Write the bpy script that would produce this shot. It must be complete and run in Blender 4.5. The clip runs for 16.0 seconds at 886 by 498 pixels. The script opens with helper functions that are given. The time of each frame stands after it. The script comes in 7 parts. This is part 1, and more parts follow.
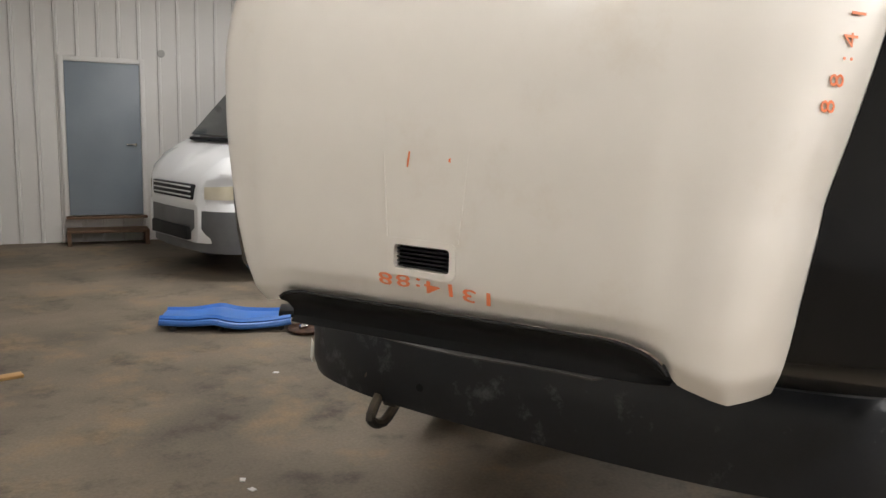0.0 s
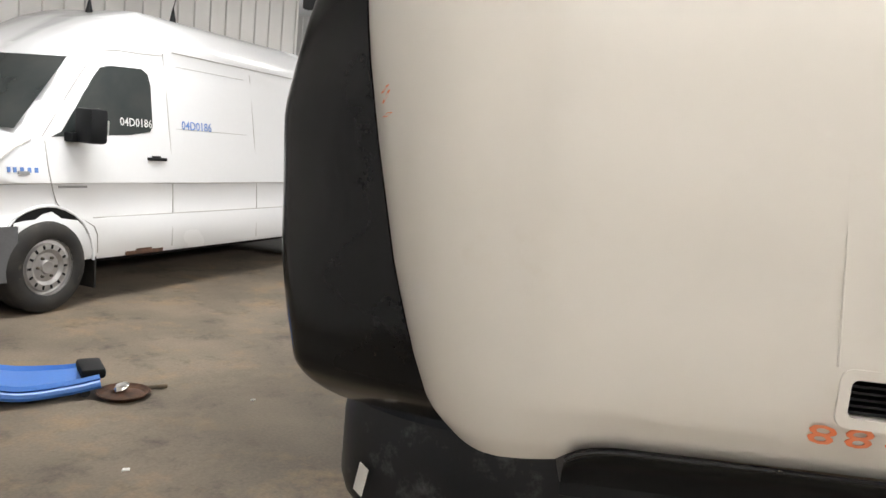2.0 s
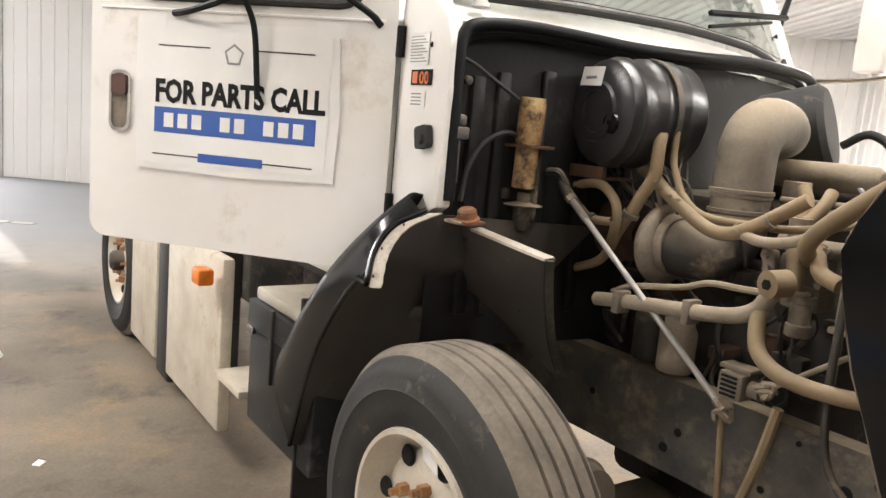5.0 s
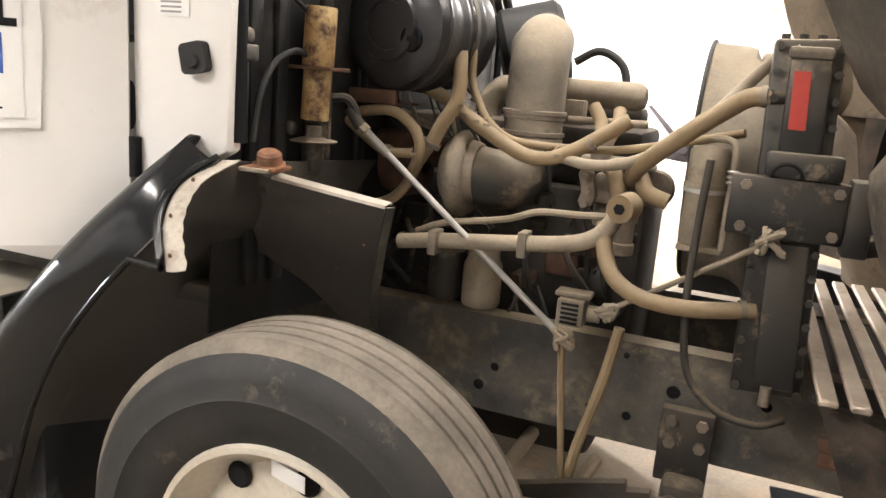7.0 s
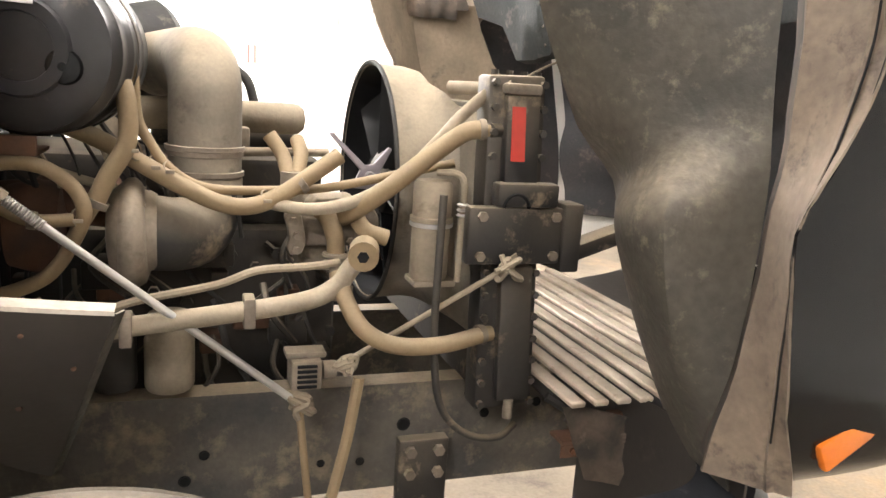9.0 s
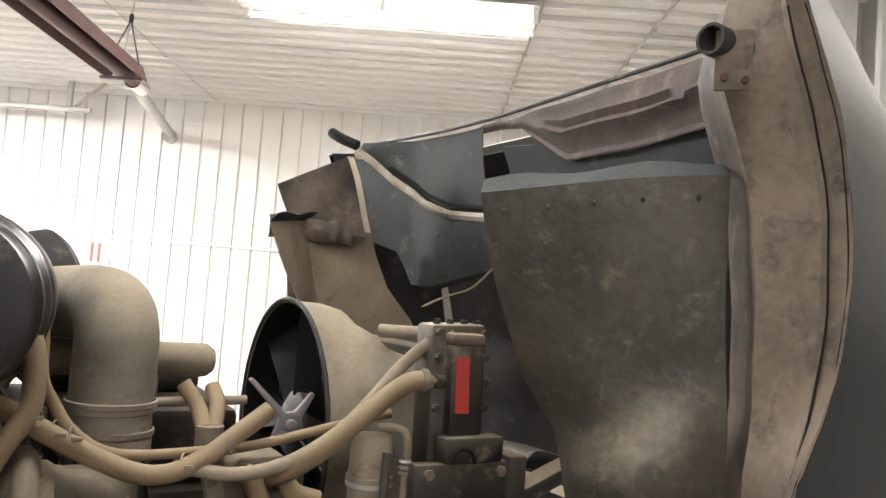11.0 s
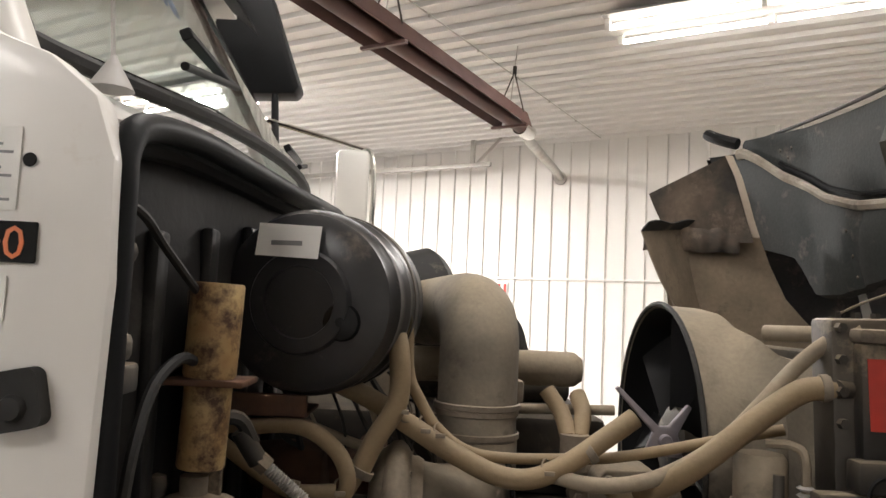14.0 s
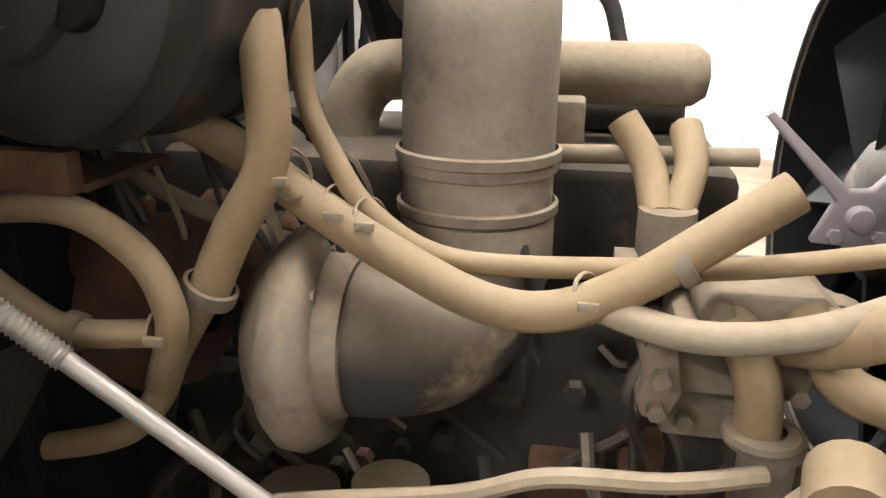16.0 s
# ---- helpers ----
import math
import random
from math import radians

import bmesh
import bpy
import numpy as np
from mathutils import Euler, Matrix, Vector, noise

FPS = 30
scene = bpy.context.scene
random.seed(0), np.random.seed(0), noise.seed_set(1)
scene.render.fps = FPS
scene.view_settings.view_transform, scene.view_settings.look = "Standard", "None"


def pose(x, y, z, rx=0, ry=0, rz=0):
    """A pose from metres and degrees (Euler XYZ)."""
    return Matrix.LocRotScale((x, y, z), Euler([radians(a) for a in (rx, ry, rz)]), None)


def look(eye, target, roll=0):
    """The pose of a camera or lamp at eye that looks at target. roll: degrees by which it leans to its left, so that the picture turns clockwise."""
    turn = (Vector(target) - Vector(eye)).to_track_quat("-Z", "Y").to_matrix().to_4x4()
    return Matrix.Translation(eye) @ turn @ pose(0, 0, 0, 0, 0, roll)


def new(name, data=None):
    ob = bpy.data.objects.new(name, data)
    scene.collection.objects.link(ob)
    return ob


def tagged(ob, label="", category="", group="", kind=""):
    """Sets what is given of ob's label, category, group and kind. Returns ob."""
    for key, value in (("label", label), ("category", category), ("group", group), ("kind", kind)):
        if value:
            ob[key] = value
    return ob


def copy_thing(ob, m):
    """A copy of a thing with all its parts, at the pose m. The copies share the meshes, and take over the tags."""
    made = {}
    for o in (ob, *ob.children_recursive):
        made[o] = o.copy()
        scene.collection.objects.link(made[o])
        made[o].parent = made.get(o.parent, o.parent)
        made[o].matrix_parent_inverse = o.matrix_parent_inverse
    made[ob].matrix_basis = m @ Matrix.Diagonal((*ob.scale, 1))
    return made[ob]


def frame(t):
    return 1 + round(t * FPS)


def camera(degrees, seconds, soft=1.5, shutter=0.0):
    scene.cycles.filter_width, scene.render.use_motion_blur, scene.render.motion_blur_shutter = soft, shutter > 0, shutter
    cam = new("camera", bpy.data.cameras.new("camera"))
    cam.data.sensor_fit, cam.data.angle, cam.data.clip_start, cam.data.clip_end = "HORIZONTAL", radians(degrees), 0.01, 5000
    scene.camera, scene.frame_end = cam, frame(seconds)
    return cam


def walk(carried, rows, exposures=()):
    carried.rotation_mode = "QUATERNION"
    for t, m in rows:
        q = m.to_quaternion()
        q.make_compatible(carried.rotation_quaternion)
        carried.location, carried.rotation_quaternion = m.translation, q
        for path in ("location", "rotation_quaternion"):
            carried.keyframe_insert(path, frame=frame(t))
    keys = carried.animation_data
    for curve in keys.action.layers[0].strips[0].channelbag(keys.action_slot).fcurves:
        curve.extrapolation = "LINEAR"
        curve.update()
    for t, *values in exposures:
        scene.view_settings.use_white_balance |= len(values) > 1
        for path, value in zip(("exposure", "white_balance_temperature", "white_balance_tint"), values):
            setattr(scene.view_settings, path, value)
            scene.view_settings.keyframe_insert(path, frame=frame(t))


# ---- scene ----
cam = camera(61.0, 16.0)


# ---- camera ----
PATH = [
    (0, look((1.934, 3.873, 1.628), (1.051, 2.105, 1.319), 1.8)),
    (0.5, look((2.064, 3.494, 1.643), (0.858, 1.929, 1.330), 2.5)),
    (1, look((2.232, 3.136, 1.635), (0.865, 1.708, 1.328), 3.1)),
    (1.5, look((2.302, 2.658, 1.631), (0.879, 1.283, 1.341), 3.8)),
    (2, look((2.504, 2.271, 1.633), (0.960, 1.027, 1.374), 5.3)),
    (2.5, look((2.417, 1.822, 1.578), (0.765, 0.724, 1.325), 5.3)),
    (3, look((2.345, 1.412, 1.576), (0.621, 0.429, 1.329), 5.0)),
    (3.5, look((2.344, 1.051, 1.633), (0.504, 0.300, 1.408), 5.4)),
    (4, look((2.146, 0.63, 1.594), (0.197, 0.232, 1.39), 5.5)),
    (6.3, look((1.617, -0.452, 1.603), (-0.198, 0.251, 1.142), 4.8)),
    (6.5, look((1.558, -0.487, 1.606), (-0.201, 0.35, 1.149), 4.7)),
    (7, look((1.282, -0.503, 1.567), (-0.288, 0.656, 1.129), 4.5)),
    (7.5, look((1.113, -0.584, 1.597), (-0.21, 0.856, 1.177), 4.2)),
    (8, look((0.938, -0.683, 1.625), (-0.099, 0.978, 1.218), 3.8)),
    (8.2, look((0.88, -0.679, 1.627), (-0.029, 1.056, 1.221), 3.7)),
    (10.3, look((0.382, -0.591, 1.755), (0.371, 1.37, 1.364), 4.8)),
    (10.5, look((0.389, -0.588, 1.76), (0.36, 1.395, 1.506), 4.5)),
    (11, look((0.393, -0.598, 1.769), (0.348, 1.398, 1.89), 4.6)),
    (11.5, look((0.406, -0.594, 1.765), (0.36, 1.391, 2.0), 4.7)),
    (12, look((0.407, -0.591, 1.761), (0.369, 1.395, 1.994), 4.6)),
    (12.5, look((0.402, -0.605, 1.756), (0.335, 1.381, 1.981), 4.5)),
    (13, look((0.377, -0.62, 1.748), (-0.017, 1.331, 1.949), 4.0)),
    (13.5, look((0.366, -0.573, 1.718), (-0.379, 1.274, 1.898), 3.3)),
    (13.8, look((0.405, -0.492, 1.694), (-0.54, 1.263, 1.853), 3.2)),
    (14, look((0.448, -0.441, 1.689), (-0.587, 1.263, 1.849), 2.7)),
    (14.5, look((0.462, -0.321, 1.693), (-0.611, 1.366, 1.655), 2.5)),
    (15, look((0.401, -0.023, 1.655), (-0.664, 1.657, 1.443), 2.3)),
    (15.5, look((0.291, 0.223, 1.645), (-0.84, 1.835, 1.293), 1.7)),
    (16, look((0.223, 0.322, 1.654), (-1.06, 1.719, 1.019), 0.5)),
]
walk(cam, PATH, exposures=((0, 0, 6540, 10.5), (0.5, 0.1, 6540, 10.5), (1, 0.2, 6540, 10.5), (2, 0.4, 6430, 10), (3, 0.45, 6430, 10), (3.5, 0.66, 6520, 10.5), (4, 0.82, 6600, 11), (6.3, 1.22, 6760, 12.5), (7, 1.3, 6760, 12.5), (8, 1.5, 6760, 12.5), (8.2, 1.5, 6760, 12.5), (10.3, 1.8, 6760, 12.5), (10.6, 1.42, 6700, 12), (11, 0.65, 6520, 10), (11.5, 0.05, 6650, 11.5), (12.5, 0.15, 6760, 12.5), (13, 0.2, 6760, 12.5), (13.5, 0.15, 6760, 12.5), (14.5, 0.05, 6760, 12.5), (15, 0.35, 6760, 12.5), (15.5, 0.7, 6760, 12.5), (16, 1.4, 6760, 12.5)))

# ---- world and light ----
world = bpy.data.worlds.new("world")
scene.world = world
world.use_nodes = True
world.node_tree.nodes["Background"].inputs[0].default_value = (0.9, 0.95, 1, 1)
world.node_tree.nodes["Background"].inputs[1].default_value = 2.0


def area(name, m, sx, sy, watts, c=(1, 0.985, 0.965)):
    la = bpy.data.lights.new(name, "AREA")
    la.shape, la.size, la.size_y, la.energy, la.color = "RECTANGLE", sx, sy, watts, c
    ob = new(name, la)
    ob.matrix_world = m
    return ob


# two-tube ceiling fixtures: centre x, y, watts; after the first, unseen added fill
FIXTURE_AND_FILL = [(-0.3, 4.95, 115), (-0.3, 0.9, 30), (-0.3, -3.2, 105), (1.75, 2.4, 12), (-6.0, 4.95, 800), (-6.0, 0.9, 80), (-6.0, -4.2, 30)]
for fx, fy, fw in FIXTURE_AND_FILL:
    area("tube_light", pose(fx, fy, 3.765), 2.2, 0.3, fw)
# daylight through the overhead door's panes
area("door_daylight", look((-12.86, -9.55, 1.9), (-5, -9.55, 1.9)), 1.4, 0.55, 370, (0.93, 0.97, 1))
sun = bpy.data.lights.new("sun", "SUN")
sun.energy, sun.angle, sun.color = 1.6, radians(0.5), (1, 0.95, 0.88)
new("sun", sun).matrix_world = look((-12.9, -9.55, 1.9), (-6.3, -4.9, 0))


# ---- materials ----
# tan laid on upward faces: dust, and light from above put into colour
TOP_TAN = (0.33, 0.262, 0.178)


def mat(name, c, c2=None, rough=0.6, metal=0.0, scale=6.0, fine=90.0, bump=0.15, dust=None, dust_amt=0.0, dust_scale=3.0, coat=0.0, spec=0.5, grain=0.2, top_tan=0.0):
    m = bpy.data.materials.new(name)
    m.use_nodes = True
    nt = m.node_tree
    n, l = nt.nodes, nt.links
    p = n["Principled BSDF"]
    tc = n.new("ShaderNodeTexCoord")
    big = n.new("ShaderNodeTexNoise")
    big.inputs["Scale"].default_value, big.inputs["Detail"].default_value = scale, 6
    sm = n.new("ShaderNodeTexNoise")
    sm.inputs["Scale"].default_value, sm.inputs["Detail"].default_value = fine, 3
    l.new(tc.outputs["Object"], big.inputs["Vector"])
    l.new(tc.outputs["Object"], sm.inputs["Vector"])
    mix = n.new("ShaderNodeMix")
    mix.data_type = "RGBA"
    c2 = c2 or tuple(x * 0.75 for x in c)
    mix.inputs["A"].default_value, mix.inputs["B"].default_value = (*c, 1), (*c2, 1)
    ramp = n.new("ShaderNodeMapRange")
    ramp.inputs["From Min"].default_value, ramp.inputs["From Max"].default_value = 0.35, 0.7
    l.new(big.outputs["Fac"], ramp.inputs["Value"])
    l.new(ramp.outputs["Result"], mix.inputs["Factor"])
    out = mix.outputs["Result"]
    if dust:
        dn = n.new("ShaderNodeTexNoise")
        dn.inputs["Scale"].default_value, dn.inputs["Detail"].default_value, dn.inputs["Roughness"].default_value = dust_scale, 8, 0.7
        l.new(tc.outputs["Object"], dn.inputs["Vector"])
        dr = n.new("ShaderNodeMapRange")
        dr.inputs["From Min"].default_value, dr.inputs["From Max"].default_value = 0.62 - dust_amt * 0.4, 0.8 - dust_amt * 0.4
        l.new(dn.outputs["Fac"], dr.inputs["Value"])
        m2 = n.new("ShaderNodeMix")
        m2.data_type = "RGBA"
        l.new(out, m2.inputs["A"])
        m2.inputs["B"].default_value = (*dust, 1)
        l.new(dr.outputs["Result"], m2.inputs["Factor"])
        out = m2.outputs["Result"]
    if top_tan:
        geo = n.new("ShaderNodeNewGeometry")
        sp = n.new("ShaderNodeSeparateXYZ")
        l.new(geo.outputs["Normal"], sp.inputs["Vector"])
        up = n.new("ShaderNodeMapRange")
        up.inputs["From Min"].default_value, up.inputs["From Max"].default_value, up.inputs["To Max"].default_value = -0.1, 0.9, top_tan
        l.new(sp.outputs["Z"], up.inputs["Value"])
        sn = n.new("ShaderNodeMath")
        sn.operation = "MULTIPLY"
        l.new(up.outputs["Result"], sn.inputs[0])
        s2 = n.new("ShaderNodeMapRange")
        s2.inputs["From Min"].default_value, s2.inputs["From Max"].default_value, s2.inputs["To Min"].default_value = 0.3, 0.6, 0.35
        l.new(big.outputs["Fac"], s2.inputs["Value"])
        l.new(s2.outputs["Result"], sn.inputs[1])
        m3 = n.new("ShaderNodeMix")
        m3.data_type = "RGBA"
        l.new(out, m3.inputs["A"])
        m3.inputs["B"].default_value = (*TOP_TAN, 1)
        l.new(sn.outputs["Value"], m3.inputs["Factor"])
        out = m3.outputs["Result"]
    gr = n.new("ShaderNodeMix")
    gr.data_type, gr.blend_type = "RGBA", "MULTIPLY"
    gr.inputs["Factor"].default_value = grain
    l.new(out, gr.inputs["A"])
    l.new(sm.outputs["Fac"], gr.inputs["B"])
    gain = n.new("ShaderNodeMix")
    gain.data_type, gain.blend_type = "RGBA", "MULTIPLY"
    gain.inputs["Factor"].default_value = 1.0
    gain.inputs["B"].default_value = (*(3 * [1 / (1 - grain * 0.5)]), 1)
    l.new(gr.outputs["Result"], gain.inputs["A"])
    l.new(gain.outputs["Result"], p.inputs["Base Color"])
    rr = n.new("ShaderNodeMapRange")
    rr.inputs["To Min"].default_value, rr.inputs["To Max"].default_value = max(0.03, rough - 0.12), min(1, rough + 0.12)
    l.new(big.outputs["Fac"], rr.inputs["Value"])
    l.new(rr.outputs["Result"], p.inputs["Roughness"])
    p.inputs["Metallic"].default_value = metal
    p.inputs["Coat Weight"].default_value = coat
    p.inputs["Coat Roughness"].default_value = 0.12
    p.inputs["Specular IOR Level"].default_value = spec
    if bump:
        b = n.new("ShaderNodeBump")
        b.inputs["Strength"].default_value, b.inputs["Distance"].default_value = bump, 0.003
        l.new(sm.outputs["Fac"], b.inputs["Height"])
        l.new(b.outputs["Normal"], p.inputs["Normal"])
    return m


def glass(name, c=(0.75, 0.85, 0.82), rough=0.02):
    m = bpy.data.materials.new(name)
    m.use_nodes = True
    p = m.node_tree.nodes["Principled BSDF"]
    p.inputs["Base Color"].default_value = (*c, 1)
    p.inputs["Roughness"].default_value = rough
    p.inputs["Transmission Weight"].default_value = 1.0
    p.inputs["IOR"].default_value = 1.45
    return m


def glow(name, c, s):
    m = bpy.data.materials.new(name)
    m.use_nodes = True
    p = m.node_tree.nodes["Principled BSDF"]
    p.inputs["Base Color"].default_value = (*c, 1)
    p.inputs["Emission Color"].default_value = (*c, 1)
    p.inputs["Emission Strength"].default_value = s
    return m


DUST = (0.36, 0.28, 0.19)
M_HOOD = mat("white_paint_dusty", (0.70, 0.665, 0.61), (0.675, 0.64, 0.585), 0.45, 0, 1.5, 14, 0.0, (0.62, 0.56, 0.48), 0.06, 1.6, 0.5, grain=0.04)
M_WHITE = mat("white_paint", (0.78, 0.77, 0.74), (0.72, 0.70, 0.66), 0.3, 0, 2, 20, 0.0, coat=0.3, grain=0.04)
M_CABW = mat("cab_white_paint", (0.78, 0.765, 0.735), (0.73, 0.71, 0.67), 0.4, 0, 2, 20, 0.0, (0.5, 0.42, 0.33), 0.1, 2.5, 0.2, grain=0.04)
M_VAN = mat("van_white_paint", (0.76, 0.77, 0.78), (0.75, 0.758, 0.765), 0.22, 0, 0.6, 20, 0.0, coat=0.5, grain=0.03)
M_BLACK = mat("black_plastic", (0.006, 0.0065, 0.0075), (0.008, 0.0085, 0.0095), 0.55, 0, 4, 160, 0.05, spec=0.2, grain=0.1)
M_FENDER = mat("fender_black", (0.007, 0.0072, 0.0078), (0.011, 0.0108, 0.0108), 0.15, 0, 3, 120, 0.0, (0.015, 0.014, 0.0135), -0.1, 3.0, spec=0.23, grain=0.1)
# the boot's fall from lit tan to shaded black lies in its colour
M_BOOT = mat("dusty_black_boot", (0.02, 0.019, 0.018), (0.045, 0.04, 0.035), 0.7, 0, 5, 80, 0.2, DUST, 0.12, 5, top_tan=0.7)
M_SLAT = mat("pale_slat", (0.55, 0.47, 0.38), (0.42, 0.34, 0.26), 0.5, 0.2, 7, 60, 0.1, (0.2, 0.12, 0.07), 0.12, 9)
M_SPLASH = mat("brown_black_steel", (0.028, 0.0245, 0.022), (0.05, 0.043, 0.037), 0.42, 0, 2, 60, 0.15, (0.12, 0.10, 0.08), 0.12, 2.5)
M_BRASS = mat("rusty_brass", (0.42, 0.22, 0.1), (0.25, 0.12, 0.055), 0.6, 0.2, 20, 90, 0.2)
M_FWALL = mat("sooty_paint", (0.009, 0.0093, 0.0102), (0.02, 0.0186, 0.0175), 0.5, 0, 5, 60, 0.2, (0.07, 0.066, 0.062), 0.04, 5, spec=0.22)
M_GLOSSB = mat("black_gloss_paint", (0.006, 0.0065, 0.008), (0.012, 0.012, 0.012), 0.22, 0, 3, 60, 0.02, (0.1, 0.085, 0.07), 0.04, 5.0, spec=0.4, grain=0.1)
M_BUMPER = mat("bumper_paint", (0.011, 0.0125, 0.0155), (0.019, 0.0205, 0.024), 0.42, 0, 3, 80, 0.1, (0.12, 0.12, 0.125), 0.1, 6.0, spec=0.3)
M_DARK = mat("grimy_steel", (0.016, 0.0155, 0.015), (0.045, 0.037, 0.029), 0.65, 0.0, 5, 60, 0.3, DUST, 0.1, 6.0, top_tan=0.5)
M_FRAME = mat("frame_paint", (0.04, 0.042, 0.044), (0.11, 0.1, 0.085), 0.55, 0.0, 6, 80, 0.3, (0.28, 0.225, 0.155), 0.22, 8.0, grain=0.4, top_tan=0.95)
M_ENGINE = mat("engine_grime", (0.012, 0.011, 0.01), (0.035, 0.027, 0.02), 0.75, 0.0, 7, 50, 0.4, (0.15, 0.10, 0.065), 0.1, 8.0, top_tan=0.25)
M_HOSE = mat("tan_hose", (0.27, 0.195, 0.112), (0.21, 0.15, 0.085), 0.85, 0, 9, 120, 0.2, (0.15, 0.105, 0.065), 0.08, 9, top_tan=0.75)
M_PIPE = mat("dusty_pipe", (0.30, 0.25, 0.185), (0.19, 0.155, 0.112), 0.75, 0.0, 10, 100, 0.25, (0.13, 0.1, 0.07), 0.1, 16, grain=0.3, top_tan=0.7)
M_ALU = mat("dusty_aluminium", (0.24, 0.2, 0.155), (0.11, 0.09, 0.07), 0.65, 0.1, 9, 90, 0.35, (0.10, 0.075, 0.052), 0.14, 14, grain=0.4, top_tan=0.6)
M_ELBOW = mat("dusty_silicone", (0.125, 0.108, 0.086), (0.27, 0.235, 0.184), 0.8, 0, 6, 110, 0.2, (0.06, 0.05, 0.042), 0.2, 9, grain=0.3, top_tan=0.8)
M_RUST = mat("rust", (0.125, 0.062, 0.036), (0.06, 0.036, 0.025), 0.9, 0.1, 14, 90, 0.5)
M_RUSTO = mat("orange_rust", (0.26, 0.1, 0.045), (0.12, 0.06, 0.035), 0.9, 0.0, 22, 90, 0.5, (0.3, 0.24, 0.17), 0.1, 20)
M_CAN = mat("rusty_yellow_can", (0.5, 0.36, 0.17), (0.32, 0.18, 0.075), 0.6, 0.0, 16, 60, 0.3, (0.075, 0.034, 0.018), 0.46, 24)
M_RUBBER = mat("rubber", (0.011, 0.0108, 0.0105), (0.032, 0.029, 0.025), 0.72, 0, 6, 80, 0.25, (0.16, 0.13, 0.1), 0.04, 9, grain=0.3)
M_TREAD = mat("tread_rubber", (0.14, 0.12, 0.096), (0.235, 0.2, 0.16), 0.9, 0, 8, 90, 0.35, (0.09, 0.078, 0.065), 0.12, 14, grain=0.4)
M_LINER = mat("liner_plastic", (0.046, 0.043, 0.036), (0.11, 0.096, 0.076), 0.5, 0, 4.5, 48, 0.7, (0.2, 0.17, 0.125), 0.16, 20, spec=0.6, grain=0.6, top_tan=0.9)
M_INNER = mat("hood_inner", (0.026, 0.03, 0.034), (0.07, 0.058, 0.055), 0.55, 0, 4, 90, 0.3, (0.2, 0.16, 0.13), 0.1, 9, grain=0.4)
M_GREENP = mat("green_grey_pressing", (0.030, 0.037, 0.038), (0.055, 0.058, 0.056), 0.72, 0, 5, 90, 0.4, (0.17, 0.15, 0.13), 0.1, 8, grain=0.45)
M_BROWNP = mat("dirty_brown_pressing", (0.11, 0.082, 0.076), (0.05, 0.042, 0.042), 0.6, 0, 6, 80, 0.35, (0.22, 0.18, 0.15), 0.13, 9, grain=0.45)
M_PALE = mat("pale_weatherstrip", (0.42, 0.38, 0.32), (0.24, 0.2, 0.16), 0.7, 0, 9, 80, 0.25, (0.1, 0.08, 0.07), 0.14, 12, grain=0.35)
M_DARKFOLD = mat("dark_brown_fold", (0.03, 0.026, 0.022), (0.15, 0.11, 0.08), 0.75, 0, 9, 70, 0.3, (0.2, 0.15, 0.11), 0.12, 12, grain=0.4)
M_FLANGE = mat("dirty_fibreglass", (0.215, 0.166, 0.124), (0.088, 0.067, 0.051), 0.7, 0, 4, 55, 0.55, (0.048, 0.037, 0.029), 0.22, 14, grain=0.5)
M_TAN = mat("tan_plastic", (0.25, 0.195, 0.135), (0.14, 0.108, 0.076), 0.7, 0, 5, 70, 0.2, (0.06, 0.047, 0.038), 0.12, 12, grain=0.35)
M_TANK = mat("radiator_tank", (0.014, 0.014, 0.0145), (0.03, 0.027, 0.024), 0.45, 0.0, 5, 80, 0.15, DUST, 0.06, 7, top_tan=0.6)
M_RED = mat("red_sticker", (0.55, 0.05, 0.035), (0.45, 0.06, 0.045), 0.5, 0, 10, 60, 0)
M_ORANGE = mat("orange_paint_mark", (0.80, 0.20, 0.07), (0.75, 0.25, 0.12), 0.6, 0, 30, 80, 0)
M_AMBER = mat("amber_lens", (0.75, 0.2, 0.02), (0.6, 0.14, 0.02), 0.25, 0, 5, 60, 0)
M_PAPER = mat("white_paper", (0.8, 0.79, 0.76), (0.74, 0.73, 0.7), 0.7, 0, 4, 60, 0, grain=0.04)
M_BLUE = mat("sign_blue", (0.035, 0.10, 0.36), (0.04, 0.11, 0.38), 0.5, 0, 4, 60, 0)
# flat black for print and black parts, and for shaded holes and recesses
M_JET = mat("jet_black", (0.006, 0.006, 0.0065), (0.01, 0.01, 0.011), 0.7, 0, 4, 60, 0, spec=0.25)
M_GREYINK = mat("grey_ink", (0.3, 0.3, 0.3), None, 0.6, 0, 4, 60, 0)
M_BLUEPEN = mat("blue_marker", (0.12, 0.25, 0.6), None, 0.5, 0, 9, 60, 0)
M_PALEPEN = mat("white_marker", (0.7, 0.7, 0.7), None, 0.5, 0, 9, 60, 0)
M_CHROME = mat("chrome", (0.75, 0.74, 0.72), (0.6, 0.58, 0.55), 0.14, 1.0, 5, 60, 0)
M_RIM = mat("painted_rim", (0.62, 0.57, 0.48), (0.5, 0.44, 0.35), 0.45, 0.1, 6, 80, 0.1, (0.35, 0.25, 0.15), 0.12, 8)
M_STEELRIM = mat("steel_rim", (0.45, 0.44, 0.43), (0.33, 0.32, 0.31), 0.4, 0.6, 6, 80, 0.1)
M_GLASS = glass("window_glass")
M_DGLASS = mat("dark_window", (0.03, 0.036, 0.036), (0.05, 0.055, 0.053), 0.04, 0, 2, 30, 0, grain=0.02)
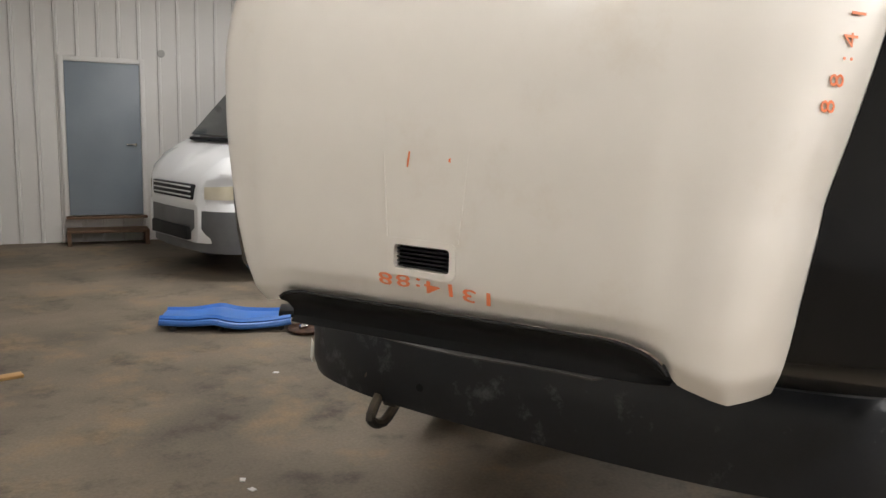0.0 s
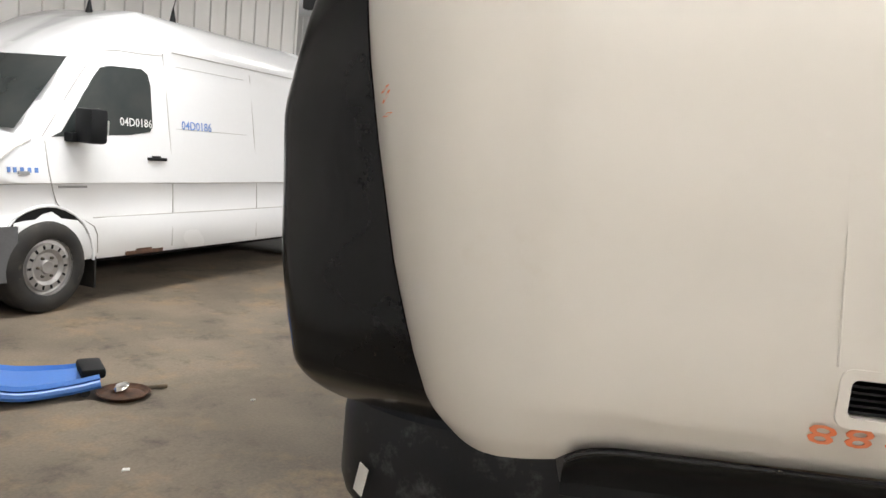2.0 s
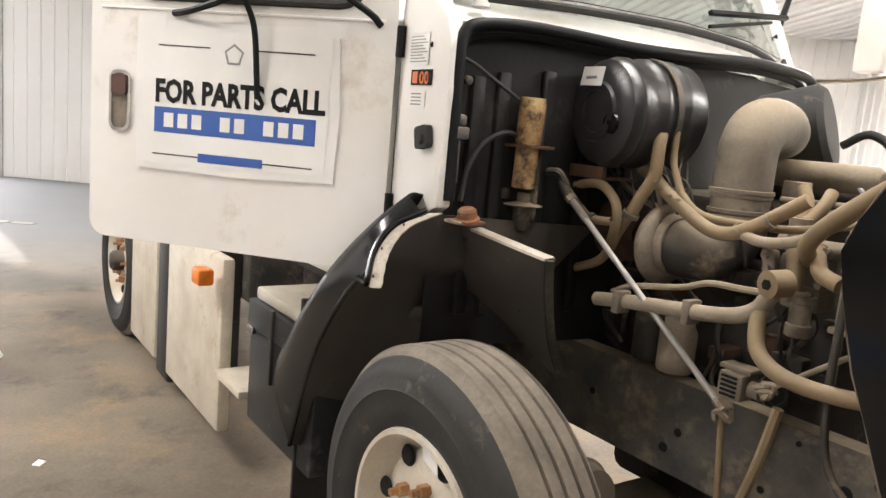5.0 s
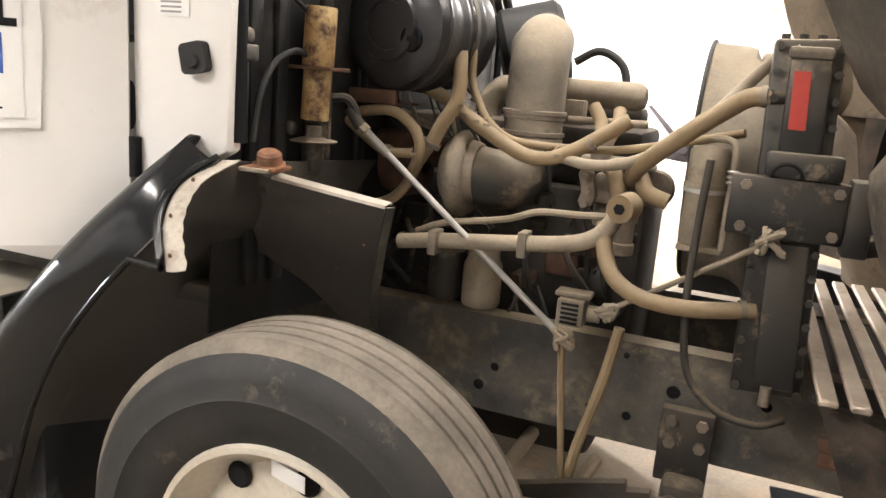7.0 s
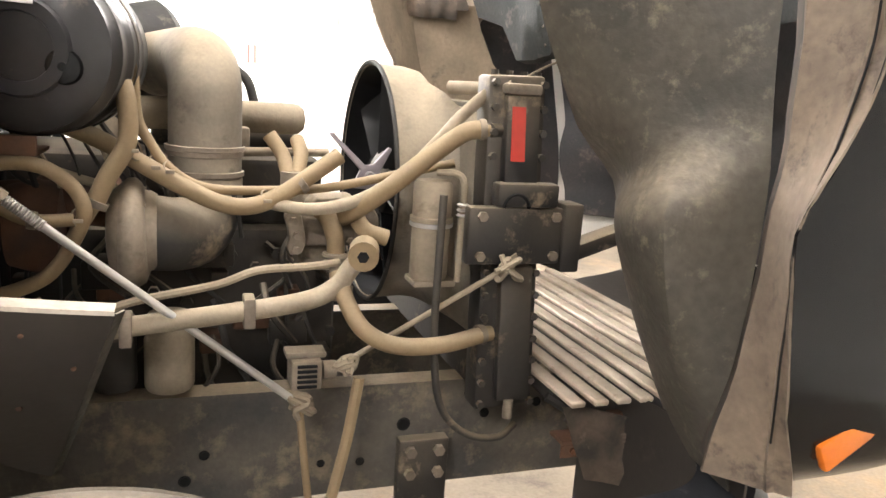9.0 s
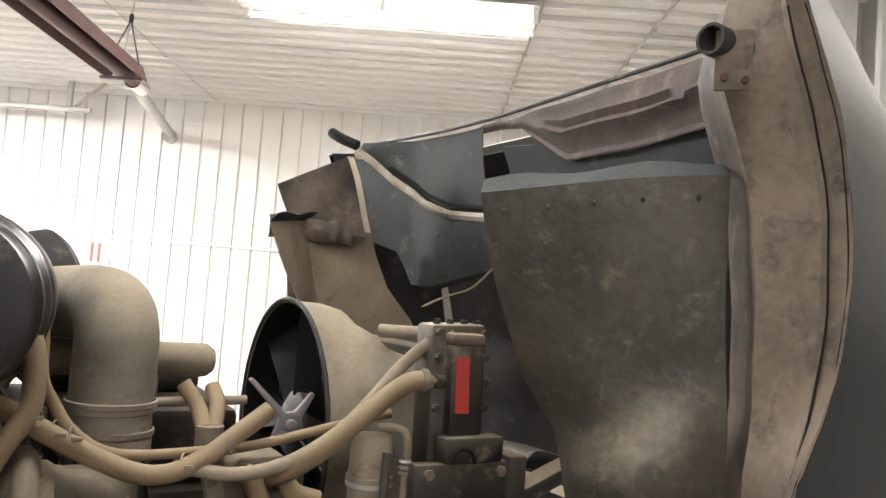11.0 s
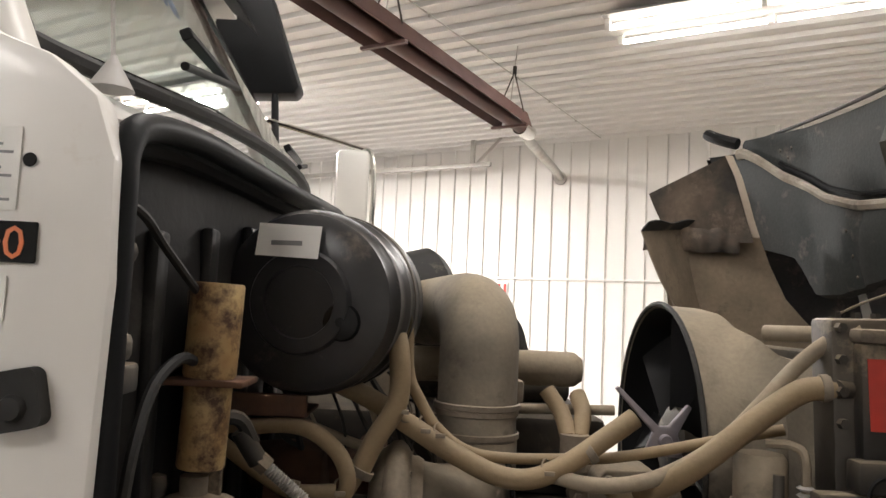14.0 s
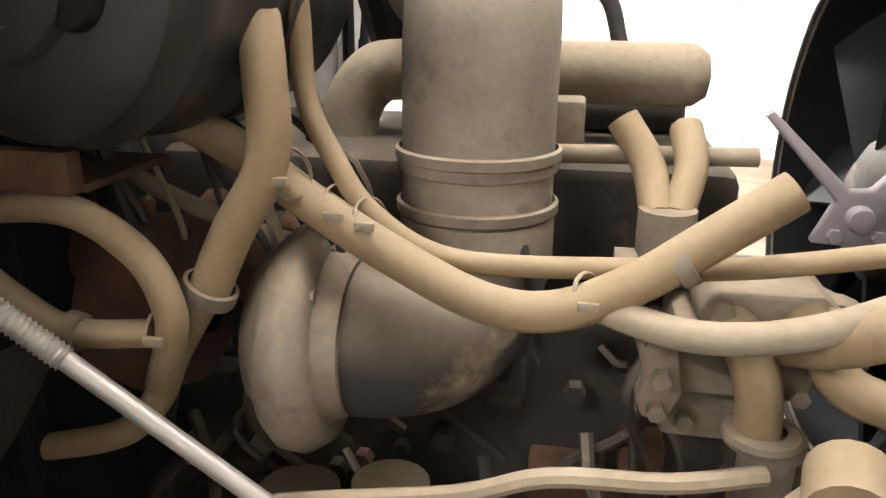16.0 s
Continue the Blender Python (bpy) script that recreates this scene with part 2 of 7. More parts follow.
M_LENS = mat("headlamp_lens", (0.55, 0.5, 0.36), (0.62, 0.58, 0.46), 0.15, 0, 6, 40, 0, coat=0.8, grain=0.04)
M_JACK = mat("blue_paint", (0.045, 0.17, 0.55), (0.06, 0.2, 0.6), 0.35, 0, 5, 60, 0.05)
M_WALL = mat("white_steel_cladding", (0.76, 0.745, 0.72), (0.72, 0.70, 0.67), 0.4, 0, 0.8, 30, 0.0, (0.55, 0.47, 0.4), 0.04, 0.7, grain=0.04)
M_CEIL = mat("ceiling_steel", (0.78, 0.765, 0.745), (0.74, 0.72, 0.7), 0.4, 0, 0.8, 30, 0.0, grain=0.04)
M_DOORP = mat("grey_blue_door", (0.25, 0.29, 0.33), (0.23, 0.27, 0.31), 0.4, 0, 3, 40, 0, grain=0.04)
M_WOOD = mat("brown_wood", (0.16, 0.09, 0.05), (0.1, 0.055, 0.03), 0.7, 0, 6, 50, 0.3)
M_OHD = mat("overhead_door", (0.74, 0.71, 0.66), (0.68, 0.65, 0.6), 0.5, 0, 1, 30, 0, grain=0.04)
M_PANE = glow("daylit_pane", (0.95, 0.97, 1), 6.0)
M_TUBE = glow("fluorescent_tube", (1, 0.97, 0.92), 15.0)
M_DUCT = mat("red_brown_steel", (0.12, 0.06, 0.05), (0.09, 0.05, 0.045), 0.5, 0.3, 4, 60, 0.1)
M_GALV = mat("galvanised", (0.5, 0.48, 0.45), (0.42, 0.4, 0.37), 0.45, 0.6, 8, 60, 0.1)
M_GREYBOX = mat("grey_cabinet", (0.42, 0.41, 0.39), (0.4, 0.39, 0.37), 0.5, 0, 2, 40, 0)


def concrete():
    m = mat("concrete_floor", (0.225, 0.184, 0.136), (0.132, 0.11, 0.087), 0.75, 0, 1.1, 55, 0.45, (0.27, 0.195, 0.118), 0.25, 1.6, spec=0.27, grain=0.4)
    nt = m.node_tree
    n, l = nt.nodes, nt.links
    p = n["Principled BSDF"]
    src = p.inputs["Base Color"].links[0].from_socket
    tc = n.new("ShaderNodeTexCoord")
    st = n.new("ShaderNodeTexNoise")
    st.inputs["Scale"].default_value, st.inputs["Detail"].default_value, st.inputs["Roughness"].default_value = 2.3, 10, 0.75
    l.new(tc.outputs["Object"], st.inputs["Vector"])
    mr = n.new("ShaderNodeMapRange")
    mr.inputs["From Min"].default_value, mr.inputs["From Max"].default_value = 0.53, 0.68
    mr.inputs["To Min"].default_value, mr.inputs["To Max"].default_value = 0.0, 0.7
    l.new(st.outputs["Fac"], mr.inputs["Value"])
    mx = n.new("ShaderNodeMix")
    mx.data_type = "RGBA"
    mx.inputs["B"].default_value = (0.055, 0.045, 0.036, 1)
    l.new(src, mx.inputs["A"])
    l.new(mr.outputs["Result"], mx.inputs["Factor"])
    # darker brown, edged by noise, round a point beside the truck's wheel
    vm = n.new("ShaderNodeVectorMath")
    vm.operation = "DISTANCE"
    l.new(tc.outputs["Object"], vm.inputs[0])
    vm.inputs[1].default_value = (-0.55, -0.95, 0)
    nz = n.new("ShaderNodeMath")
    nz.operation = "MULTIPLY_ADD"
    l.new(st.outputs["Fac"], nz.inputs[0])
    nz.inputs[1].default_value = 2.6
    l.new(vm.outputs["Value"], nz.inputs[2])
    wheel_patch = n.new("ShaderNodeMapRange")
    wheel_patch.inputs["From Min"].default_value, wheel_patch.inputs["From Max"].default_value, wheel_patch.inputs["To Min"].default_value, wheel_patch.inputs["To Max"].default_value = 1.9, 2.5, 0.35, 0.0
    l.new(nz.outputs["Value"], wheel_patch.inputs["Value"])
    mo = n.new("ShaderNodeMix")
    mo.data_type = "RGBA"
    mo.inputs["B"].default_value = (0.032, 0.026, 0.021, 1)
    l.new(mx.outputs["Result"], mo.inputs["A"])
    l.new(wheel_patch.outputs["Result"], mo.inputs["Factor"])
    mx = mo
    # even cool grey towards the overhead door
    sep = n.new("ShaderNodeSeparateXYZ")
    l.new(tc.outputs["Object"], sep.inputs["Vector"])
    add = n.new("ShaderNodeMath")
    l.new(sep.outputs["X"], add.inputs[0])
    l.new(st.outputs["Fac"], add.inputs[1])
    far = n.new("ShaderNodeMapRange")
    far.inputs["From Min"].default_value, far.inputs["From Max"].default_value = -3.6, -7.0
    l.new(add.outputs["Value"], far.inputs["Value"])
    m2 = n.new("ShaderNodeMix")
    m2.data_type = "RGBA"
    m2.inputs["B"].default_value = (0.25, 0.25, 0.258, 1)
    l.new(mx.outputs["Result"], m2.inputs["A"])
    l.new(far.outputs["Result"], m2.inputs["Factor"])
    l.new(m2.outputs["Result"], p.inputs["Base Color"])
    return m


M_FLOOR = concrete()


# ---- mesh helpers ----
def b_box(a, b, bev=0.0, seg=2, m=None):
    bm = bmesh.new()
    bmesh.ops.create_cube(bm, size=1)
    for v in bm.verts:
        v.co = [a[i] + (b[i] - a[i]) * (v.co[i] + 0.5) for i in range(3)]
    if bev:
        bmesh.ops.bevel(bm, geom=bm.edges[:], offset=bev, segments=seg, profile=0.5, affect="EDGES")
    if m:
        bm.transform(m)
    return bm


def curve_pts(pts, n=6):
    """Catmull-Rom points through pts."""
    p = [Vector(q) for q in pts]
    if len(p) < 3 or n <= 1:
        return p
    p = [2 * p[0] - p[1]] + p + [2 * p[-1] - p[-2]]
    out = []
    for i in range(1, len(p) - 2):
        a, b, c, d = p[i - 1], p[i], p[i + 1], p[i + 2]
        for k in range(n):
            t = k / n
            out.append(0.5 * (2 * b + (c - a) * t + (2 * a - 5 * b + 4 * c - d) * t * t + (3 * b - a - 3 * c + d) * t ** 3))
    out.append(p[-2])
    return out


def b_tube(pts, r, seg=12, n=6, cap=True, r2=None):
    """A tube along a smooth line; r to r2 from end to end."""
    c = curve_pts(pts, n)
    bm = bmesh.new()
    rings, up = [], None
    for i, p in enumerate(c):
        d = (c[min(i + 1, len(c) - 1)] - c[max(i - 1, 0)]).normalized()
        if up is None:
            up = d.orthogonal().normalized()
        up = (up - d * up.dot(d)).normalized()
        side = d.cross(up)
        q = r if r2 is None else r + (r2 - r) * i / (len(c) - 1)
        rings.append([bm.verts.new(p + q * (math.cos(k * math.tau / seg) * up + math.sin(k * math.tau / seg) * side)) for k in range(seg)])
    for a, b in zip(rings, rings[1:]):
        for k in range(seg):
            bm.faces.new((a[k], a[(k + 1) % seg], b[(k + 1) % seg], b[k]))
    if cap:
        bm.faces.new(rings[0][::-1])
        bm.faces.new(rings[-1])
    bmesh.ops.recalc_face_normals(bm, faces=bm.faces[:])
    return bm


def b_lathe(prof, seg=32, m=None):
    """Profile of (radius, height) turned round z; then moved by m."""
    bm = bmesh.new()
    rings = []
    for r, h in prof:
        rings.append([bm.verts.new((r * math.cos(k * math.tau / seg), r * math.sin(k * math.tau / seg), h)) for k in range(seg)] if r > 1e-6 else [bm.verts.new((0, 0, h))])
    for a, b in zip(rings, rings[1:]):
        for k in range(seg):
            j = (k + 1) % seg
            if len(a) == 1 and len(b) > 1:
                bm.faces.new((a[0], b[k], b[j]))
            elif len(b) == 1 and len(a) > 1:
                bm.faces.new((a[k], a[j], b[0]))
            elif len(a) > 1:
                bm.faces.new((a[k], a[j], b[j], b[k]))
    bmesh.ops.recalc_face_normals(bm, faces=bm.faces[:])
    if m:
        bm.transform(m)
    return bm


def b_sheet(rows, thick=0.004, skip=None):
    """A sheet through a grid of points, given a thickness; skip(i, j) leaves out a cell."""
    bm = bmesh.new()
    g = [[bm.verts.new(p) for p in row] for row in rows]
    for i in range(len(g) - 1):
        for j in range(len(g[0]) - 1):
            if skip and skip(i, j):
                continue
            bm.faces.new((g[i][j], g[i][j + 1], g[i + 1][j + 1], g[i + 1][j]))
    bmesh.ops.delete(bm, geom=[v for v in bm.verts if not v.link_faces], context="VERTS")
    bmesh.ops.recalc_face_normals(bm, faces=bm.faces[:])
    if thick:
        bmesh.ops.solidify(bm, geom=bm.faces[:], thickness=thick)
    return bm


def b_prism(poly, h0, h1, m=None, bev=0.0):
    """A polygon in x, y raised from h0 to h1."""
    bm = bmesh.new()
    lo, hi = [bm.verts.new((x, y, h0)) for x, y in poly], [bm.verts.new((x, y, h1)) for x, y in poly]
    k = len(poly)
    bm.faces.new(lo[::-1])
    bm.faces.new(hi)
    for i in range(k):
        bm.faces.new((lo[i], lo[(i + 1) % k], hi[(i + 1) % k], hi[i]))
    bmesh.ops.recalc_face_normals(bm, faces=bm.faces[:])
    if bev:
        bmesh.ops.bevel(bm, geom=bm.edges[:], offset=bev, segments=2, profile=0.5, affect="EDGES")
    if m:
        bm.transform(m)
    return bm


def b_ring(poly, hole, h0, h1, m=None):
    """A plate from h0 to h1 between an outline and a hole with as many corners."""
    bm = bmesh.new()
    k = len(poly)
    q = [[bm.verts.new((x, y, h)) for x, y in pl] for pl in (poly, hole) for h in (h0, h1)]
    for i in range(k):
        j = (i + 1) % k
        for a, b in ((0, 1), (1, 3), (3, 2), (2, 0)):
            bm.faces.new((q[a][i], q[a][j], q[b][j], q[b][i]))
    bmesh.ops.recalc_face_normals(bm, faces=bm.faces[:])
    if m:
        bm.transform(m)
    return bm


def rrect(x0, y0, x1, y1, r, n=5):
    out = []
    for cx, cy, a in ((x1 - r, y1 - r, 0), (x0 + r, y1 - r, 90), (x0 + r, y0 + r, 180), (x1 - r, y0 + r, 270)):
        out += [(cx + r * math.cos(radians(a + 90 * k / n)), cy + r * math.sin(radians(a + 90 * k / n))) for k in range(n + 1)]
    return out


def merge(*bms):
    out = bmesh.new()
    for b in bms:
        me = bpy.data.meshes.new("tmp")
        b.to_mesh(me)
        b.free()
        out.from_mesh(me)
        bpy.data.meshes.remove(me)
    return out


def mesh_of(name, bm, material, smooth=True):
    me = bpy.data.meshes.new(name)
    bm.to_mesh(me)
    bm.free()
    me.materials.append(material)
    if smooth:
        me.shade_smooth()
        me.set_sharp_from_angle(angle=radians(38))
    return me


def part(name, bm, material, parent, label="", smooth=True):
    ob = new(name, mesh_of(name, bm, material, smooth))
    ob.parent = parent
    return tagged(ob, label)


def thing(name, m, label, category, group=""):
    ob = new(name)
    ob.matrix_world = m
    return tagged(ob, label, category, group)


def struct(name, bm, material, label="", smooth=True):
    return tagged(new(name, mesh_of(name, bm, material, smooth)), label, kind="structure")


def along(a, b):
    """A pose whose z runs from a to b, and the distance."""
    a, b = Vector(a), Vector(b)
    return Matrix.Translation(a) @ (b - a).to_track_quat("Z", "Y").to_matrix().to_4x4(), (b - a).length


def b_rod(a, b, r, seg=12, r2=None):
    m, d = along(a, b)
    return b_lathe([(0, 0), (r, 0), (r2 or r, d), (0, d)], seg, m)


def b_bolt(p, d, r=0.009, h=0.008):
    """A hexagon head at p that looks along d."""
    return b_rod(p, Vector(p) + Vector(d).normalized() * h, r, 6)


def lerp(table, x):
    if x <= table[0][0]:
        return table[0][1]
    for (a, p), (b, q) in zip(table, table[1:]):
        if x <= b:
            t = (x - a) / (b - a)
            return p + (q - p) * t
    return table[-1][1]


def text_bm(word, size, m, fat=0.0):
    cu = bpy.data.curves.new("txt", "FONT")
    cu.body, cu.size, cu.extrude, cu.resolution_u, cu.offset = word, size, 0.0008, 2, fat
    ob = bpy.data.objects.new("txt", cu)
    scene.collection.objects.link(ob)
    dg = bpy.context.evaluated_depsgraph_get()
    me = bpy.data.meshes.new_from_object(ob.evaluated_get(dg))
    bm = bmesh.new()
    bm.from_mesh(me)
    bpy.data.objects.remove(ob)
    bpy.data.curves.remove(cu)
    bpy.data.meshes.remove(me)
    bm.transform(m)
    return bm


# ---- the hall ----
X0, X1, Y0, Y1, ZC = -12.95, 3.0, -7.3, 8.71, 4.0
XR, YF, ZF = -5.05, -17.0, 5.3  # the deeper bay beside the overhead door
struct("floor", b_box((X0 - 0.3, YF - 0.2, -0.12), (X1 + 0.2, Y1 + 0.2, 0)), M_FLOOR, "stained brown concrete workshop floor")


def ribs(name, length, height, m, pitch=0.25, label="white ribbed steel wall cladding"):
    """Ribbed cladding in local x (along) and z (up), facing -y, 40 mm thick behind it."""
    k = int(length / pitch)
    prof = []
    for i in range(k + 1):
        x = i * pitch
        prof += [(x, 0), (x + pitch - 0.05, 0), (x + pitch - 0.041, -0.03), (x + pitch - 0.009, -0.03)]
    bm = bmesh.new()
    lo, hi = [bm.verts.new((x, y, 0)) for x, y in prof], [bm.verts.new((x, y, height)) for x, y in prof]
    for i in range(len(prof) - 1):
        bm.faces.new((lo[i], lo[i + 1], hi[i + 1], hi[i]))
    me = merge(bm, b_box((0, 0.02, 0), (length, 0.14, height)))
    ob = struct(name, me, M_WALL, label, False)
    ob.matrix_world = m
    return ob


ribs("wall_north", X1 - X0, ZC + 0.1, pose(X0, Y1, 0))
ribs("wall_east", Y1 - Y0, ZC + 0.1, pose(X1, Y1, 0, 0, 0, -90))
ribs("wall_south", X1 - XR, ZC + 0.1, pose(X1, Y0, 0, 0, 0, 180))
struct("wall_south_return", b_box((XR, YF, 0), (XR + 0.14, Y0 - 0.15, ZF)), M_WALL, "white steel return wall")
ribs("wall_south_far", XR - X0, ZF, pose(XR, YF, 0, 0, 0, 180))
ribs("wall_west", Y1 + 7.8, ZC + 1.3, pose(X0, -7.8, 0, 0, 0, 90))
ribs("wall_west_end", 2.1, ZF, pose(X0, YF, 0, 0, 0, 90))
struct("wall_west_top", b_box((X0 - 0.14, -14.9, 4.35), (X0, -7.8, ZF)), M_WALL, "white steel panel over the overhead door")


def ceiling():
    bms = []
    pitch = 0.25
    bm = bmesh.new()
    prof = []
    for i in range(int((Y1 - Y0) / pitch) + 1):
        y = Y0 + i * pitch
        prof += [(y, ZC), (y + pitch - 0.062, ZC), (y + pitch - 0.061, ZC + 0.02), (y + pitch - 0.052, ZC + 0.02), (y + pitch - 0.05, ZC), (y + pitch - 0.042, ZC - 0.036), (y + pitch - 0.009, ZC - 0.036)]
    a, b = [bm.verts.new((X0 - 1, y, z)) for y, z in prof], [bm.verts.new((X1, y, z)) for y, z in prof]
    for i in range(len(prof) - 1):
        bm.faces.new((a[i], a[i + 1], b[i + 1], b[i]))
    return merge(bm, b_box((X0 - 1, Y0, ZC + 0.03), (X1 + 0.1, Y1 + 0.1, ZC + 0.15)))


struct("ceiling", ceiling(), M_CEIL, "white ribbed steel ceiling", False)
struct("ceiling_far", b_box((X0 - 0.2, YF - 0.1, ZF), (XR + 0.2, Y0 - 0.001, ZF + 0.12)), M_CEIL, "white steel ceiling of the higher bay")
struct("wall_header", b_box((X0 - 0.2, Y0 - 0.1, ZC + 0.151), (XR + 0.2, Y0, ZF)), M_WALL, "white steel header between the two ceilings")
struct("wall_trim", b_box((X0, Y1 - 0.045, 2.135), (X1, Y1 - 0.031, 2.165), 0.004), M_WALL, "thin horizontal joint strip on the cladding")
struct("wall_trim_corner", b_box((X0, Y1 - 0.05, ZC - 0.05), (X1, Y1 - 0.031, ZC - 0.03), 0.004), M_WALL, "folded steel corner trim under the ceiling")

# screw lines and conduits across the ceiling
for cx, cl in ((0.95, "galvanised conduit under the ceiling"), (1.86, "galvanised conduit under the ceiling"), (-2.6, "row of screws and flashing on the ceiling")):
    cd = thing("conduit", Matrix(), cl, "conduit", "ceiling conduits")
    part("pipe", b_rod((cx, 2.2, ZC - 0.035), (cx - 0.2, Y1 - 0.05, ZC - 0.035), 0.012 if cx > 0 else 0.006), M_GALV, cd)
    for k in range(7):
        w = 0.022 if cx > 0 else 0.009
        x = cx - 0.2 * (0.42 + k * 0.85) / (Y1 - 2.25)
        part("clip", b_box((x - w, 2.61 + k * 0.85, ZC - 0.055), (x + w, 2.61 + 1.4 * w + k * 0.85, ZC - 0.024), 0.002), M_GALV, cd)


def tube_fixture():
    t = thing("ceiling_light", Matrix(), "white fluorescent ceiling light with four lit tubes; copies are added fill", "ceiling light", "ceiling lights")
    part("tray", b_prism([(-1.12, -0.07), (1.12, -0.07), (1.12, 0.07), (-1.12, 0.07)], 0.04, 0.09), M_WHITE, t)
    part("reflector", b_prism([(-1.12, -0.24), (1.12, -0.24), (1.12, 0.24), (-1.12, 0.24)], 0.092, 0.1), M_GREYBOX, t)
    for y in (-0.16, 0.16):
        for x in (-1.09, 0.03):
            part("tube", b_rod((x, y, 0.02), (x + 1.06, y, 0.02), 0.019, 12), M_TUBE, t)
        for x in (-1.11, -0.03, 1.09):
            part("socket", b_box((x, y - 0.02, -0.005), (x + 0.04, y + 0.02, 0.09), 0.004), M_WHITE, t)
    for x in (-1.0, 1.0):
        part("chain", b_rod((x, 0, 0.1), (x, 0, 0.19), 0.006, 6), M_GALV, t)
    return t


first = tube_fixture()
first.matrix_world = pose(FIXTURE_AND_FILL[0][0], FIXTURE_AND_FILL[0][1], 3.805)
# unseen copies hung at the fill lamps, beyond the one real fixture
for fx, fy, fw in FIXTURE_AND_FILL[1:]:
    copy_thing(first, pose(fx, fy, 3.805))


def heater():
    """A radiant tube heater that hangs under the ceiling."""
    t = thing("tube_heater", Matrix(), "red-brown radiant tube heater hung on chains", "heater")
    z = 3.35
    part("tube", b_rod((-2.05, 0.6, z), (-2.45, 5.6, z), 0.055, 16), M_DUCT, t)
    rows = [[Vector((-2.05 - 0.08 * k + dx, 0.6 + k, z + dz)) for dx, dz in ((-0.16, -0.04), (-0.11, 0.09), (0, 0.13), (0.11, 0.09), (0.16, -0.04))] for k in (0, 4.85)]
    part("hood_plate", b_sheet(rows, 0.004), M_DUCT, t)
    part("end_collar", b_rod((-2.45, 5.55, z), (-2.47, 5.8, z), 0.07, 16), M_CHROME, t)
    part("flue", b_tube([(-2.47, 5.8, z), (-2.6, 6.1, z), (-3.2, 8.2, z + 0.12), (-3.35, 8.75, z + 0.12)], 0.05, 12, 5), M_GALV, t)
    part("flue_collar", b_rod((-3.32, 8.6, z + 0.12), (-3.35, 8.7, z + 0.12), 0.085, 16), M_GALV, t)
    for k in (0.9, 2.6, 4.7):
        part("chain", b_rod((-2.05 - 0.08 * k, 0.6 + k, z + 0.13), (-2.0 - 0.08 * k, 0.6 + k, ZC), 0.006, 6), M_GALV, t)
        for o in (-0.13, 0.13):
            part("sling", b_rod((-2.05 - 0.08 * k + o, 0.6 + k, z + 0.06), (-2.02 - 0.08 * k, 0.6 + k, z + 0.42), 0.006, 6), M_DARK, t)
        part("hook", b_rod((-2.02 - 0.08 * k, 0.6 + k, z + 0.40), (-2.018 - 0.08 * k, 0.6 + k, z + 0.47), 0.018, 8), M_DARK, t)
        part("bracket", b_box((-2.22 - 0.08 * k, 0.58 + k, z - 0.07), (-1.88 - 0.08 * k, 0.61 + k, z - 0.05)), M_DUCT, t)


heater()


def track_arm():
    t = thing("door_track", Matrix(), "galvanised overhead door track fixed under the ceiling", "door track")
    part("rail", b_box((-9.5, 8.3, 3.62), (-4.2, 8.36, 3.68), 0.005), M_GALV, t)
    part("drop", b_box((-4.5, 8.3, 3.66), (-4.44, 8.34, ZC)), M_GALV, t)
    part("brace", b_rod((-4.4, 8.33, 3.68), (-4.05, 8.33, ZC), 0.02, 6), M_GALV, t)


track_arm()


def exit_door():
    t = tagged(thing("door_1", pose(1.49, Y0, 0), "closed blue-grey steel door over brown wooden steps", "door"), kind="structure")
    part("leaf", b_box((-0.455, 0.022, 0.37), (0.455, 0.06, 2.38), 0.004), M_DOORP, t)
    part("frame", merge(b_box((-0.52, 0.02, 0.3), (-0.46, 0.075, 2.45), 0.004), b_box((0.46, 0.02, 0.3), (0.52, 0.075, 2.45), 0.004), b_box((-0.459, 0.02, 2.385), (0.459, 0.075, 2.45), 0.004)), M_WALL, t)
    part("door_handle", merge(b_rod((-0.38, 0.06, 1.32), (-0.38, 0.11, 1.32), 0.02), b_rod((-0.38, 0.1, 1.32), (-0.27, 0.1, 1.32), 0.01)), M_CHROME, t, "grey lever handle")
    st = thing("wooden_step", pose(1.49, Y0, 0), "brown wooden box step below the door", "step")
    part("tread", b_box((-0.5, 0.02, 0.17), (0.5, 0.42, 0.2), 0.004), M_WOOD, st)
    part("upper_tread", b_box((-0.5, 0.02, 0.33), (0.5, 0.2, 0.36), 0.004), M_WOOD, st)
    for x in (-0.5, 0.45):
        part("side", b_box((x, 0.021, 0), (x + 0.05, 0.4, 0.168)), M_WOOD, st)


exit_door()
sb = thing("switch_box", pose(0.75, Y0 + 0.02, 2.55), "small round grey junction box on the wall", "junction box")
part("body", b_lathe([(0, 0.03), (0.05, 0.03), (0.05, 0), (0, 0)], 16, pose(0, 0, 0, -90, 0, 0)), M_GREYBOX, sb)


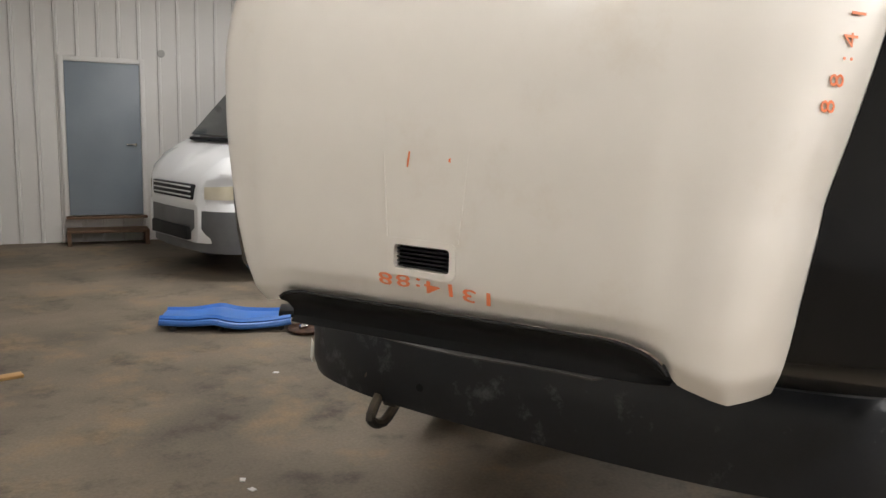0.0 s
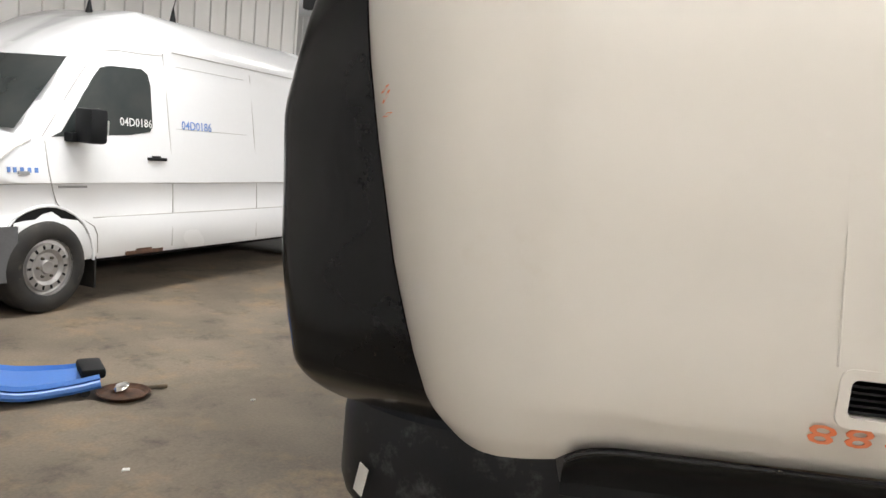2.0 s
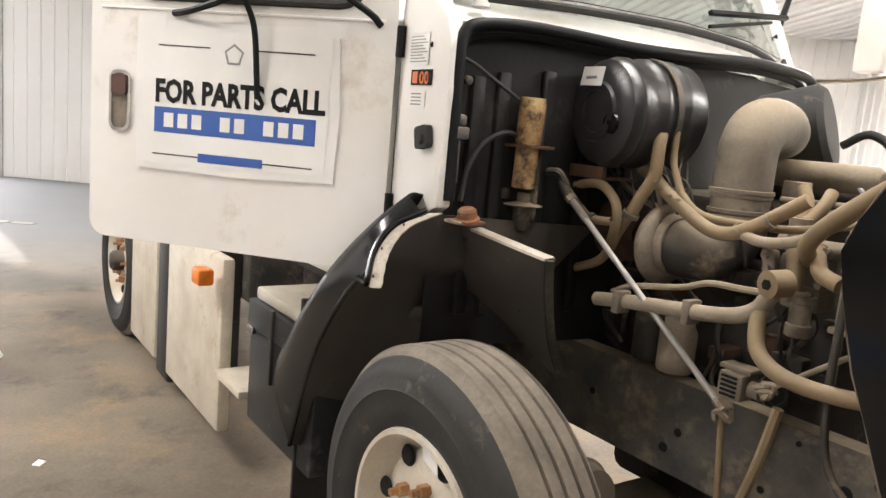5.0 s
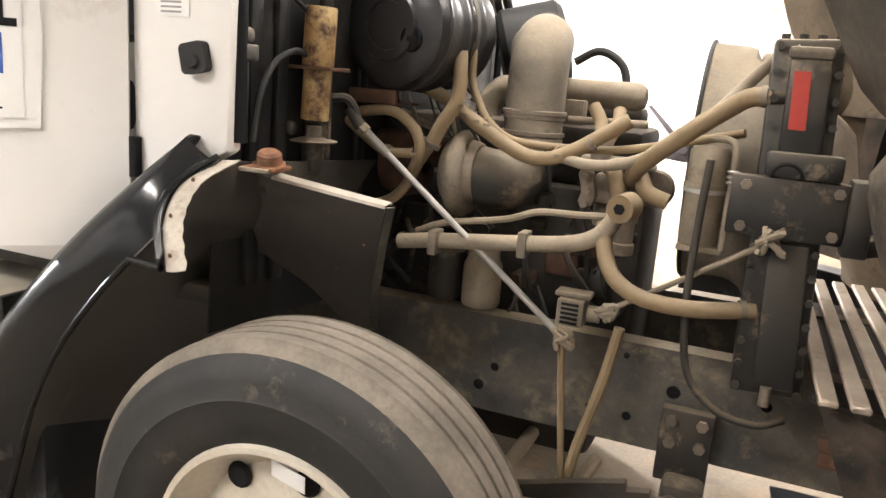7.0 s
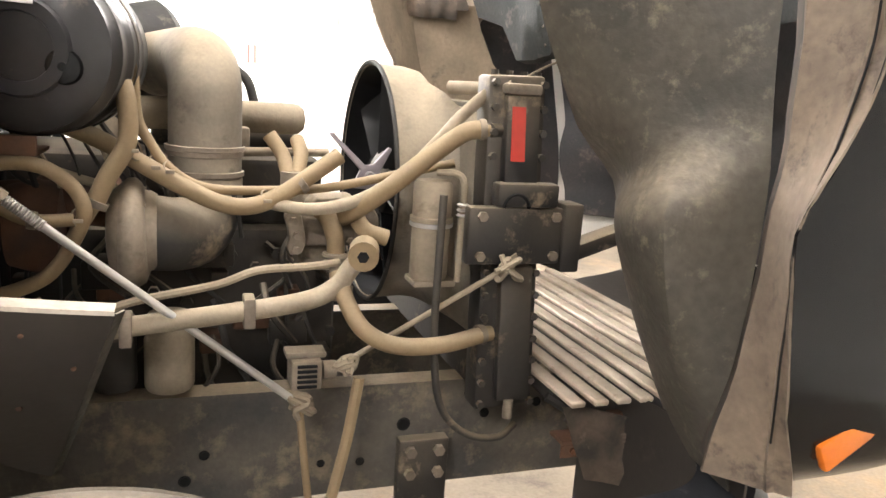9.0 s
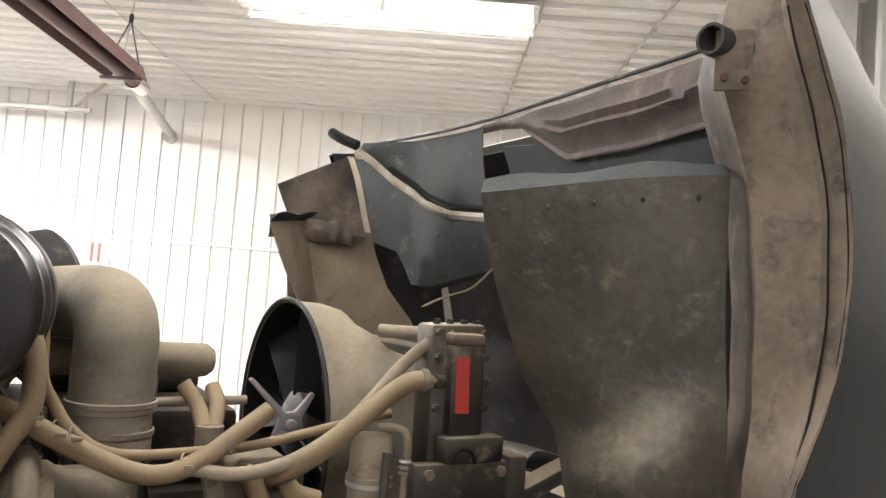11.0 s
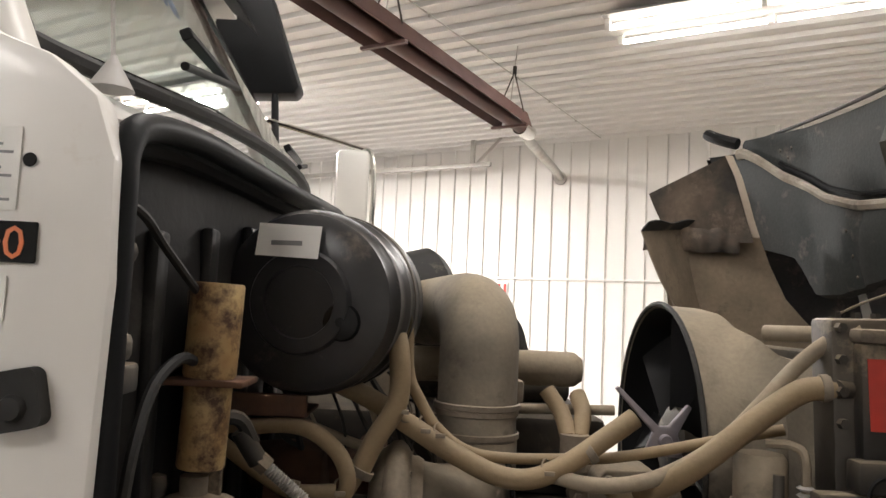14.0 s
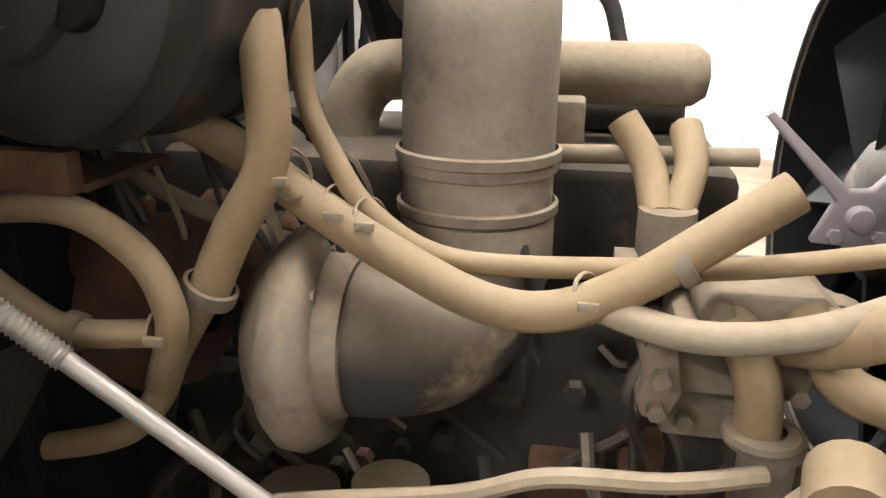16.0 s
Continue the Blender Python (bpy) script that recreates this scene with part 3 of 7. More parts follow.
def overhead_door():
    t = tagged(thing("door_2", pose(X0, 0, 0), "white sectional overhead door with a daylit pane", "overhead door"), kind="structure")
    y0, y1, h = -14.85, -7.85, 1.06
    a, e = -10.25, -8.85
    for k in range(4):
        z = 0.12 + k * h
        spans = ((y0, a, z, z + h - 0.012), (e, y1, z, z + h - 0.012), (a, e, z, z + 0.42), (a, e, z + 1.0, z + h - 0.012)) if k == 1 else ((y0, y1, z, z + h - 0.012),)
        for p, q, z0, z1 in spans:
            part("panel", b_box((-0.04, p, z0), (0.015, q, z1), 0.006), M_OHD, t)
        for y in (-14.3, -12.4, -10.4, -8.4):
            part("hinge", b_box((0.016, y - 0.07, z + h - 0.06), (0.04, y + 0.07, z + h + 0.04), 0.004), M_GALV, t)
        part("seam", b_box((0.0155, y0, z + h - 0.03), (0.022, y1, z + h - 0.012)), M_GREYBOX, t)
    gl = part("pane", b_box((-0.03, a, 1.6), (-0.022, e, 2.18)), M_GLASS, t, "clear pane full of daylight")
    gl.visible_shadow = False
    part("bottom_seal", b_box((-0.02, y0, 0.0), (0.03, y1, 0.118)), M_RUBBER, t)
    part("track", b_box((0.0, y0 - 0.1, 0), (0.06, y0 - 0.04, 4.3)), M_GALV, t)
    part("track", b_box((0.0, y1 + 0.04, 0), (0.06, y1 + 0.1, 4.3)), M_GALV, t)


overhead_door()
dg = thing("drain_grate", Matrix(), "narrow steel floor drain across the concrete", "floor drain")
for k in range(12):
    part("bar", b_box((-7.75, -8.4 + k * 0.32, 0.001), (-7.6, -8.14 + k * 0.32, 0.008)), M_GALV, dg)
pn = thing("ceiling_duct", pose(2.62, 4.25, 0), "grey sheet-metal duct box hung under the ceiling", "duct")
part("body", b_box((-0.14, -0.2, 3.0), (0.14, 0.5, 3.9), 0.01), M_GREYBOX, pn)
part("collar", b_box((-0.1, -0.1, 3.901), (0.1, 0.3, 3.995), 0.005), M_GALV, pn)
mk = thing("wall_tag", pose(-4.13, Y1 - 0.03, 1.96), "red and white printed tag on the wall", "tag")
part("sheet", b_box((-0.075, -0.004, -0.15), (0.075, 0, 0.15)), M_PAPER, mk)
for x in (-0.045, 0.045):
    part("stripe", b_box((x - 0.02, -0.008, -0.13), (x + 0.02, -0.0045, 0.11)), M_RED, mk)


# ---- the truck ----
TR = pose(0, 0, 0, 0, 0, 32)
truck = thing("truck", TR, "white and black truck under dismantling with its hood tilted open", "truck")
CV = 1.165  # middle of the truck across

UF = [(1.0, 2.02), (1.1, 2.055), (1.2, 2.073), (1.32, 2.085), (1.6, 2.08), (1.85, 2.045), (2.0, 1.99), (2.1, 1.93), (2.25, 1.77), (2.38, 1.53), (2.44, 1.38)]
LIP = [(0.909, 1.262), (1.036, 1.207), (1.172, 1.14), (1.34, 1.085), (1.482, 1.05), (1.518, 1.06), (1.592, 1.105), (1.676, 1.145), (1.76, 1.17), (1.855, 1.185), (1.96, 1.19), (2.107, 1.175), (2.222, 1.135), (2.359, 1.075), (2.474, 1.0)]
# where the white top panel meets the black fender side, by height: u, v
EDGE_U = [(0.95, 1.62), (1.02, 1.69), (1.1, 1.755), (1.2, 1.77), (1.3, 1.782), (1.4, 1.78), (1.5, 1.77), (1.65, 1.757), (1.8, 1.742), (1.92, 1.72), (2.1, 1.63), (2.25, 1.47), (2.38, 1.28)]
EDGE_V = [(0.95, 0.44), (1.02, 0.405), (1.1, 0.36), (1.2, 0.322), (1.3, 0.29), (1.4, 0.262), (1.5, 0.238), (1.65, 0.203), (1.8, 0.172), (1.95, 0.145), (2.1, 0.12), (2.25, 0.105), (2.44, 0.09)]
# shares of the way from the fender edge to the flat front, forwards and inwards
WHITE = [(p.x, p.y) for p in curve_pts([(1, 1, 0), (1, 0.72, 0), (0.984, 0.486, 0), (0.919, 0.33, 0), (0.806, 0.235, 0), (0.645, 0.16, 0), (0.42, 0.09, 0), (0.22, 0.042, 0), (0, 0, 0)], 5)]
# shares of the way from the wheel arch lip to the fender edge
SIDE_S = [(p.x, p.y) for p in curve_pts([(1, 1, 0), (0.955, 0.78, 0), (0.905, 0.57, 0), (0.85, 0.36, 0), (0.8, 0.2, 0), (0.75, 0.08, 0), (0.66, 0.015, 0), (0.4, 0, 0), (0, 0, 0)], 3)]
FLAT_V = 0.88


# how far the fender's side is turned in, by height
LIPV = [(0.98, 0.015), (1.07, -0.005), (1.2, -0.035), (1.36, -0.062), (1.5, -0.072), (1.75, -0.074), (1.9, -0.066), (2.1, -0.048), (2.3, -0.02)]


def side_v(v, right):
    return v if right else 2 * CV - v


def edge_v(z, right=True):
    return lerp(EDGE_V, z) - (0 if right else lerp([(0.95, 0.06), (1.3, 0.0), (1.5, -0.03)], z))


def white_row(z, right=True):
    """The right half of the white panel at a height, from the middle outwards: (u, v)."""
    f, eu, ev = lerp(UF, z), lerp(EDGE_U, z), edge_v(z, right)
    row = [(f, v) for v in (1.165, 1.13, 1.1, 1.075, 1.04, 1.0, 0.96, 0.92)] + [(eu + (f - eu) * a, ev + (FLAT_V - ev) * b) for a, b in WHITE]
    # the outer bands lie a little behind the middle, past a soft step
    c = 0.56 - 0.05 * (z - 1.4)
    return [(u - 0.012 * (lambda q: q * q * (3 - 2 * q))(min(1, max(0, (c + 0.03 - v) / 0.06))) * min(1, max(0, (z - 1.1) / 0.2)), v) for u, v in row]


def front_u(v, z):
    """u of the white panel's face at (v, z)."""
    return lerp([(q[1], q[0]) for q in white_row(z, v < CV)[::-1]], min(v, 2 * CV - v))


hood = new("hood")
hood.parent = truck
tagged(hood, "white hood tilted forward, black fenders, dusty inside")
ZS = [1.035, 1.05, 1.065, 1.08, 1.095, 1.11, 1.125, 1.14, 1.155, 1.17, 1.185, 1.2, 1.23, 1.265, 1.335, 1.40, 1.44, 1.49, 1.53, 1.58, 1.64, 1.68, 1.72, 1.80, 1.88, 1.96, 2.04, 2.12, 2.2, 2.27, 2.32, 2.35]
SLOT = (1.075, 1.255)


def slit_top(v):
    """Upper edge of the slit over the bumper."""
    t = (v - 0.645) / 1.16
    if t <= 0 or t >= 1:
        return 1.0
    a = min(1, t / 0.09, (1 - t) / 0.14)
    return 1.115 - 0.032 * t + (0.034 + 0.054 * t) * math.sqrt(max(0, 1 - (1 - a) ** 2))


def hem(v):
    """Height of the white panel's lower edge."""
    d = min(v, 2 * CV - v)
    if 0.645 < v < 1.805:
        return slit_top(v) - 0.004
    return lerp([(0.3, 1.02), (0.4, 1.042), (0.47, 1.065), (0.55, 1.09), (0.645, 1.112)] if v < CV else [(0.3, 0.995), (0.42, 1.008), (0.47, 1.045), (0.525, 1.079)], d)


def hood_skin():
    rows = []
    for z in ZS:
        r = [Vector((u, v, z)) for u, v in white_row(z)]
        r = [Vector((u, 2 * CV - v, z)) for u, v in white_row(z, False)[:0:-1]] + r
        if z < 1.23:
            for p in r:
                h = hem(p.y)
                p.z = h + (z - ZS[0]) * (1.23 - h) / (1.23 - ZS[0])
        rows.append(r)

    def skip(i, j):
        c = (rows[i][j] + rows[i + 1][j + 1]) / 2
        return 1.265 < c.z < 1.335 and SLOT[0] < c.y < SLOT[1]
    return b_sheet(rows, 0.006, skip)


part("skin", hood_skin(), M_HOOD, hood, "creamy white hood top panel with dirt streaks")


VU = lerp(UF, 1.3)
vent = part("vent_frame", b_ring(rrect(SLOT[0] - 0.014, 1.251, SLOT[1] + 0.014, 1.349, 0.02), rrect(SLOT[0] + 0.004, 1.268, SLOT[1] - 0.004, 1.332, 0.012), 0, 0.03, Matrix(((0, 0, 1, VU - 0.026), (1, 0, 0, 0), (0, 1, 0, 0), (0, 0, 0, 1)))), M_HOOD, hood)
part("vent_back", b_box((VU - 0.06, SLOT[0] - 0.02, 1.24), (VU - 0.05, SLOT[1] + 0.02, 1.36)), M_BLACK, vent, "black vent behind the slot")
for k in range(6):
    part("vent_slat", b_box((VU - 0.045, SLOT[0], 1.272 + k * 0.011), (VU - 0.014, SLOT[1], 1.276 + k * 0.011)), M_BLACK, vent)
# shallow recess that rises over the vent
for v, w in ((SLOT[0] - 0.02, -0.08), (SLOT[1] + 0.02, 0.08)):
    part("vent_scoop", b_tube([(lerp(UF, z) + 0.0005, v + (z - 1.35) * w, z) for z in (1.35, 1.45, 1.55, 1.66)], 0.003, 8, 4, r2=0.0005), M_HOOD, hood)


def grille_slit():
    rows = []
    vs = [0.648 + 1.153 * k / 40 for k in range(41)]
    for g, f in ((0, 0.02), (0.2, 0.04), (0.5, 0.045), (0.8, 0.025), (0.93, 0.0), (1, -0.004)):
        row = []
        for v in vs:
            lo = 1.035 + 0.03 * (v - 0.648) / 1.159
            z = lo + (slit_top(v) - lo) * g
            row.append(Vector((front_u(v, max(z, 1.0)) - f, v, z)))
        rows.append(row)
    return b_sheet(rows, 0.004)


sl = part("grille_slit", grille_slit(), M_BLACK, hood, "black slit over the bumper")
part("slit_trim", b_tube([(front_u(v, slit_top(v)) + 0.003, v, slit_top(v)) for v in [0.648 + 1.153 * k / 60 for k in range(61)]], 0.005, 8, 1), M_GLOSSB, sl)


def fender(right):
    def lip(z):
        return lerp(LIP, z) + (0 if right else 0.16 * min(1, max(0, (z - 1.8) / 0.2)))
    rows = []
    for z in [0.985, 0.995, 1.01] + [q for q in ZS if q < 2.3] + [2.345]:
        lu, eu, ev = lip(z), lerp(EDGE_U, z), edge_v(z, right)
        tuck = 0.07 * max(0, (1.10 - z) / 0.12) ** 2
        w = min(1, max(0, (z - 1.7) / 0.5)) * 0.8
        rows.append([Vector((lu + (eu - lu) * a - tuck * a, side_v(ev * (b + (a - b) * w) + tuck * (1 - b) + lerp(LIPV, z) * (1 - b), right), z)) for a, b in SIDE_S])
    f = part("fender", b_sheet(rows, 0.006), M_FENDER, hood, "black fender side of the hood")
    sk = [[p + Vector((-0.02, 0.03 if right else -0.03, 0)) for p in row[:-1]] for row in rows[5:]]
    part("inside_skin", b_sheet(sk, 0.003), M_INNER, f, "dusty grey inside of the fender")
    # flange inside the wheel arch
    inner = [(0.95, 1.11), (1.23, 1.118), (1.35, 1.125), (1.6, 1.15), (1.8, 1.14), (1.98, 1.13), (2.08, 1.095), (2.21, 1.046), (2.29, 1.08), (2.38, 1.11)]
    zz = [1.0 + k * 0.056 for k in range(25 if right else 22)]
    prof = ((0, 0.0, 0), (0.1, 0.008, 0.003), (0.26, 0.03, 0.006), (0.33, 0.032, 0.001), (0.37, 0.044, 0.008), (0.42, 0.05, 0.006), (0.6, 0.082, 0.008), (0.8, 0.115, 0.004), (0.95, 0.142, 0), (1, 0.15, 0.008))
    fl, ret = [], []
    for z in zz:
        a, b = lip(z), lerp(inner, z) + lip(z) - lerp(LIP, z)
        w = lerp([(1.25, 0.8), (1.5, 1.0)], z)
        row = [Vector((a + (b - a) * q + e + 0.002 * math.sin(31 * z + 9 * q), side_v(y * w + lerp(LIPV, z), right), z)) for q, y, e in prof]
        fl.append(row)
        ret.append([row[-1] + Vector((x, y if right else -y, 0)) for x, y in ((0.001, 0.001), (0.03, 0.03), (0.07, 0.09), (0.12, 0.14))])
    part("arch_flange", b_sheet(fl, 0.004), M_FLANGE, f, "dirty tan wheel arch flange")
    part("flange_return", b_sheet(ret, 0.003), M_DARKFOLD, f, "dark brown return behind the flange")
    for q_, k0 in ((3, 2), (1, 12)):
        part("seam", b_tube([row[q_] + Vector((-0.004, 0.004 if not right else -0.004, 0)) for row in fl[k0:-1]], 0.0022 if q_ == 3 else 0.0013, 6, 2), M_JET, f)
    # splash liner
    L = [(0.93, (1.36, 0.6)), (1.2, (1.23, 0.6)), (1.42, (1.16, 0.6)), (1.5, (1.12, 0.6)), (1.6, (1.0, 0.56)), (1.82, (0.885, 0.53)), (1.975, (0.822, 0.51))]
    R = [(0.93, (1.22, 0.2)), (1.35, (1.185, 0.2)), (1.56, (1.19, 0.2)), (1.8, (1.17, 0.2)), (2.03, (1.158, 0.2))]

    def at2(tab, z):
        return lerp([(a, b[0]) for a, b in tab], z), lerp([(a, b[1]) for a, b in tab], z)
    rows = []
    for k in range(27):
        t = k / 26
        row = []
        for j in range(11):
            s = j / 10
            z = 0.93 + (1.975 - 0.93) * t + 0.055 * s * t
            a, b = at2(L, z), at2(R, z)
            bulge = 0.05 * math.sin(math.pi * s) * (1 - 0.4 * t) + 0.008 * math.sin(7 * s + 9 * t) + 0.12 / (1 + math.exp((t - 0.49 - 0.11 * s) / 0.026)) * min(1, t / 0.5) * min(1, 0.25 + 3 * s) * min(1, 3.5 * (1 - s))
            row.append(Vector((a[0] + (b[0] - a[0]) * s - bulge, side_v(a[1] + (b[1] - a[1]) * s - 0.4 * bulge, right), z)))
        rows.append(row)
    li = part("splash_liner", b_sheet(rows, 0.004), M_LINER if right else M_TAN, f, "dusty dark plastic splash liner")
    part("liner_lip", b_sheet([[rows[-1][j] + Vector((0.02 * q, 0.02 * q if right else -0.02 * q, q * (0.03 + 0.006 * math.sin(1.1 * j)))) for j in range(11)] for q in (0.0, 0.5, 1.0)], 0.004), M_GREENP, f, "ragged dark flap over the liner")
    for j in (1, 3, 5, 7, 9):
        part("rivet", b_lathe([(0, 0.003), (0.005, 0.002), (0.006, 0)], 8, Matrix.Translation(rows[-2][j] + Vector((-0.006, -0.004 if right else 0.004, 0))) @ pose(0, 0, 0, 0, -90, 0)), M_DARK, f)
    return f


fr, fl = fender(True), fender(False)
part("lower_valance", b_sheet([[Vector((1.22 + 0.02 * math.sin(5 * q), 0.16 + 0.58 * q, z)) for q in (0, 0.25, 0.5, 0.75, 1)] for z in (0.55, 0.7, 0.85, 0.99)], 0.005), M_SPLASH, fr, "dark lower splash panel")
part("marker_lamp", b_box((-0.08, -0.008, -0.03), (0.08, 0.012, 0.03), 0.008, 2, pose(1.31, -0.012, 1.12, 0, -28, 4)), M_AMBER, fr, "amber side marker lamp")


def hood_inner():
    rows = []
    for z in [1.17 + k * 0.025 for k in range(47)]:
        row = []
        for k in range(61):
            e, g = edge_v(z) + 0.03, 2 * CV - edge_v(z, False) - 0.03
            v = e + (g - e) * k / 60
            p = Vector((front_u(v, z), v, z))
            p.x -= 0.045 + 0.018 * math.sin(v * 9) * math.sin(z * 8) + 0.03 * max(0, math.sin(z * 11 + 2 * math.sin(v * 2.7)))
            box = min(1, max(0, (v - 1.38) / 0.05)) * min(1, max(0, (1.98 - v) / 0.05)) * min(1, max(0, (z - 1.62) / 0.05)) * min(1, max(0, (2.16 - z) / 0.05))
            p.x -= 0.035 * box
            row.append(p)
        rows.append(row)
    return b_sheet(rows, 0.004)


part("inner_panel", hood_inner(), M_INNER, hood, "dark grey fibreglass inner panel with pressed ridges")
part("rear_edge", b_tube([(1.37, 0.30, 2.385), (1.37, 0.65, 2.374), (1.375, CV, 2.362), (1.375, 1.5, 2.36), (1.375, 1.8, 2.37), (1.37, 2.2, 2.39)], 0.006, 10, 5), M_INNER, hood)
def hang(v, z, d=0.0):
    """A point on the plane of the pressings that hang from the hood's rear edge."""
    return Vector((1.375 + 0.16 * (2.385 - z) + d - 0.3 * max(0, v - 1.9), v, z))


REAR_Z = [(0.3, 2.385), (0.65, 2.374), (1.165, 2.362), (1.5, 2.36), (1.8, 2.37), (2.2, 2.39)]
TRIM_Z = [(1.25, 2.045), (1.41, 2.04), (1.62, 2.06), (1.79, 2.107), (1.99, 2.21), (2.10, 2.29), (2.17, 2.33), (2.26, 2.325)]
HEM_Z = [(1.25, 1.875), (1.35, 1.872), (1.66, 1.825), (1.78, 1.80), (1.93, 1.80), (2.0, 1.93), (2.16, 1.975), (2.26, 1.99)]


def cover_panel():
    """The raised lower pressing; a fold runs down it and its hem turns in."""
    rows = []
    for q in (-0.03, 0, 0.12, 0.3, 0.5, 0.7, 0.88, 0.97, 1.0):
        row = []
        for k in range(41):
            v = 1.25 + 1.01 * k / 40
            z = lerp(HEM_Z, v) + (lerp(TRIM_Z, v) - lerp(HEM_Z, v)) * q
            fold = 0.022 * max(0, 1 - abs(v - 1.69 + 0.06 * q) / 0.035)
            row.append(hang(v, z, fold - 0.012 * math.sin(math.pi * max(0, q)) + (0.03 if q < 0 else 0) + 0.005 * math.sin(13 * v + 5 * q)))
        rows.append(row)
    return b_sheet(rows, 0.004)


def upper_panel():
    rows = []
    for q in (0, 0.08, 0.25, 0.5, 0.75, 0.92, 1.0):
        row = []
        for k in range(31):
            v = 1.41 + 0.78 * k / 30
            z = lerp(TRIM_Z, v) - 0.01 + (lerp(REAR_Z, v) - lerp(TRIM_Z, v)) * q
            row.append(hang(v, z, 0.022 - 0.008 * math.sin(math.pi * q) + 0.004 * math.sin(9 * v + 6 * q)))
        rows.append(row)
    return b_sheet(rows, 0.004)


def rim_band():
    """The brown pressing under the rear edge, with two ridges and a cut-out hump."""
    low = [(0.30, 2.235), (0.42, 2.212), (0.55, 2.205), (0.75, 2.19), (1.0, 2.19), (1.08, 2.24), (1.2, 2.315), (1.32, 2.33), (1.43, 2.33)]
    rows = []
    for q in (0, 0.03, 0.12, 0.25, 0.36, 0.45, 0.55, 0.66, 0.78, 0.9, 1.0):
        row = []
        for k in range(45):
            v = 0.30 + 1.13 * k / 44
            z = lerp(low, v) + (lerp(REAR_Z, v) - lerp(low, v)) * q
            w = min(1, max(0, (1.15 - v) / 0.2))
            c = 0.42 + 0.25 * max(0, (0.62 - v) / 0.3)
            r = 0.03 * math.exp(-((q - c) / 0.07) ** 2) + 0.018 * math.exp(-((q - c - 0.22) / 0.05) ** 2)
            row.append(hang(v, z, 0.035 - 0.05 * q * (1 - q) - r * w - (0.014 if q < 0.04 else 0) + 0.004 * math.sin(21 * v)))
        rows.append(row)
    return b_sheet(rows, 0.004)


part("rear_panel", b_sheet([[hang(v, 2.27 - 0.05 * k + 0.02 * math.sin(5 * v), 0.05 + 0.012 * math.sin(4 * v + 1.3 * k) + 0.004 * k) for v in [0.33 + 0.05 * q for q in range(21)]] for k in range(9)], 0.004), M_GREENP, hood, "dark green-grey rear pressing")
part("cover_panel", cover_panel(), M_GREENP, hood, "dark green-grey pressed cover panel")
part("upper_panel", upper_panel(), M_GREENP, hood, "dark green-grey upper pressing")
part("rim_band", rim_band(), M_BROWNP, hood, "dirty brown pressed rim under the edge")
tv = [1.27 + 0.93 * k / 36 for k in range(37)]
part("weatherstrip", b_sheet([[hang(v, lerp(TRIM_Z, v) + o * (1.0 + 0.5 * max(0, (v - 1.7))), d) for v in tv] for o, d in ((-0.017, -0.004), (-0.014, -0.014), (0.0, -0.018), (0.012, -0.014), (0.016, -0.004))], 0.003), M_PALE, hood, "pale dirty weatherstrip", False)
part("seam", b_tube([hang(v, lerp(TRIM_Z, v) + 0.035, 0.008) for v in tv[3:30]], 0.008, 6, 1), M_BLACK, hood)
for v, z in ((1.69, 1.99), (1.675, 1.91), (1.665, 1.845), (1.98, 2.30), (1.95, 2.27), (1.93, 2.30)):
    part("rivet", b_lathe([(0, 0.004), (0.005, 0.003), (0.007, 0)], 8, Matrix.Translation(hang(v, z, -0.016)) @ pose(0, 0, 0, 0, -90, 0)), M_DARK, hood)
part("side_plate", b_sheet([[Vector((a + (b - a) * q, 2.08 - 0.05 * q + 0.008 * math.sin(4 * q + z * 9), z)) for q in (0, 0.2, 0.4, 0.6, 0.8, 1)] for z, a, b in ((1.55, 1.02, 1.57), (1.65, 1.01, 1.52), (1.78, 0.99, 1.40), (1.90, 0.97, 1.34), (2.0, 0.97, 1.30))], 0.004), M_TAN, fl, "dirty tan side plate inside the fender")
part("upper_side_plate", b_sheet([[Vector((a + (b - a) * q, 2.05 - 0.06 * q + 0.03 * math.sin(math.pi * q) + 0.006 * math.sin(5 * q + z * 13), z + 0.14 * q * (z - 1.98) / 0.16)) for q in [k / 10 for k in range(11)]] for z, a, b in ((1.975, 0.985, 1.26), (2.03, 0.96, 1.25), (2.09, 0.93, 1.225), (2.137, 0.909, 1.16))], 0.005), M_DARKFOLD, fl, "sooty brown upper corner plate")
part("corner_edge", b_sheet([[Vector((u + o, 1.985, z)) for u, z in ((1.155, 2.275), (1.19, 2.2), (1.215, 2.12), (1.235, 2.05), (1.255, 1.99))] for o in (0.0, 0.022, 0.026)], 0.004), M_SLAT, fl, "pale broken corner edge")
part("plate_lip", b_sheet([[Vector((0.90 + 0.32 * q, 2.09 - 0.06 * q - o - 0.006 * math.sin(34 * q), z + 0.035 + 0.003 * math.sin(17 * q))) for q in [k / 30 for k in range(31)]] for z, o in ((1.90, 0.012), (1.915, 0.02), (1.965, 0.022), (1.985, 0.008))], 0.003), M_DARKFOLD, fl, "sooty folded lip")
part("cable", b_tube([(1.43, 1.32, 1.875), (1.41, 1.42, 1.80), (1.40, 1.56, 1.765), (1.36, 1.66, 1.72)], 0.004, 6, 5), M_PIPE, hood, "thin loose cable")
part("latch_pin", b_tube([(1.27, 2.16, 2.36), (1.22, 2.22, 2.39), (1.2, 2.28, 2.42)], 0.022, 8, 3), M_BLACK, hood, "black latch pin")
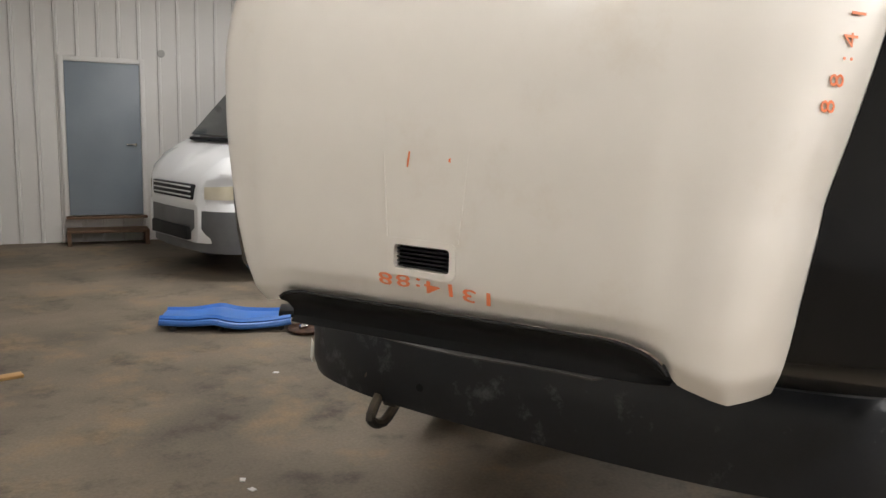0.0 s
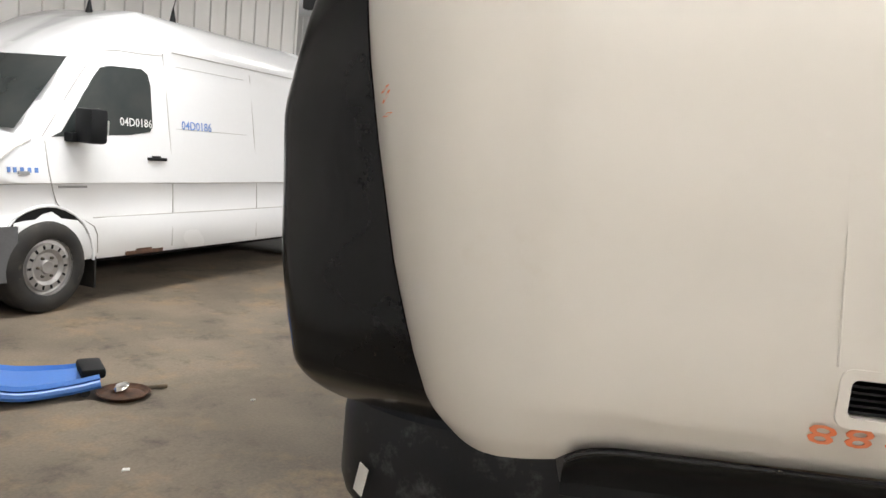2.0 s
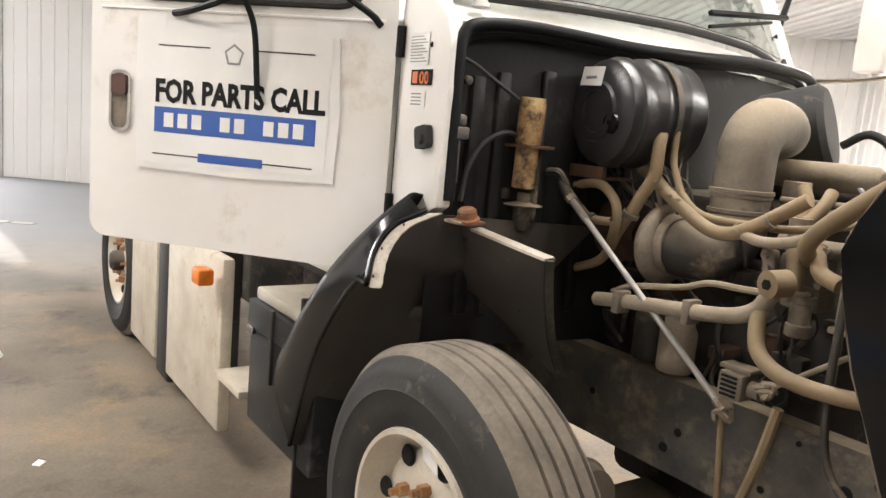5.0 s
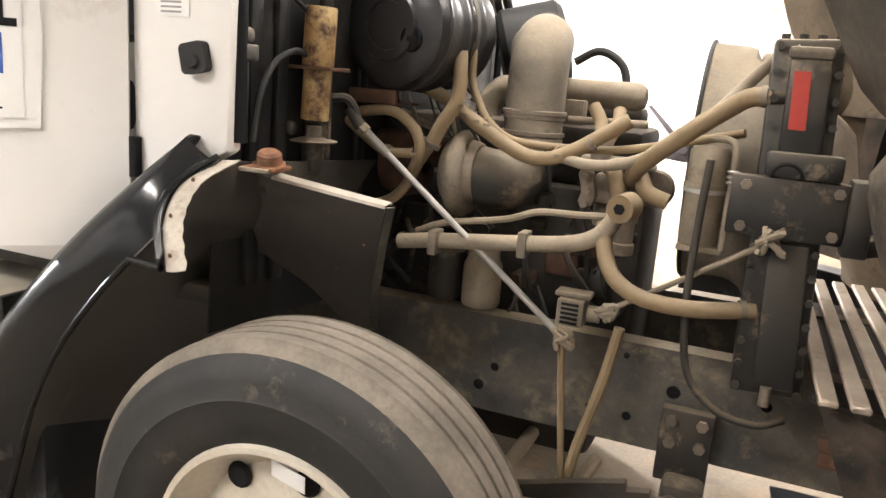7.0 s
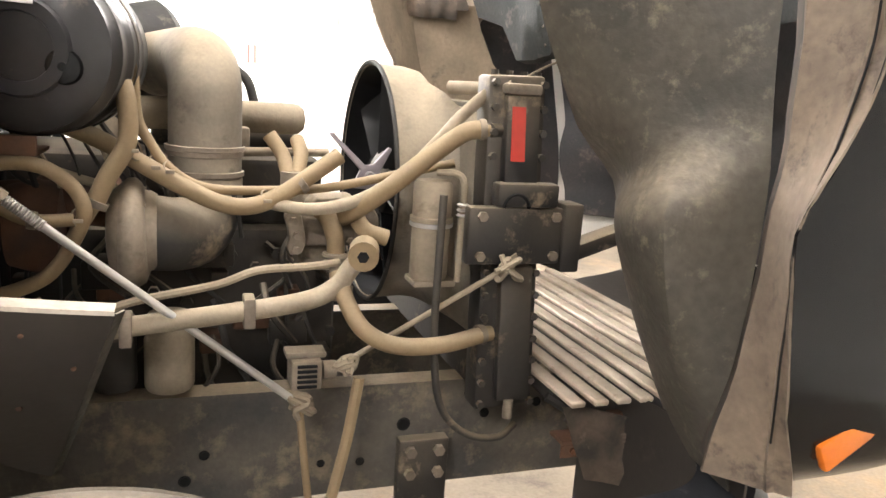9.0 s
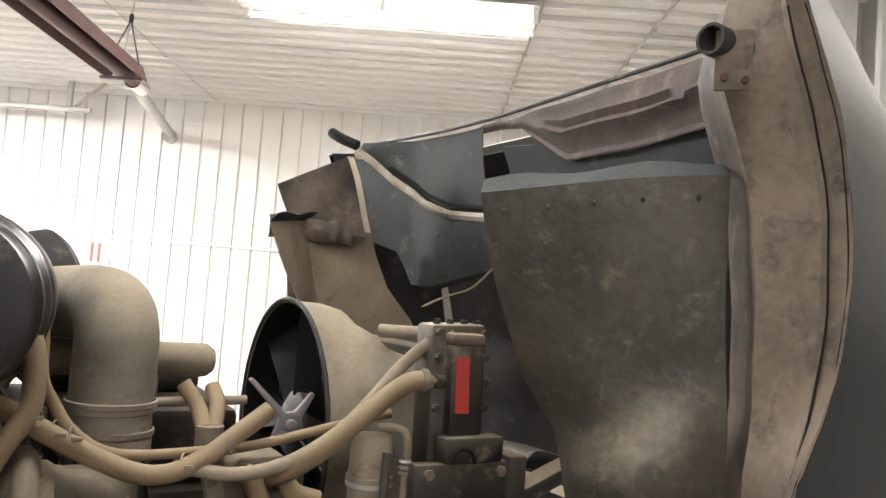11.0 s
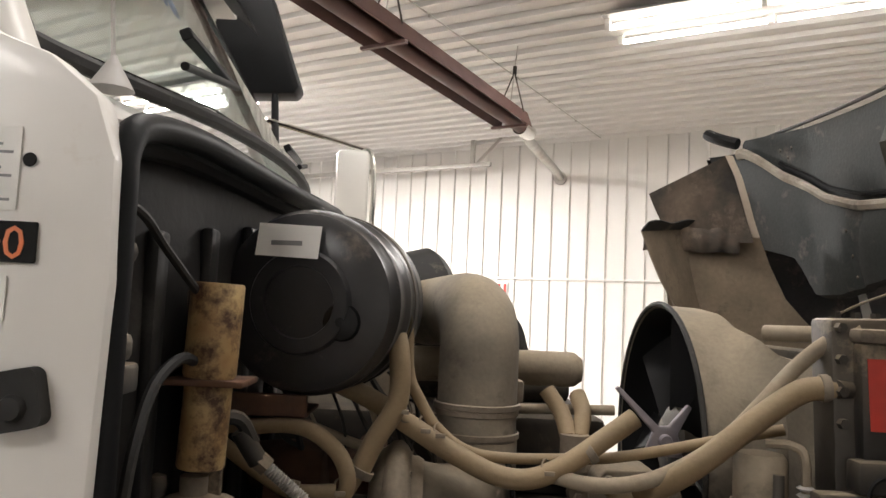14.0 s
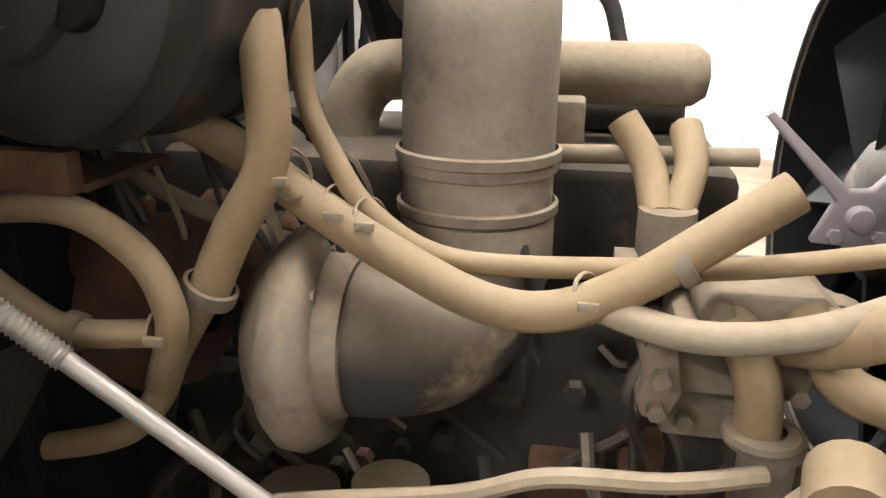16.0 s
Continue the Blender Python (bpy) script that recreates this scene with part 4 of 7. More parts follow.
gs = part("guide_tube", b_lathe([(0.018, 0), (0.026, 0), (0.026, 0.09), (0.021, 0.09), (0.018, 0.08), (0.018, 0)], 24, Matrix.Translation((1.05, 0.105, 2.213)) @ Vector((-0.95, -0.12, -0.02)).to_track_quat("Z", "Y").to_matrix().to_4x4()), M_RUBBER, hood, "short black guide tube on a rusty bracket")
part("tube_bracket", b_box((-0.028, -0.005, -0.04), (0.03, 0.005, 0.06), 0.004, 2, pose(0.998, 0.078, 2.17, 0, 0, -48)), M_FLANGE, gs)
for q in ((-0.012, -0.02), (0.02, -0.025)):
    part("bolt", b_bolt(Matrix(pose(0.998, 0.078, 2.17, 0, 0, -48)) @ Vector((q[0], -0.006, q[1])), (-0.75, -0.67, 0), 0.0065, 0.008), M_RUST, gs)
part("top_latch", merge(b_box((1.06, 0.0, 2.37), (1.14, 0.06, 2.44), 0.012), b_tube([(1.08, 0.03, 2.43), (1.1, 0.0, 2.47), (1.13, 0.02, 2.5)], 0.015, 8, 4)), M_BLACK, hood, "black rubber hood latch")
# grille bars, seen from behind through the engine bay
for k in range(10):
    part("grille_bar", b_box((1.02 + 0.06 * k, 0.5, 0.985), (1.058 + 0.06 * k, 1.72, 1.0), 0.004, 1, Matrix.Translation((0, 0, 0))), M_SLAT, hood, "pale dusty grille slat")
# added sheet: covers the lit floor so the gaps between bars stay dark
part("grille_tray", b_sheet([[Vector((u, v, z + 0.006 * math.sin(9 * v))) for v in [0.7 + 0.095 * k for k in range(11)]] for u, z in ((1.06, 0.925), (1.3, 0.932), (1.55, 0.95), (1.8, 0.99), (1.97, 1.03))], 0.004), M_SPLASH, hood, "dark sheet added to blacken the gaps under the grille")
random.seed(21)
part("bent_surround", b_sheet([[Vector((1.03 + 0.05 * k + 0.02 * j, 0.56 + 0.02 * math.sin(2.1 * k) * (j % 2), 0.97 - 0.05 * j - 0.012 * k + random.uniform(-0.008, 0.008))) for k in range(8)] for j in range(5)], 0.004), M_DARKFOLD, hood, "bent sooty grille surround")
rb = part("corner_bracket", merge(b_box((1.05, 0.575, 0.855), (1.215, 0.64, 0.865), 0.002), b_box((1.05, 0.575, 0.822), (1.215, 0.582, 0.855), 0.002), b_box((1.17, 0.57, 0.76), (1.25, 0.6, 0.93), 0.008)), M_RUST, hood, "rusty folded corner bracket")
for p in ((1.08, 0.575, 0.84), (1.13, 0.575, 0.838), (1.19, 0.57, 0.9), (1.225, 0.57, 0.8)):
    part("bolt", b_bolt(p, (0, -1, 0), 0.009, 0.008), M_RUSTO, rb)
for a in (0.0, 0.02, 0.045):
    part("loose_wire", b_tube([(1.06, 0.59, 0.96 - a), (1.15, 0.57, 0.885 - a), (1.24, 0.55, 0.885), (1.33, 0.54, 0.93 + a), (1.40, 0.53, 1.0 + a), (1.46, 0.52, 1.02)], 0.005, 6, 6), M_DARKFOLD, hood, "sooty loose wire")
part("lower_hose", b_tube([(1.02, 0.62, 0.965), (1.08, 0.6, 0.93), (1.14, 0.585, 0.895), (1.17, 0.58, 0.87)], 0.012, 8, 5), M_RUBBER, hood)
# orange paint-pen writing, upside down now that the hood is tipped over
wm_ = Matrix(((0, 0.22, 1, lerp(UF, 1.236) + 0.003), (1, 0, 0, 1.358), (0, 1, 0, 1.236), (0, 0, 0, 1))) @ pose(0, 0, 0, 0, 0, 177)
for k, ch in enumerate("1314:88"):
    part("paint_mark", text_bm(ch, 0.062, wm_ @ Matrix.Translation((-0.03 + 0.0555 * k - (0.02 if k > 4 else 0), 0.004 * math.sin(2.3 * k), 0)) @ pose(0, 0, 0, 0, 0, 5 * math.sin(4.1 * k)) @ Matrix.Diagonal((1.6, 0.78, 1, 1)), 0.0004), M_ORANGE, hood, "orange paint-pen figure")


def dab(pts, w, right=True):
    """A paint-pen stroke that lies on the white panel, through (v, z) points."""
    c = curve_pts([(0, v, z) for v, z in pts], 4)
    rows = [[Vector((front_u(p.y + o, p.z) + 0.0015, side_v(p.y + o, right), p.z)) for p in c] for o in (-w / 2, w / 2)]
    return part("paint_mark", b_sheet(rows, 0.0), M_ORANGE, hood, "orange paint-pen stroke")


dab(((1.119, 1.575), (1.117, 1.56), (1.114, 1.535)), 0.006)
dab(((1.242, 1.562), (1.24, 1.557), (1.241, 1.552)), 0.006)
for z0, ch in ((1.69, "8"), (1.745, "8"), (1.80, ":"), (1.83, "4"), (1.885, "1"), (1.93, "3"), (1.985, "1")):
    v0 = edge_v(z0, False) + 0.045
    a_ = Vector((front_u(2 * CV - v0, z0), side_v(v0, False), z0))
    b_ = Vector((front_u(2 * CV - v0 - 0.04, z0), side_v(v0 + 0.04, False), z0))
    up_ = Vector((front_u(2 * CV - v0, z0 + 0.05), side_v(v0, False), z0 + 0.05)) - a_
    hx, hy = up_.normalized(), (b_ - a_).normalized()
    hn = hx.cross(hy).normalized()
    mm_ = Matrix(((hx.x, hy.x, hn.x, a_.x), (hx.y, hy.y, hn.y, a_.y), (hx.z, hy.z, hn.z, a_.z), (0, 0, 0, 1))) @ Matrix.Translation((0, 0, 0.004 * (1 if hn.x > 0 else -1)))
    part("paint_mark", text_bm(ch, 0.066, mm_, -0.0004), M_ORANGE, hood, "orange paint-pen figure")
for z0, z1, w in ((1.688, 1.697, 0.016), (1.715, 1.74, 0.007), (1.735, 1.75, 0.008)):
    dab(((lerp(EDGE_V, z0) + 0.035, z0), (lerp(EDGE_V, z0) + 0.055, z1)), w)


# the outer shell stands a little off the chassis' middle; what is fixed inside keeps its place
SHELL = 0.045
for piece in hood.children:
    if piece.name.split(".")[0] in ("skin", "vent_frame", "vent_scoop", "grille_slit", "paint_mark", "fender", "inner_panel"):
        piece.location.y += SHELL
for piece in fr.children[:] + fl.children[:]:
    if piece.name.split(".")[0] not in ("inside_skin", "arch_flange", "flange_return", "seam", "marker_lamp"):
        piece.location.y -= SHELL


def bumper():
    """The lower front bumper with rounded ends, tucked below the hood."""
    prof = [(0.95, 0.02), (1.1, 0.03), (1.22, 0.06), (1.32, 0.14), (1.4, 0.29), (1.46, 0.55), (1.485, 0.85), (1.49, CV)]
    path = curve_pts([(u, v + SHELL, 0) for u, v in prof] + [(u, 2 * CV - v + SHELL + 0.12 * (CV - v) / CV, 0) for u, v in prof[-2::-1]] + [(0.6, 2 * CV + SHELL + 0.08, 0)], 4)
    rows = []
    for z, o in ((0.585, -0.06), (0.60, -0.015), (0.65, 0.0), (0.84, 0.0), (0.90, -0.01), (0.925, -0.04), (0.925, -0.16)):
        row = []
        for p in path:
            d = Vector((p.x - 0.9, (p.y - CV) * 0.6, 0)).normalized()
            row.append(Vector((p.x, p.y, z)) + d * o)
        rows.append(row)
    return b_sheet(rows, 0.006)


bp = part("bumper", bumper(), M_BUMPER, truck, "scuffed dark bumper with a small white tag")
part("tag", b_box((-0.02, -0.0015, -0.045), (0.02, 0.0015, 0.045), 0, 2, pose(1.344, 0.188, 0.695, 0, 14, 50)), M_PAPER, bp, "white paper tag")
for v in (0.78, 0.86):
    part("hole", b_lathe([(0, 0.003), (0.014, 0.002), (0.016, 0)], 10, Matrix.Translation((1.482, v + SHELL, 0.70)) @ pose(0, 0, 0, 0, 90, 0)), M_JET, bp)
part("tow_hook", merge(b_tube([(1.45, 0.62, 0.62), (1.5, 0.62, 0.54), (1.42, 0.62, 0.5), (1.32, 0.62, 0.56)], 0.02, 8, 4), b_box((1.2, 0.6, 0.56), (1.4, 0.66, 0.65), 0.008)), M_DARK, bp)


# frame and axle
def rail(v0, v1, side):
    w = [(v0, 0.655), (v0, 0.938), (v1, 0.938), (v1, 0.926), (v0 + (0.008 if v1 > v0 else -0.008), 0.926), (v0 + (0.008 if v1 > v0 else -0.008), 0.667), (v1, 0.667), (v1, 0.655)]
    return b_prism(w, -5.2, 1.32, Matrix(((0, 0, 1, 0), (1, 0, 0, 0), (0, 1, 0, 0), (0, 0, 0, 1))))


rl = part("frame_rail", rail(0.82, 0.89, 1), M_FRAME, truck, "dusty black steel frame rail with holes")
part("frame_rail", rail(1.51, 1.44, -1), M_FRAME, truck, "dusty black steel frame rail")
for u, z, r in ((0.245, 0.79, 0.011), (0.201, 0.728, 0.013), (0.729, 0.827, 0.016), (0.52, 0.74, 0.009), (0.62, 0.735, 0.01), (0.6, 0.9, 0.007), (-0.1, 0.8, 0.011), (0.95, 0.84, 0.012), (1.1, 0.86, 0.012), (0.9, 0.9, 0.01)):
    part("hole", b_lathe([(r * 0.8, 0.0), (r, 0.003), (r * 1.15, 0.0005)], 12, Matrix.Translation((u, 0.8185, z)) @ pose(0, 0, 0, 90, 0, 0)), M_JET, rl)
    part("hole_floor", b_lathe([(0, 0.001), (r * 0.95, 0.001)], 12, Matrix.Translation((u, 0.8187, z)) @ pose(0, 0, 0, 90, 0, 0)), M_JET, rl)
br = part("spring_bracket", merge(b_box((0.71, 0.775, 0.60), (0.84, 0.815, 0.80), 0.006), b_box((0.735, 0.70, 0.54), (0.84, 0.80, 0.63), 0.02)), M_DARK, truck, "cast spring bracket with four bolts")
for u in (0.738, 0.812):
    for z in (0.772, 0.712):
        part("bolt", b_bolt((u, 0.775, z), (0, -1, 0), 0.015, 0.014), M_ALU, br)
part("bracket_eye", b_lathe([(0.012, 0.0), (0.03, 0.0), (0.03, 0.02), (0.012, 0.02)], 16, Matrix.Translation((0.765, 0.70, 0.575)) @ pose(0, 0, 0, 90, 0, 0)), M_DARK, br)
part("crossmember", b_box((1.12, 0.891, 0.68), (1.25, 1.439, 0.9), 0.01), M_FRAME, truck)
part("leaf_spring", merge(*[b_tube([(-0.75 + 0.06 * k, 0.66, 0.66 + 0.01 * k), (0.0, 0.66, 0.50 - 0.018 * k), (0.78 - 0.06 * k, 0.66, 0.60 + 0.01 * k)], 0.02, 4, 6) for k in range(3)]), M_DARK, truck)
part("front_axle", b_box((-0.05, 0.3, 0.38), (0.12, 2.0, 0.48), 0.02), M_DARK, truck)
part("tie_rod", b_rod((0.3, 0.25, 0.5), (0.34, 1.9, 0.52), 0.022), M_PIPE, truck)
part("drag_link", b_tube([(0.36, 0.25, 0.62), (0.42, 0.3, 0.55), (0.5, 0.6, 0.52), (0.56, 0.8, 0.6)], 0.018, 8, 5), M_PIPE, truck)


def wheel(v0, sgn, u=0.03):
    """A truck wheel whose outer face lies at v0; sgn is the way inwards."""
    w = new("wheel")
    w.parent = truck
    tagged(w, "truck wheel with a dusty tyre and a cream-painted rim")
    m = Matrix.Translation((u, v0, 0.52)) @ pose(0, 0, 0, -90 * sgn, 0, 0)
    prof = [(0.30, 0.03), (0.325, 0.012), (0.38, 0.0), (0.44, 0.0), (0.475, 0.012), (0.492, 0.03), (0.505, 0.042), (0.512, 0.052)]
    x = 0.052
    for k in range(5):
        prof += [(0.519, x + 0.004), (0.52, x + 0.03), (0.519, x + 0.036), (0.507, x + 0.0375), (0.507, x + 0.0425)]
        x += 0.0435
    prof = [(r, h) for r, h in prof if h < 0.235] + [(0.512, 0.24), (0.49, 0.262), (0.44, 0.28), (0.38, 0.28), (0.325, 0.268), (0.30, 0.25)]
    side = [p for p in prof if p[1] <= 0.0301]
    part("tyre", b_lathe([p for p in prof if p[0] > 0.488 and p[1] < 0.27], 72, m), M_TREAD, w, "worn ribbed truck tyre")
    part("inner_sidewall", b_lathe([(0.49, 0.262), (0.44, 0.28), (0.38, 0.28), (0.325, 0.268), (0.30, 0.25)], 72, m), M_RUBBER, w)
    part("sidewall", b_lathe([(0.296, 0.028), (0.322, 0.008), (0.36, -0.003), (0.40, -0.005), (0.405, -0.008), (0.41, -0.005), (0.445, -0.003), (0.468, 0.006), (0.482, 0.018), (0.492, 0.03)], 72, m), M_RUBBER, w)
    part("rim", b_lathe([(0.0, 0.05), (0.075, 0.05), (0.078, 0.058), (0.15, 0.062), (0.215, 0.075), (0.235, 0.085), (0.262, 0.062), (0.272, 0.03), (0.285, 0.012), (0.298, 0.012), (0.303, 0.022), (0.298, 0.04)], 64, m), M_RIM, w, "cream-painted steel rim")
    # holes drawn as black discs, the shade of their depth put into colour
    for k in range(8):
        a = math.tau * (k + 0.3) / 8
        part("rim_hole", b_lathe([(0, 0.008), (0.024, 0.008), (0.03, 0.002), (0.031, -0.002)], 14, m @ Matrix.Translation((0.222 * math.cos(a), 0.222 * math.sin(a), 0.068)) @ pose(0, 0, 0, 0, 180, 0)), M_JET, w)
    for k in range(8):
        a = math.tau * k / 8
        q = m @ Matrix.Translation((0.142 * math.cos(a), 0.142 * math.sin(a), 0.062)) @ pose(0, 0, 0, 0, 180, 0)
        part("lug_nut", b_lathe([(0.019, 0), (0.019, 0.03), (0.011, 0.032), (0.011, 0.055), (0, 0.056)], 6, q), M_BRASS, w, "dusty brass lug nut")
    part("hub", b_lathe([(0.0, -0.035), (0.05, -0.03), (0.068, -0.015), (0.07, 0.05)], 32, m), M_DARK, w)
    return w, m


wr, wm = wheel(0.04, 1)
part("paper_tag", b_box((-0.045, -0.022, -0.001), (0.045, 0.022, 0.001), 0, 2, wm @ Matrix.Translation((0.02, -0.235, 0.045)) @ pose(0, 0, 0, 12, 8, 8)), M_PAPER, wr, "white paper tag tucked on the rim")
wheel(2 * CV - 0.04, -1)
for sd in (True, False):
    bd = part("brake_drum", b_lathe([(0.0, 0.0), (0.17, 0.0), (0.205, 0.01), (0.21, 0.03), (0.21, 0.13), (0.2, 0.14), (0.06, 0.15), (0.06, 0.26), (0, 0.26)], 32, Matrix.Translation((0.03, side_v(0.26, sd), 0.52)) @ pose(0, 0, 0, -90 if sd else 90, 0, 0)), M_DARK, truck, "grimy brake drum")
    part("brake_chamber", b_lathe([(0, 0), (0.07, 0.0), (0.085, 0.03), (0.085, 0.06), (0.092, 0.065), (0.092, 0.08), (0.08, 0.085), (0.06, 0.13), (0, 0.14)], 24, Matrix.Translation((0.12, side_v(0.52, sd), 0.62)) @ pose(0, 0, 0, 0, 70, 0)), M_DARK, bd)
    part("steering_arm", b_tube([(0.05, side_v(0.42, sd), 0.46), (0.18, side_v(0.45, sd), 0.46), (0.3, side_v(0.4, sd), 0.49)], 0.028, 10, 4), M_DARK, bd)
# rear dual wheels, further down the frame
for uu in (-3.9,):
    w2, _ = wheel(0.1, 1, uu)
    wheel(2 * CV - 0.1, -1, uu)

# inner splash panel and quarter fender behind the wheel


def quarter_fender():
    q = new("quarter_fender")
    q.parent = truck
    tagged(q, "glossy black quarter fender with a torn pale edge")
    edge = curve_pts([(-0.284, 0.255, 1.40), (-0.36, 0.2, 1.335), (-0.52, 0.13, 1.17), (-0.69, 0.10, 1.0), (-0.84, 0.08, 0.86)], 4)
    arch = curve_pts([(-0.215, 0.175, 1.362), (-0.245, 0.06, 1.24), (-0.40, 0.03, 1.07), (-0.57, 0.03, 0.84), (-0.70, 0.03, 0.5)], 4)
    rows = []
    for k in range(7):
        t = k / 6
        rows.append([a.lerp(b, t) + Vector((-0.03, -0.05, 0.03)) * math.sin(math.pi * t) for a, b in zip(edge, arch)])
    part("panel", b_sheet(rows, 0.005), M_GLOSSB, q)
    rows = []
    for k in range(5):
        t = k / 4
        rows.append([p + Vector((0.06 * t, 0.62 * t, -0.03 * t)) for p in arch])
    part("well_lining", b_sheet(rows, 0.004), M_SPLASH, q, "dusty dark wheel well lining")
    tear = curve_pts([(-0.205, 0.195, 1.366), (-0.238, 0.11, 1.32), (-0.232, 0.05, 1.25), (-0.185, 0.005, 1.165)], 6)
    part("torn_edge", b_sheet([[p + Vector((o + 0.004 * math.sin(3.1 * k) * (o > 0.03), 0.5 * o - d, 0.1 * o)) for k, p in enumerate(tear)] for o, d in ((-0.004, 0.0), (0.008, 0.006), (0.02, 0.005), (0.031, 0.0))], 0.005), M_PALE, q, "torn pale fibreglass edge")
    for k in (5, 11, 16):
        part("rivet", b_lathe([(0, 0.003), (0.004, 0.002), (0.005, 0)], 8, Matrix.Translation(tear[k] + Vector((0.012, -0.004, 0))) @ pose(0, 0, 0, 90, 0, 0)), M_RUST, q)
    part("rolled_lip", b_tube([p + Vector((-0.012, -0.008, 0.006)) for p in tear] + [Vector(p) for p in arch[6:]], 0.008, 8, 1), M_GLOSSB, q)
    return q


quarter_fender()


def splash_panel():
    """The dark panel between wheel and engine, with a pale top edge."""
    q = new("splash_panel")
    q.parent = truck
    tagged(q, "dusty black wheel splash panel with a pale top edge")
    rows = []
    for k in range(15):
        t = k / 14
        top = Vector((-0.31, 0.275, 1.345)).lerp(Vector((0.095, 0.371, 1.283)), t)
        drop = lerp([(0, 0.2), (0.35, 0.2), (0.6, 0.26), (0.8, 0.34), (1, 0.388)], t)
        rows.append([top + Vector((-0.136 * d, 0.227 * d - 0.03 * math.sin(math.pi * d) + 0.004 * math.sin(7 * d + 5 * t), -0.388 * d)) for d in [drop / 0.388 * j / 7 for j in range(8)]])
    part("panel", b_sheet(rows, 0.005), M_SPLASH, q)
    part("folded_end", b_sheet([[p + Vector((d, 0.02 * d / 0.012, 0)) for p in rows[-1]] for d in (0.0, 0.012)], 0.003), M_LINER, q)
    strip = [r[0] for r in rows[5:]]
    part("top_edge", b_sheet([[p + Vector((0, o, h)) for p in strip] for o, h in ((-0.006, -0.003), (-0.004, 0.004), (0.03, 0.008), (0.034, 0.002))], 0.003), M_PALE, q, "pale scraped top edge")
    for p, r in ((rows[10][1], 0.004), (rows[11][4], 0.005), (rows[13][2], 0.004)):
        part("rivet", b_lathe([(0, 0.003), (r, 0.002), (r * 1.2, 0)], 8, Matrix.Translation(p + Vector((0, -0.006, 0))) @ pose(0, 0, 0, 90, 0, 0)), M_RUST, q)
    part("rust_block", merge(b_lathe([(0, 0.038), (0.02, 0.038), (0.027, 0.032), (0.029, 0.012), (0.036, 0.008), (0.036, 0), (0, 0)], 18, pose(-0.155, 0.285, 1.35, 14, 8, 0)), b_box((-0.22, 0.25, 1.343), (-0.125, 0.33, 1.352), 0.003)), M_RUSTO, q, "rusty orange bracket")
    part("rust_plate", b_box((-0.3, 0.24, 1.34), (-0.13, 0.33, 1.35), 0.004), M_ALU, q)


splash_panel()
# lower black step box behind the wheel
bx = part("battery_box", merge(b_box((-1.22, 0.07, 0.40), (-0.62, 0.55, 0.775), 0.012), b_box((-1.225, 0.06, 0.78), (-0.62, 0.52, 0.89), 0.01)), M_BUMPER, truck, "black steel battery box with a flat lid")
part("lid", b_box((-1.2, 0.08, 0.892), (-0.72, 0.5, 0.94), 0.012), M_RIM, bx, "dusty pale box lid")
part("strap", b_box((-0.98, 0.05, 0.62), (-0.955, 0.065, 0.9), 0.003), M_DARK, bx)
part("latch", b_box((-1.2, 0.05, 0.76), (-1.15, 0.068, 0.79), 0.004), M_CHROME, bx)
part("mud_flap", b_box((-0.74, 0.06, 0.2), (-0.725, 0.8, 1.0), 0.003, 1, Matrix.Translation((0, 0, 0))), M_RUBBER, truck, "black rubber mud flap")
sf = part("side_fairing", b_box((-2.4, 0.06, 0.2), (-1.545, 0.12, 0.98), 0.02), M_RIM, truck, "pale dusty side fairing")
part("step", b_box((-1.54, 0.04, 0.47), (-1.235, 0.32, 0.5), 0.006), M_RIM, sf, "pale step plate")
part("fairing_post", b_box((-2.75, 0.1, 0.1), (-2.5, 0.5, 1.0), 0.02), M_RUBBER, sf, "dark post behind the fairing")
part("fairing_far", b_box((-3.4, 0.1, 0.15), (-2.8, 0.18, 1.0), 0.02), M_RIM, sf)
part("clearance_lamp", b_box((-1.62, -0.05, 0.87), (-1.52, 0.02, 0.94), 0.012), M_AMBER, truck, "amber clearance lamp")
part("chassis_box", b_box((-3.3, 0.5, 0.55), (-2.4, 1.8, 1.2), 0.02), M_FRAME, truck)


# cab
cab = new("cab")
cab.parent = truck
tagged(cab, "white steel truck cab without its hood")


def cowl_side(right):
    poly = [(-0.47, 1.28), (-0.33, 1.32), (-0.215, 1.38), (-0.205, 1.70), (-0.21, 1.84), (-0.235, 1.91), (-0.29, 1.955), (-0.36, 1.98), (-0.43, 2.1), (-0.475, 2.1)]
    m = Matrix(((1, 0, 0, 0), (0, 0, 1 if right else -1, side_v(0.215, right)), (0, 1, 0, 0), (0, 0, 0, 1)))
    return b_prism(poly, 0, 0.05, m, 0.008)


part("cowl_side", cowl_side(True), M_CABW, cab, "white cowl side panel with stickers")
part("cowl_side", cowl_side(False), M_CABW, cab)



def firewall_u(v):
    return -0.26 + 0.12 * (1 - ((v - CV) / 0.95) ** 2)


rows = [[Vector((firewall_u(v) - 0.03 + 0.012 * math.sin(9 * v) * math.sin(7 * z), v, z)) for v in [0.24 + k * 0.0925 for k in range(21)]] for z in [0.95 + k * 0.0935 for k in range(11)]]
fw = part("firewall", b_sheet(rows, 0.006), M_FWALL, cab, "grimy black firewall")
